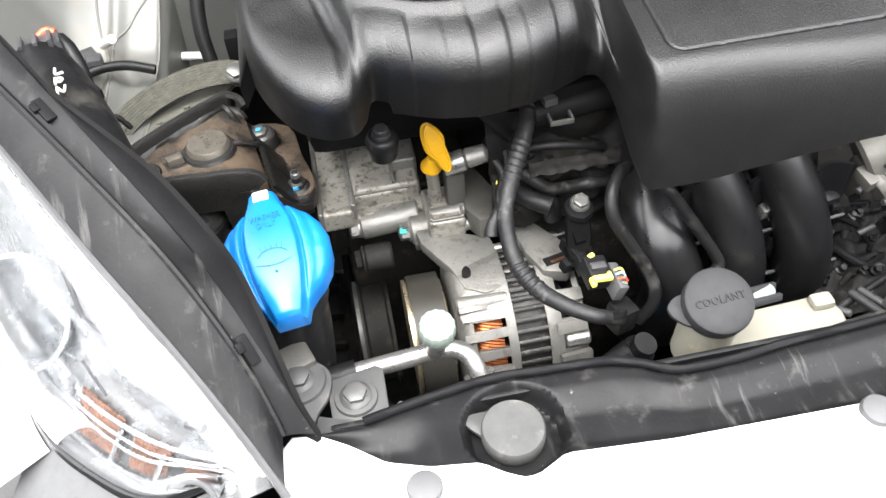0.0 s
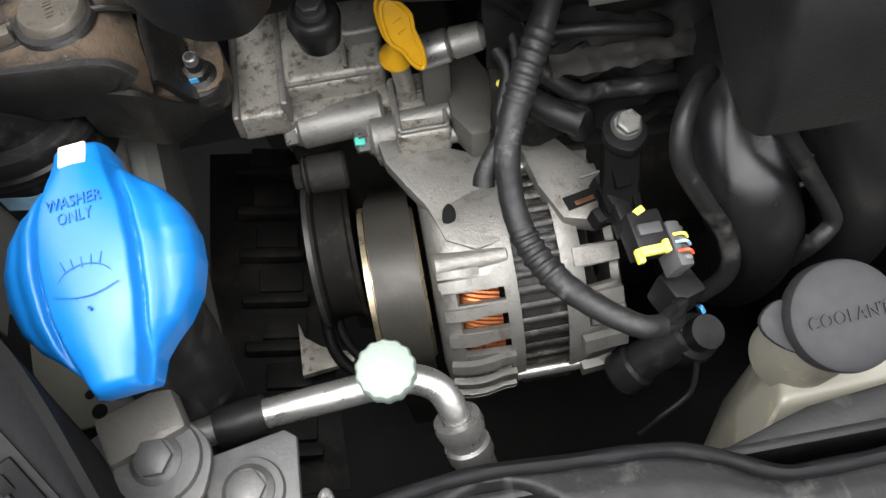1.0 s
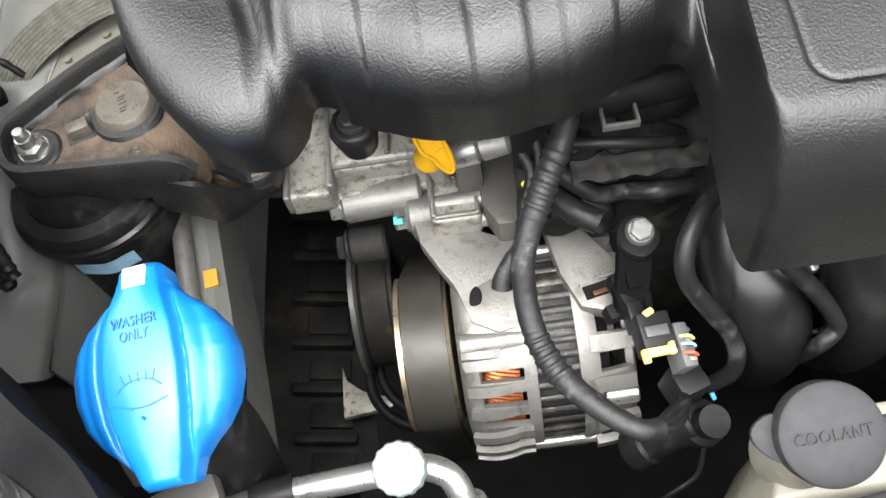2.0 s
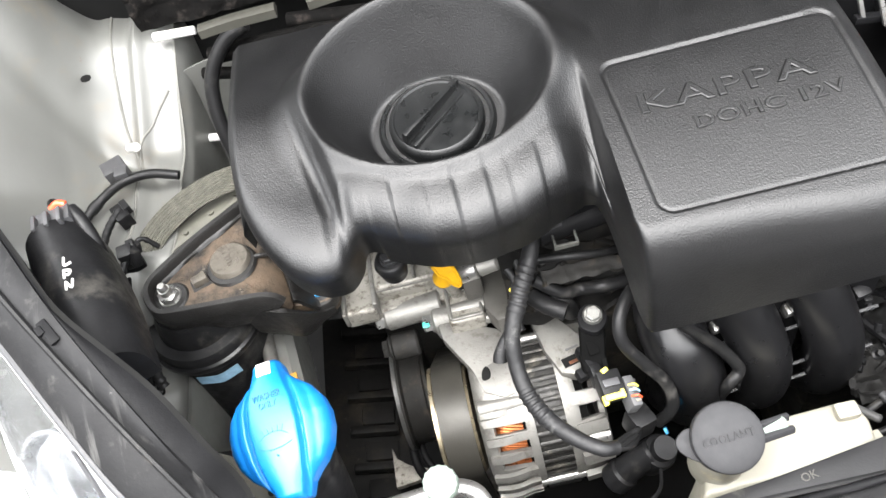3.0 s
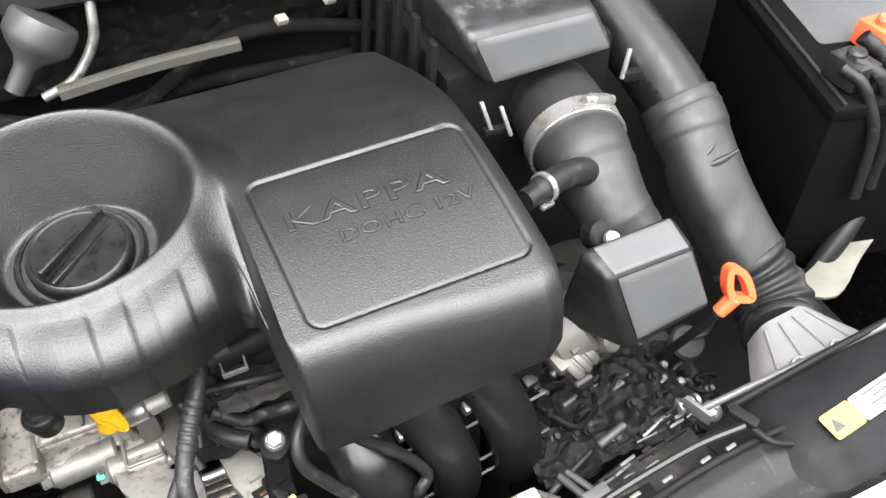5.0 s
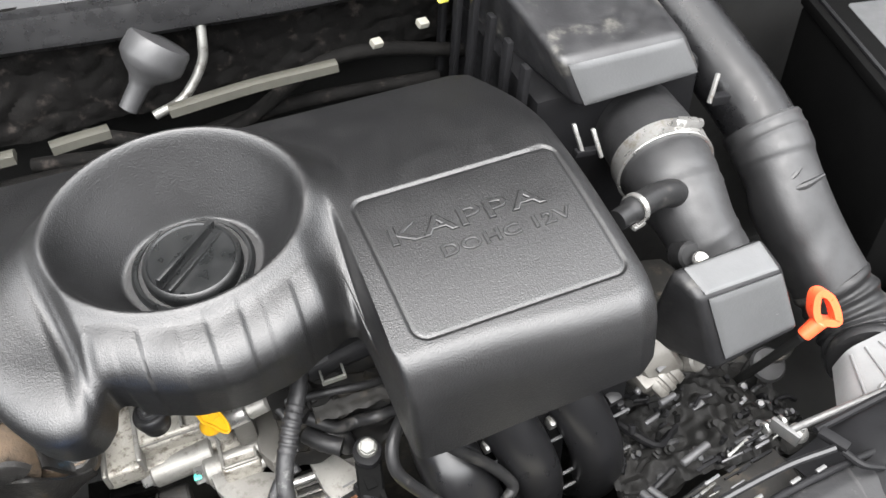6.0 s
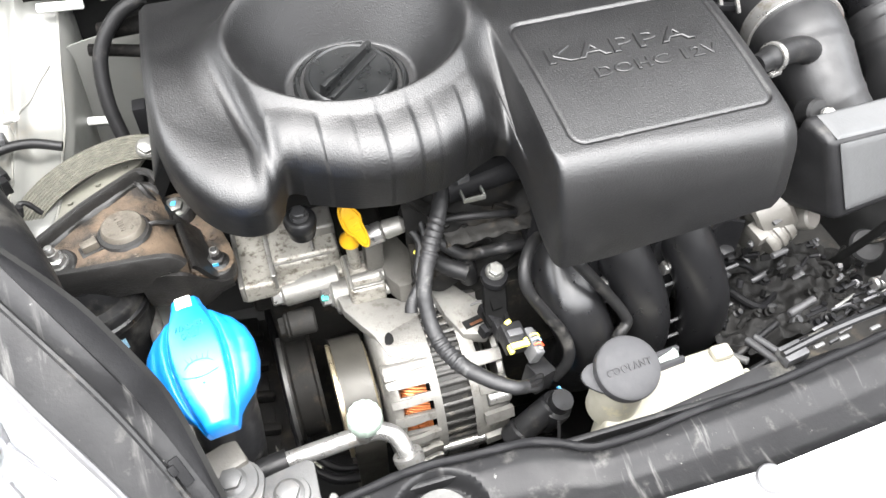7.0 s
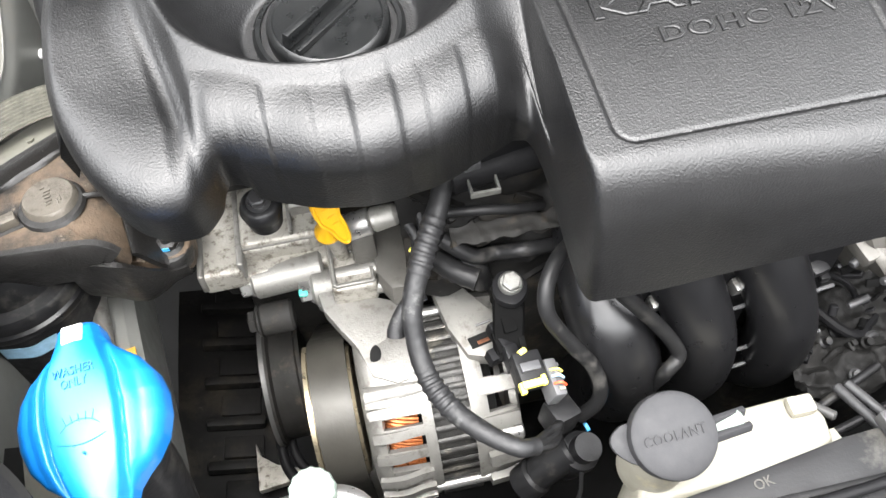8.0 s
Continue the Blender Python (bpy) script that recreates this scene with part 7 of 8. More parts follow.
t = thing("intake_resonator", (0.42, 0.375, 0.72), "satin black plastic resonator box on the intake", "resonator")
bm = bmesh.new()
pts = [(0.3790, 0.3990, 0.8330), (0.4520, 0.3985, 0.8360), (0.3830, 0.3720, 0.8280), (0.4520, 0.3710, 0.8290), (0.4000, 0.3520, 0.7620), (0.4720, 0.3560, 0.7700), (0.372, 0.410, 0.745), (0.468, 0.415, 0.755)]
v = [bm.verts.new(p) for p in pts]
for f in ((0, 2, 3, 1), (2, 4, 5, 3), (0, 6, 4, 2), (1, 3, 5, 7), (0, 1, 7, 6), (4, 6, 7, 5)):
    bm.faces.new([v[i] for i in f])
bmesh.ops.recalc_face_normals(bm, faces=list(bm.faces))
bmesh.ops.bevel(bm, geom=list(bm.edges), offset=0.007, segments=4, profile=0.55, affect="EDGES")
part("shell", bm, M_BLACK, t)
# grey plates on the black shell paint in the sheen of its lit faces
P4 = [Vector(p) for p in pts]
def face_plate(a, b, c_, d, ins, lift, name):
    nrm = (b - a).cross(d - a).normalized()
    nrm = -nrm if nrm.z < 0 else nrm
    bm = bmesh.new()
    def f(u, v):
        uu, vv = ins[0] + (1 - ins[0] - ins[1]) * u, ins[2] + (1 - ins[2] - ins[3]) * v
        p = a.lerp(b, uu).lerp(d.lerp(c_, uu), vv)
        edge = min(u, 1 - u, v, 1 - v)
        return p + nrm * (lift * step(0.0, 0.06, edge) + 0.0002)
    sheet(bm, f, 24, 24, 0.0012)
    part(name, bm, M_PLATE, t, "scuffed satin face with its sky sheen painted grey")
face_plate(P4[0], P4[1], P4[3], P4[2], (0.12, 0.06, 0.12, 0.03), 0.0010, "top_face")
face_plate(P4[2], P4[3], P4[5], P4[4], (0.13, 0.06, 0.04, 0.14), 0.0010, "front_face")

t = thing("fresh_air_duct", (0.56, 0.47, 0.66), "black plastic fresh-air duct with creased sleeve", "air duct")
bm = bmesh.new()
tube(bm, [(0.46, 0.74, 0.935), (0.505, 0.66, 0.895), (0.5400, 0.5850, 0.8400), (0.5510, 0.5450, 0.8160), (0.5540, 0.5230, 0.8030)], 0.0300, 28, 8)
part("upper_pipe", bm, M_PIPE, t)
bm = bmesh.new()
def crease(s, q, a):
    # a cuff with two beads, then a sleeve that is pressed flat and kinked in two places
    r = 1.03 + 0.03 * noise.noise(V(s * 9, 0.9 * math.cos(a), 0.9 * math.sin(a)))
    r += 0.055 * step(0.034, 0.028, s) + 0.03 * math.exp(-((s - 0.003) / 0.002) ** 2) + 0.03 * math.exp(-((s - 0.014) / 0.0016) ** 2)
    r += 0.05 * math.cos(4 * a + 0.5) * step(0.03, 0.05, s)
    dent = s - 0.050 - 0.010 * math.sin(a + 0.4)
    r -= 0.20 * math.exp(-(dent / 0.010) ** 2) * abs(math.cos(0.5 * a - 0.5)) ** 3
    low = s - 0.095 + 0.012 * math.sin(a - 0.8)
    return r - 0.07 * math.exp(-(low / 0.014) ** 2) * max(0.0, math.cos(a + 1.2))
tube(bm, [(0.5535, 0.5280, 0.8060), (0.5540, 0.5050, 0.7920), (0.5520, 0.4720, 0.7660), (0.5590, 0.4420, 0.7370), (0.5680, 0.4170, 0.7130)], 0.0305, 40, 20, fn=crease)
# sharp kink folds and the flap along the seam
tube(bm, [(0.530, 0.4690, 0.7890), (0.542, 0.4690, 0.7995), (0.560, 0.4770, 0.8060)], 0.0030, 8, 4, fn=lambda s, q, a: 1.1 - 0.6 * abs(2 * q - 1))
tube(bm, [(0.530, 0.4670, 0.7880), (0.548, 0.4600, 0.7955), (0.570, 0.4640, 0.7960)], 0.0030, 8, 4, fn=lambda s, q, a: 1.1 - 0.6 * abs(2 * q - 1))
sheet(bm, lambda u, v: V(0.576 + 0.014 * u + 0.016 * v * math.sin(math.pi * min(1.0, 0.15 + 0.85 * u)), 0.474 - 0.062 * u, 0.772 - 0.052 * u - 0.012 * v), 12, 4, 0.0016)
part("sleeve", bm, M_HOSE, t, angle=24)
bm = bmesh.new()
tube(bm, [(0.5670, 0.4200, 0.7150), (0.5720, 0.4050, 0.7030), (0.5740, 0.3860, 0.6920), (0.5700, 0.3680, 0.6860), (0.5600, 0.3500, 0.6900)], 0.0330, 32, 14, fn=lambda s, q, a: 0.98 + 0.045 * math.sin(s * 420))
part("bellows", bm, M_RUBBER, t)
bm = bmesh.new()
def snout(u, v):
    l, r = V(0.520 - 0.060 * u, 0.352 - 0.078 * u, 0.722 + 0.018 * u), V(0.580 + 0.036 * u, 0.356 - 0.082 * u, 0.722 + 0.018 * u)
    return l.lerp(r, v) - V(0, 0, 0.020 * abs(2 * v - 1) ** 6)
sheet(bm, snout, 14, 24, 0.004)
sn = part("snorkel", bm, M_SNORKEL, t, "grey ribbed intake snorkel")
for k in range(4):
    bm = bmesh.new()
    tube(bm, [snout(0.08, 0.16 + 0.20 * k) + V(0, 0, 0.0006), snout(0.62, 0.16 + 0.20 * k) + V(0, 0, 0.0006)], 0.0012, 8, 3)
    part("rib", bm, M_SNORKEL, sn)
for vv in (0.32, 0.62):
    bm = bmesh.new()
    lathe(bm, [(0.0055, 0), (0.0085, 0.0005), (0.0078, 0.0022), (0.0060, 0.0022), (0.0052, 0)], snout(0.62, vv), (0, -0.15, 1), 24)
    part("boss", bm, M_SNORKEL, sn)

t = thing("gearbox_dipstick", (0.51, 0.37, 0.62), "orange-red looped gearbox dipstick handle", "dipstick")
bm = bmesh.new()
ax_, ay_ = V(0.80, -0.22, -0.10).normalized(), V(-0.10, 0.46, 0.86).normalized()
lo = V(0.5130, 0.3760, 0.7540)
loop = [lo + ax_ * x + ay_ * y for x, y in ((-0.0070, -0.0115), (0.0060, -0.0130), (0.0085, -0.010), (0.0080, 0.0), (0.0055, 0.009), (0.0010, 0.0130), (-0.0040, 0.0120), (-0.0070, 0.005), (-0.0085, -0.004))]
sweep(bm, [*loop, loop[0]], [(-0.0028, -0.0052), (0.0028, -0.0052), (0.0028, 0.0052), (-0.0028, 0.0052)], up=ax_.cross(ay_), n=4, cap=False)
cyl(bm, lo + ax_ * -0.004 + ay_ * -0.012, V(0.4990, 0.3720, 0.7300), 0.0066, 0.0058, 14, 0.001)
part("handle", bm, M_RED, t)
bm = bmesh.new()
tube(bm, [(0.4990, 0.3720, 0.7300), (0.5000, 0.3900, 0.68), (0.5000, 0.42, 0.60)], 0.0040, 10, 5)
part("tube", bm, M_VOID, t)

# throttle body and cable clutter beyond the manifold
t = thing("throttle_body", (0.39, 0.385, 0.66), "aluminium throttle body with linkage and clips", "throttle body")
bm = bmesh.new()
cyl(bm, (0.372, 0.408, 0.728), (0.398, 0.404, 0.742), 0.026, seg=32, bev=0.003)
box(bm, (0.374, 0.388, 0.728), (0.026, 0.018, 0.012), 0.003, (12, -8, 12))
part("body", bm, M_SIDE, t)
bm = bmesh.new()
for kk in range(4):
    box(bm, (0.384 + 0.003 * kk, 0.384 + 0.002 * kk, 0.742 - 0.004 * kk), (0.022, 0.004, 0.003), 0.001, (15, -5, 16))
part("lever", bm, M_DOME, t)
bm = bmesh.new()
lathe(bm, [(0, 0), (0.015, 0.0), (0.0165, 0.002), (0.0165, 0.006), (0.0150, 0.007), (0.0150, 0.009), (0.0165, 0.010), (0.0165, 0.014), (0.0150, 0.015), (0.0150, 0.017), (0.0165, 0.018), (0.0160, 0.024), (0, 0.024)], (0.372, 0.386, 0.716), (0.85, 0.25, 0.45), 32)
part("ribbed_sleeve", bm, M_SIDE, t, "pale ribbed metal sleeve")
random.seed(21)
for k in range(26):
    bm = bmesh.new()
    x, y, z = random.uniform(0.352, 0.415), random.uniform(0.365, 0.395), random.uniform(0.664, 0.735)
    d = V(random.uniform(-1, 1), random.uniform(-0.5, 0.5), random.uniform(-0.7, 0.7)) * random.uniform(0.003, 0.009)
    if k % 2:
        cyl(bm, V(x, y, z) - d, V(x, y, z) + d, random.uniform(0.0012, 0.0030), seg=10, bev=0.0006)
    else:
        box(bm, (x, y, z), (random.uniform(0.004, 0.012), 0.0022, random.uniform(0.003, 0.007)), 0.0008, (random.uniform(-40, 40), random.uniform(-25, 25), random.uniform(-30, 50)))
    part("linkage_piece", bm, random.choice((M_MATT, M_MATT, M_BLACK, M_DOME, M_BATT)), t)
for k in range(4):
    bm = bmesh.new()
    y = 0.35 + 0.012 * k
    tube(bm, [(0.335 + 0.008 * k, y + 0.05, 0.65), (0.352 + 0.014 * k, y + 0.02 * (k % 2), 0.628 + 0.008 * k), (0.392 + 0.008 * k, y + 0.01, 0.612 + 0.010 * (k % 3)), (0.44, y + 0.03, 0.622), (0.50, y + 0.05, 0.60)], 0.0024 + 0.0006 * (k % 3), 8, 6)
    part("cable", bm, M_MATT, t)
# dusty gearbox top with small bolts, clips and brackets on it
def dusty(u, v):
    x, y = 0.335 + 0.20 * u, 0.335 + 0.10 * v
    z = 0.640 + 0.012 * noise.noise(V(x * 26, y * 30, 1)) + 0.009 * noise.noise(V(x * 110, y * 110, 3)) - 0.10 * max(0.0, u - 0.55)
    return V(x, y, z)
bm = bmesh.new()
sheet(bm, dusty, 90, 50, 0.004)
part("gearbox_top", bm, M_DUSTY, t, "dusty oily gearbox top")
random.seed(77)
for k in range(64):
    bm = bmesh.new()
    u, v = random.random() ** 1.3, random.random()
    p = dusty(u, v) + V(0, 0, 0.002)
    turn = (random.uniform(-25, 25), random.uniform(-25, 25), random.uniform(0, 180))
    if k % 3 == 0:
        lathe(bm, [(0, -0.004), (0.0042, -0.004), (0.0042, 0.001), (0.0026, 0.002), (0.0026, 0.006), (0, 0.006)], p, (random.uniform(-0.4, 0.4), -0.4, 1), 10)
    elif k % 3 == 1:
        box(bm, p, (random.uniform(0.006, 0.014), random.uniform(0.003, 0.006), random.uniform(0.004, 0.009)), 0.001, turn)
        box(bm, p + V(0.002, 0.001, 0.003), (0.004, 0.004, 0.004), 0.0008, turn)
    else:
        d = V(random.uniform(-1, 1), random.uniform(-0.6, 0.6), random.uniform(-0.2, 0.3)) * random.uniform(0.006, 0.012)
        tube(bm, [p - d, p + V(0, 0, 0.006), p + d], random.uniform(0.0014, 0.0026), 8, 4)
    part("linkage_piece", bm, random.choice((M_DUSTY, M_DUSTY, M_MATT, M_MATT, M_BLACK, M_GREYPL, M_DOME)), t)
bm = bmesh.new()
box(bm, (0.392, 0.404, 0.712), (0.046, 0.030, 0.040), 0.006, (10, -6, 14), 3)
for kk in range(5):
    box(bm, (0.374 + 0.009 * kk, 0.389 + 0.0022 * kk, 0.716), (0.0026, 0.006, 0.034), 0.001, (10, -6, 14))
cyl(bm, (0.404, 0.392, 0.728), (0.410, 0.380, 0.738), 0.011, 0.010, 20, 0.002)
part("cast_flange", bm, M_SIDE, t, "stained cast flange with ribs")

t = thing("horn", (0.52, 0.41, 0.58), "round grey horn disc low beside the duct", "horn")
bm = bmesh.new()
lathe(bm, [(0, 0), (0.0145, 0.0), (0.016, 0.003), (0.014, 0.006), (0.006, 0.007), (0, 0.007)], (0.515, 0.405, 0.640), (-0.1, -0.5, 1), 32)
part("disc", bm, M_HORN, t)
bm = bmesh.new()
tube(bm, [(0.515, 0.403, 0.648), (0.528, 0.40, 0.652), (0.545, 0.41, 0.645)], 0.002, 8, 5)
part("stay", bm, M_DARK, t)

# black air guide with warning label at the corner
t = thing("air_guide", (0.55, 0.26, 0.72), "black plastic air guide with a warning label", "air guide")
bm = bmesh.new()
sheet(bm, lambda u, v: V(0.425 + 0.30 * u, 0.292 - 0.085 * v + 0.015 * u, 0.752 + 0.012 * math.sin(math.pi * v) - 0.03 * step(0.15, 0.0, u)), 20, 14, 0.004)
part("cover", bm, M_MATT, t)
bm = bmesh.new()
tube(bm, [(0.437, 0.290, 0.756), (0.480, 0.293, 0.757), (0.540, 0.297, 0.758), (0.62, 0.301, 0.758), (0.72, 0.306, 0.758)], 0.0028, 8, 6)
part("edge", bm, M_MATT, t)
fm = pose(0.4915, 0.2470, 0.7675, 3, 0, 7)
bm = bmesh.new()
absorb(bm, prism(bmesh.new(), rounded(0.026, 0.018, 0.002, 3), 0.0006, pose(0, 0, 0)), fm)
lab = part("label_yellow", bm, M_LABELY, t, "yellow warning label")
bm = bmesh.new()
absorb(bm, prism(bmesh.new(), rounded(0.056, 0.018, 0.002, 3), 0.0006, pose(0.0420, 0, 0)), fm)
lab2 = part("label_white", bm, M_LABELW, t, "white instruction label")
bm = bmesh.new()
absorb(bm, prism(bmesh.new(), [(-0.005, -0.0045), (0.005, -0.0045), (0, 0.005)], 0.0003, pose(-0.006, 0, 0.0006)), fm)
part("warning_triangle", bm, M_INK, lab)
for k in range(4):
    bm = bmesh.new()
    absorb(bm, box(bmesh.new(), (0.040 + 0.003 * (k % 2), 0.006 - 0.004 * k, 0.0008), (0.030 - 0.006 * (k % 2), 0.0014, 0.0003)), fm)
    part("print_bar", bm, M_INK, lab2)
bm = bmesh.new()
box(bm, (0.4370, 0.2760, 0.7660), (0.008, 0.020, 0.006), 0.002, (0, 0, 25))
tube(bm, [(0.438, 0.268, 0.764), (0.444, 0.256, 0.762), (0.456, 0.250, 0.760)], 0.0026, 8, 5)
part("clip", bm, M_MATT, t)

# ---- battery side ----
BATT = pose(0.674, 0.468, 0, 0, 0, -14.8)
t = thing("battery", (0.78, 0.56, 0.59), "tall black battery with a grey label and a red terminal cover", "battery")
bm = bmesh.new()
absorb(bm, box(bmesh.new(), (0.085, 0.12, 0.69), (0.170, 0.240, 0.190), 0.005), BATT)
part("case", bm, M_BATT, t)
bm = bmesh.new()
absorb(bm, box(bmesh.new(), (0.085, 0.12, 0.7925), (0.174, 0.244, 0.013), 0.003), BATT)
lid = part("lid", bm, M_BATT, t)
bm = bmesh.new()
absorb(bm, box(bmesh.new(), (0.0085, 0.12, 0.8000), (0.004, 0.236, 0.004), 0.001), BATT)
part("lid_rib", bm, M_BLACK, lid)
bm = bmesh.new()
absorb(bm, prism(bmesh.new(), rounded(0.120, 0.120, 0.006, 4), 0.0008, pose(0.090, 0.150, 0.7992)), BATT)
part("label", bm, M_PLATE, lid, "plain grey label")
for qx, qy, m_, nm in ((0.026, 0.034, M_BLACK, "terminal_clamp"), (0.076, 0.076, M_RED, "terminal_cover")):
    bm = bmesh.new()
    absorb(bm, box(bmesh.new(), (qx, qy, 0.812), (0.030, 0.036, 0.024), 0.004, (0, 6, 20)), BATT)
    absorb(bm, cyl(bmesh.new(), (qx, qy, 0.815), (qx, qy, 0.832), 0.009, 0.008, 18, 0.002), BATT)
    part(nm, bm, m_, t)
for k, pts in enumerate(([(0.690, 0.490, 0.822), (0.700, 0.470, 0.812), (0.712, 0.452, 0.770), (0.716, 0.445, 0.70)], [(0.704, 0.492, 0.824), (0.722, 0.470, 0.810), (0.735, 0.455, 0.760), (0.738, 0.45, 0.70)], [(0.735, 0.515, 0.825), (0.755, 0.49, 0.80), (0.765, 0.47, 0.74), (0.77, 0.46, 0.68)])):
    bm = bmesh.new()
    tube(bm, pts, 0.0050 + 0.0012 * k, 10, 8, fn=lambda s, q, a: 1 + 0.08 * math.sin(s * 900))
    part("lead", bm, M_RUBBER, t)
bm = bmesh.new()
tube(bm, [(0.86, 0.56, 0.72), (0.82, 0.50, 0.71), (0.76, 0.46, 0.66), (0.70, 0.44, 0.60)], 0.010, 12, 8, fn=lambda s, q, a: 1 + 0.06 * math.sin(s * 500))
solo("battery_loom", bm, M_RUBBER, "black corrugated loom beside the battery", "wiring loom")
bm = bmesh.new()
prism(bm, smooth_outline([(0.66, 0.425), (0.71, 0.445), (0.76, 0.478), (0.83, 0.500), (0.87, 0.490), (0.82, 0.462), (0.75, 0.430), (0.69, 0.400)], 4), 0.004, pose(0, 0, 0.615), 0.001)
lathe(bm, [(0.004, 0), (0.007, 0.0), (0.0065, 0.0022), (0.004, 0.0022)], (0.765, 0.462, 0.619), (0, 0, 1), 18)
solo("chassis_bracket", bm, M_DULLPANEL, "pale silver chassis bracket low beside the duct", "bracket")
bm = bmesh.new()
tube(bm, [(0.84, 0.44, 0.68), (0.845, 0.43, 0.64), (0.835, 0.41, 0.60), (0.82, 0.40, 0.56)], 0.006, 10, 6)
solo("battery_cable", bm, M_RED, "red battery cable beside the tray", "cable")

# ---- washer-side clutter: fuse box, leads, studs ----
def lamp_shell(u, v):
    # u across from the lamp trim to the wing, v from the front end to the plug end
    mx, my = -0.141 - 0.044 * v, 0.374 + 0.110 * v
    w = 0.023 + 0.003 * math.sin(math.pi * v)
    c, s_ = math.cos(math.pi * (1 - u)), math.sin(math.pi * (1 - u))
    rise = math.copysign(abs(s_) ** 0.55, s_)
    return V(mx + w * 0.92 * c, my + w * 0.40 * c, 0.832 + (0.038 + 0.011 * v) * rise)


t = thing("lamp_rear_cover", (-0.16, 0.44, 0.75), "glossy black lamp rear cover with white paint marks", "lamp cover")
bm = bmesh.new()
sheet(bm, lamp_shell, 20, 16)
for v in (0.0, 1.0):
    rim = [bm.verts.new(lamp_shell(k / 20, v)) for k in range(21)]
    bm.faces.new(rim if v else rim[::-1])
bmesh.ops.remove_doubles(bm, verts=list(bm.verts), dist=0.0002)
bmesh.ops.recalc_face_normals(bm, faces=list(bm.faces))
cov = part("cover", bm, M_BLACK, t)
STROKES = [[(-0.003, 0.012), (-0.002, 0.006), (0.002, 0.007)], [(-0.002, 0.002), (-0.001, -0.004)], [(-0.002, 0.002), (0.002, 0.001), (0.001, -0.002), (-0.001, -0.001)], [(0.000, -0.007), (0.001, -0.013)], [(0.000, -0.007), (0.004, -0.012), (0.004, -0.006)]]
for pts in STROKES:
    bm = bmesh.new()
    tube(bm, [(-0.1610 + x * 1.1, 0.4370 + y, 0.8812 + 0.06 * y) for x, y in pts], 0.0008, 8, 4)
    part("paint_mark", bm, M_WHITEMARK, cov, "hand-painted white stroke")
bm = bmesh.new()
box(bm, (-0.182, 0.492, 0.868), (0.026, 0.014, 0.020), 0.002, (0, 0, 12))
for k in range(3):
    box(bm, (-0.1905 + 0.0085 * k, 0.4855 + 0.0018 * k, 0.8795), (0.0030, 0.013, 0.006), 0.0008, (0, 0, 12))
box(bm, (-0.1825, 0.4840, 0.8720), (0.009, 0.004, 0.014), 0.001, (0, 0, 12))
plug = part("plug", bm, M_GREYPL, t, "grey wiring plug")
bm = bmesh.new()
tube(bm, [(-0.183, 0.5000, 0.876), (-0.178, 0.5020, 0.8780), (-0.173, 0.5010, 0.8765)], 0.0026, 10, 4)
part("plug_lock", bm, M_RED, plug, "red plug lock")
bm = bmesh.new()
tube(bm, [(-0.172, 0.500, 0.872), (-0.166, 0.492, 0.868), (-0.161, 0.480, 0.856), (-0.160, 0.470, 0.835)], 0.0050, 12, 8)
part("boot", bm, M_BLACK, t)

LEADS = [[(-0.235, 0.58, 0.772), (-0.214, 0.545, 0.782), (-0.196, 0.515, 0.786), (-0.183, 0.484, 0.780), (-0.172, 0.452, 0.768), (-0.165, 0.43, 0.74)],
         [(-0.255, 0.61, 0.78), (-0.222, 0.553, 0.785), (-0.203, 0.513, 0.782), (-0.189, 0.480, 0.775), (-0.178, 0.450, 0.764), (-0.172, 0.43, 0.73)]]
t = thing("lamp_wiring", (-0.2, 0.52, 0.73), "black corrugated lamp wiring along the inner wing", "wiring loom")
for pts in LEADS:
    bm = bmesh.new()
    tube(bm, pts, 0.0042, 12, 14, fn=lambda s, q, a: 1 + 0.14 * math.sin(s * 1100) * step(0.45, 0.6, q))
    part("loom", bm, M_RUBBER, t)
bm = bmesh.new()
tube(bm, [(-0.242, 0.578, 0.764), (-0.232, 0.598, 0.764), (-0.215, 0.614, 0.768), (-0.196, 0.622, 0.772), (-0.174, 0.626, 0.770), (-0.150, 0.622, 0.764)], 0.0042, 12, 8, fn=lambda s, q, a: 1 + 0.2 * (0.25 < q < 0.35))
part("earth_lead", bm, M_RUBBER, t)
bm = bmesh.new()
box(bm, (-0.206, 0.640, 0.772), (0.020, 0.018, 0.012), 0.002, (0, 0, 25))
box(bm, (-0.196, 0.628, 0.774), (0.012, 0.012, 0.014), 0.002, (0, 0, 5))
part("loom_clip", bm, M_GREYPL, t)
bm = bmesh.new()
box(bm, (-0.196, 0.545, 0.748), (0.026, 0.009, 0.014), 0.002, (0, 0, 20))
box(bm, (-0.204, 0.528, 0.742), (0.010, 0.024, 0.010), 0.002, (0, 0, -15))
part("loom_bracket", bm, M_MATT, t)

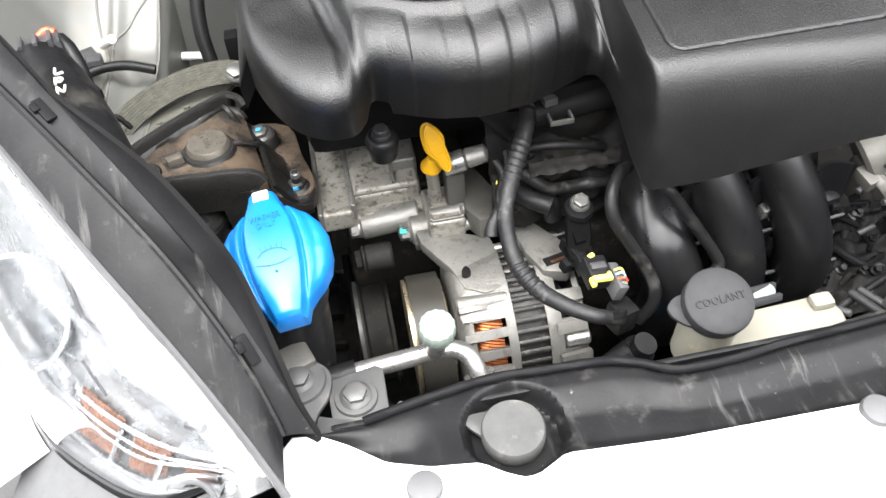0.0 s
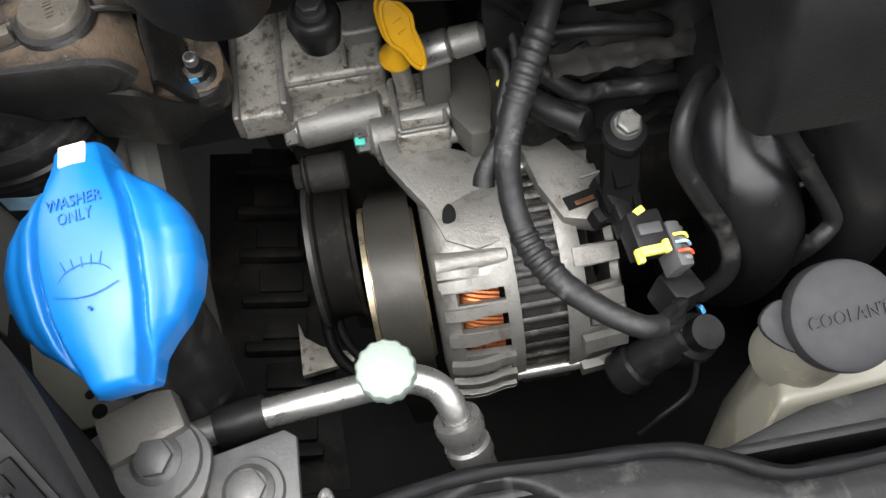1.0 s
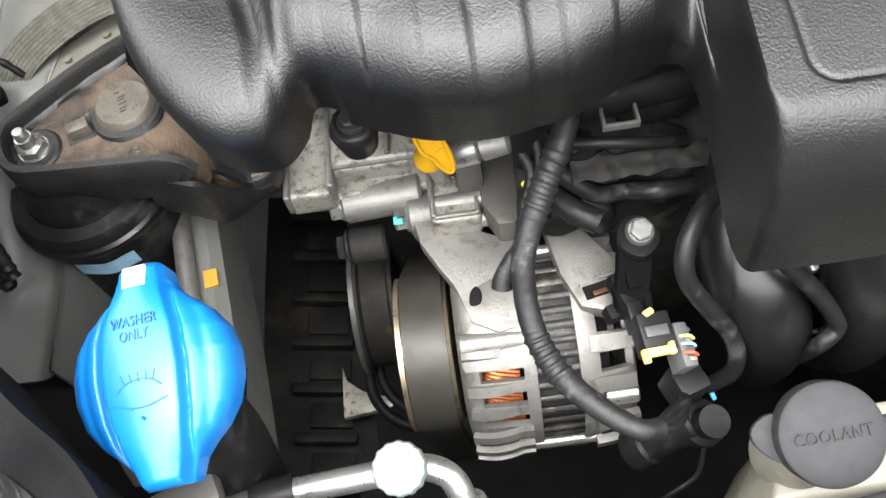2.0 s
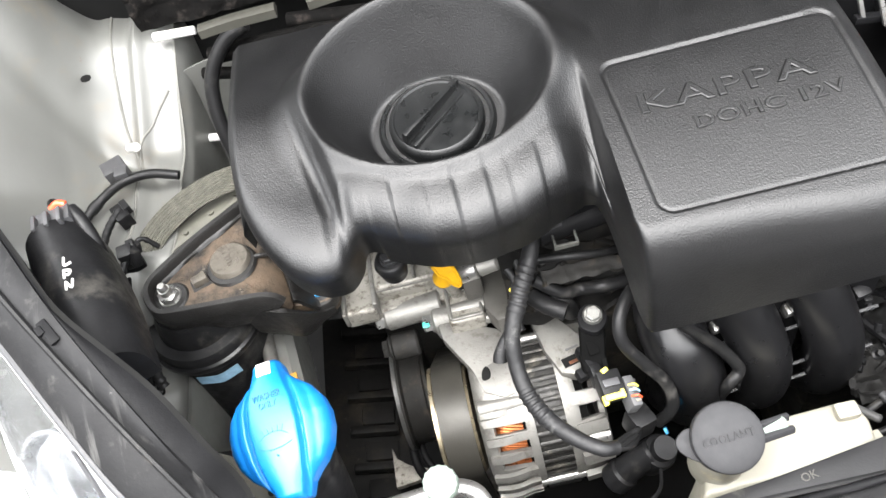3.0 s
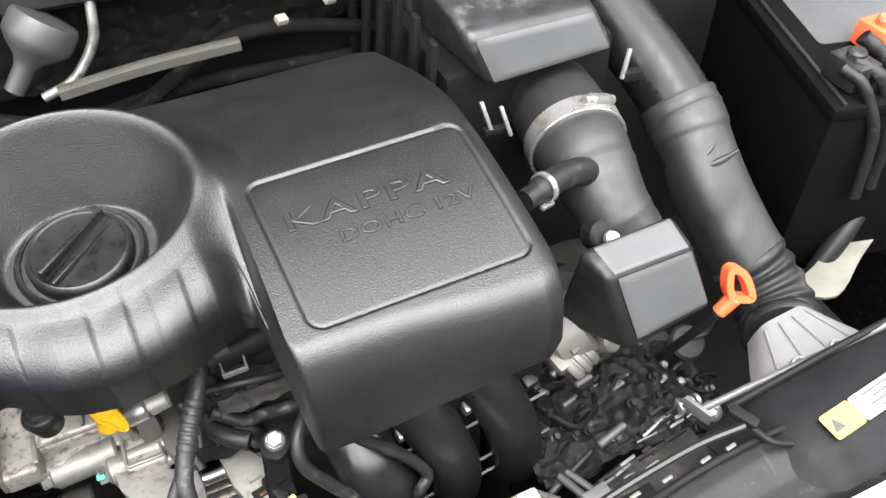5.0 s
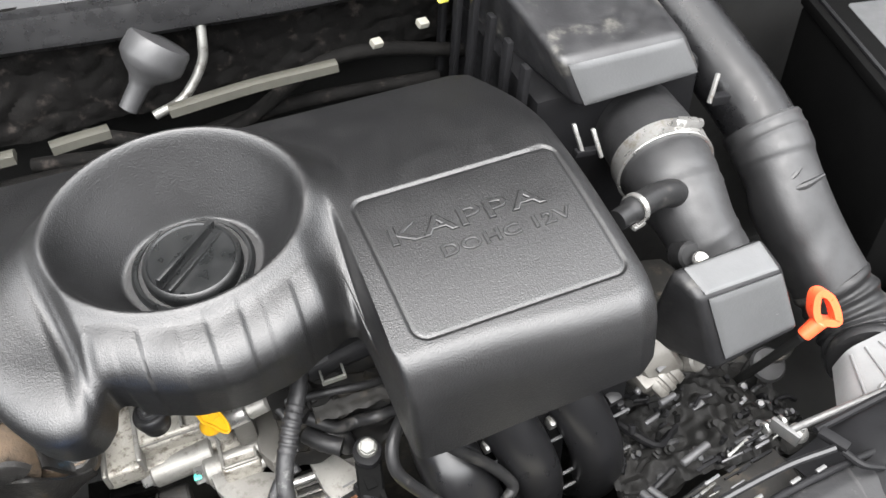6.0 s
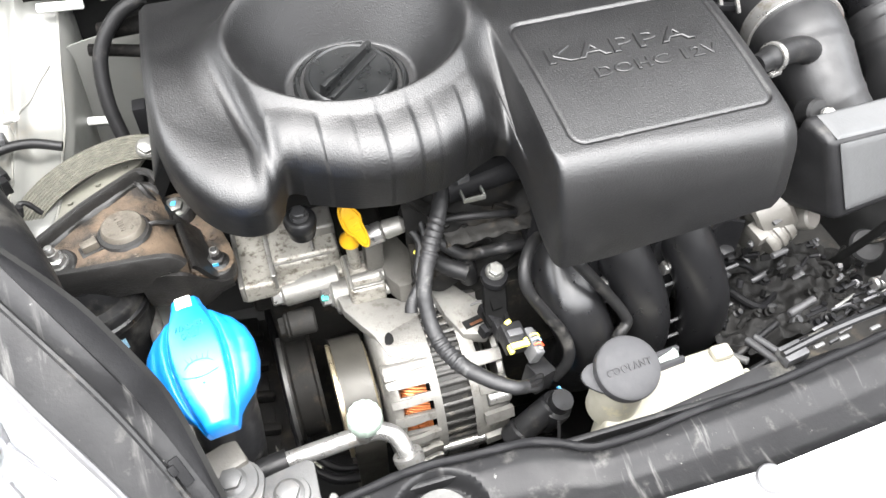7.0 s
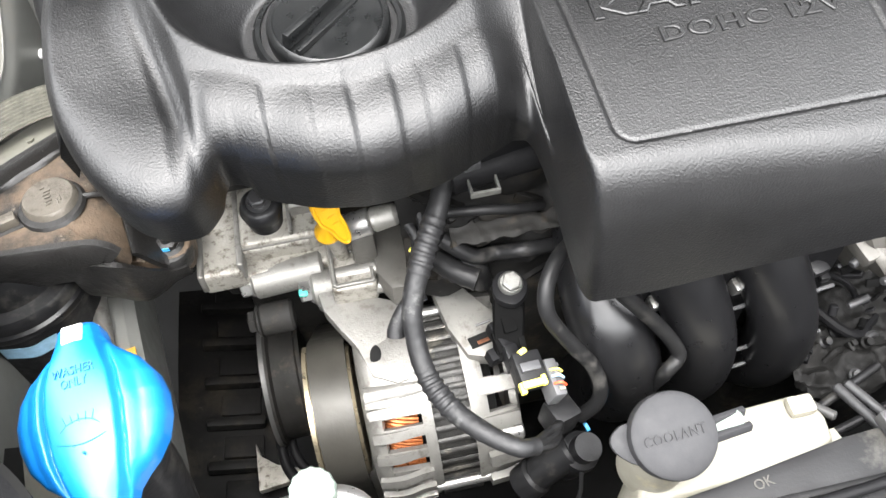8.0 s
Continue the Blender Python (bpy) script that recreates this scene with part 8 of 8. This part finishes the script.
for c, sz, rot in (((-0.1985, 0.5900, 0.764), (0.012, 0.020, 0.014), (0, 0, 30)), ((-0.1890, 0.5440, 0.764), (0.013, 0.012, 0.022), (10, 0, 10)), ((-0.1830, 0.5400, 0.766), (0.008, 0.010, 0.016), (0, 20, 40))):
    bm = bmesh.new()
    box(bm, c, sz, 0.002, rot)
    box(bm, (c[0] + 0.004, c[1] + 0.006, c[2] + 0.004), (sz[0] * 0.5, sz[1] * 0.6, sz[2] * 0.6), 0.001, rot)
    part("plug", bm, M_BLACK, t)
for pts, rr in (([(-0.189, 0.545, 0.768), (-0.196, 0.530, 0.760), (-0.200, 0.510, 0.750), (-0.196, 0.490, 0.735)], 0.0030), ([(-0.184, 0.546, 0.770), (-0.175, 0.552, 0.772), (-0.166, 0.550, 0.760)], 0.0022), ([(-0.199, 0.592, 0.770), (-0.208, 0.575, 0.768), (-0.212, 0.555, 0.764), (-0.206, 0.535, 0.756)], 0.0034)):
    bm = bmesh.new()
    tube(bm, pts, rr, 10, 8, fn=lambda s, q, a: 1 + 0.10 * math.sin(s * 900))
    part("lead", bm, M_RUBBER, t)


def stud(p0, p1, r):
    bm = bmesh.new()
    cyl(bm, p0, p1, r, r * 0.96, 16, 0.0008)
    s = solo("weld_stud", bm, M_WHITEMARK, "white coated weld stud on the inner wing", "stud", group="weld studs")
    return s
stud((-0.150, 0.735, 0.826), (-0.112, 0.733, 0.824), 0.0042)
stud((-0.146, 0.710, 0.720), (-0.116, 0.706, 0.718), 0.0040)
stud((-0.150, 0.775, 0.822), (-0.122, 0.773, 0.820), 0.0034)
stud((-0.196, 0.667, 0.768), (-0.182, 0.650, 0.782), 0.0042)
bm = bmesh.new()
lathe(bm, [(0, 0), (0.0048, 0), (0.0048, 0.0008), (0, 0.0008)], (-0.2116, 0.7055, 0.823), (0.1, 0, 1), 8)
tagged(part("drain_hole", bm, M_VOID, apron), "small dark hole")

# ---- behind the engine: pale panel lip, dark hoses, brake cylinder dome ----
t = thing("bulkhead_lip", (0.1, 0.68, 0.84), "pale panel lip behind the engine, its shade painted as dark olive", "panel lip", kind="structure")
# the lips' shade is in their dark colour
for pts in ([(0.092, 0.682, 0.866), (0.16, 0.682, 0.870), (0.232, 0.684, 0.868)], [(0.002, 0.664, 0.872), (0.024, 0.668, 0.871), (0.045, 0.672, 0.869)], [(-0.085, 0.660, 0.874), (-0.055, 0.660, 0.876), (-0.022, 0.660, 0.876)]):
    bm = bmesh.new()
    sweep(bm, pts, [(-0.007, -0.006), (-0.0065, -0.0016), (-0.003, 0.0014), (0.003, 0.0022), (0.0065, 0.0010), (0.007, -0.006)], n=6)
    part("lip", bm, M_LIP, t)
t = thing("brake_cylinder", (0.085, 0.70, 0.80), "grey metal vacuum dome with a bent pipe", "vacuum dome")
bm = bmesh.new()
lathe(bm, [(0, 0.0), (0.0075, 0.0), (0.0080, 0.020), (0.0110, 0.027), (0.0205, 0.036), (0.0250, 0.042), (0.0255, 0.046), (0.0250, 0.058), (0.0235, 0.061), (0.012, 0.063), (0, 0.064)], (0.062, 0.694, 0.866), (0.72, 0.25, 0.78), 36)
part("dome", bm, M_DOME, t)
bm = bmesh.new()
tube(bm, [(0.080, 0.688, 0.858), (0.105, 0.690, 0.866), (0.126, 0.698, 0.886), (0.133, 0.704, 0.905), (0.138, 0.72, 0.935), (0.14, 0.74, 0.96)], 0.0040, 12, 8)
part("pipe", bm, M_NUT, t)
random.seed(31)
t = thing("bulkhead_hoses", (0.2, 0.73, 0.80), "dark hoses and leads along the bulkhead", "hoses")
for k in range(4):
    bm = bmesh.new()
    z = 0.79 + 0.016 * k
    x0 = random.uniform(-0.12, 0.02)
    tube(bm, [(x0, 0.715, z), (x0 + 0.1, 0.705 + random.uniform(-0.015, 0.015), z + random.uniform(-0.02, 0.02)), (x0 + 0.22, 0.71, z + random.uniform(-0.02, 0.02)), (x0 + 0.36, 0.72, z - 0.02)], random.uniform(0.005, 0.009), 10, 8)
    part("hose", bm, M_PADDARK, t)
bm = bmesh.new()
def crumple(u, v):
    x, z = -0.16 + 0.52 * u, 0.83 + 0.115 * v
    y = 0.745 + 0.006 * noise.noise(V(x * 13, z * 22, 2)) + 0.004 * noise.noise(V(x * 95, z * 110, 5))
    return V(x, y - 0.005 * abs(noise.noise(V(x * 38, z * 44, 9))), z)
sheet(bm, crumple, 130, 34, 0.004)
part("insulation", bm, M_PADDARK, t, "crumpled dark heat insulation")
for c, m_ in (((0.335, 0.700, 0.893), M_YELLOWPAINT), ((0.348, 0.702, 0.894), M_CREAM), ((0.312, 0.690, 0.880), M_CREAM), ((0.270, 0.690, 0.872), M_CREAM)):
    bm = bmesh.new()
    box(bm, c, (0.010, 0.008, 0.006), 0.0015, (20, 10, 15))
    part("lead_tag", bm, m_, t)
# dark cable arc at the bulkhead corner
bm = bmesh.new()
tube(bm, [(-0.108, 0.655, 0.730), (-0.112, 0.672, 0.765), (-0.106, 0.690, 0.800), (-0.085, 0.700, 0.826), (-0.06, 0.70, 0.84)], 0.0065, 12, 8)
solo("corner_cable", bm, M_RUBBER, "black cable curving down at the bulkhead corner", "cable")
bm = bmesh.new()
sheet(bm, lambda u, v: V(-0.145 + 0.085 * u, 0.725 + 0.012 * math.sin(3 * u), 0.66 + 0.13 * v), 10, 10, 0.002)
solo("bulkhead_corner", bm, M_APRON, "pale silver bulkhead corner panel", "panel", kind="structure")
bm = bmesh.new()
box(bm, (-0.086, 0.655, 0.745), (0.012, 0.016, 0.045), 0.002)
box(bm, (-0.075, 0.652, 0.735), (0.018, 0.012, 0.020), 0.002)
solo("relay_bracket", bm, M_MATT, "small black relay bracket behind the mount", "bracket")
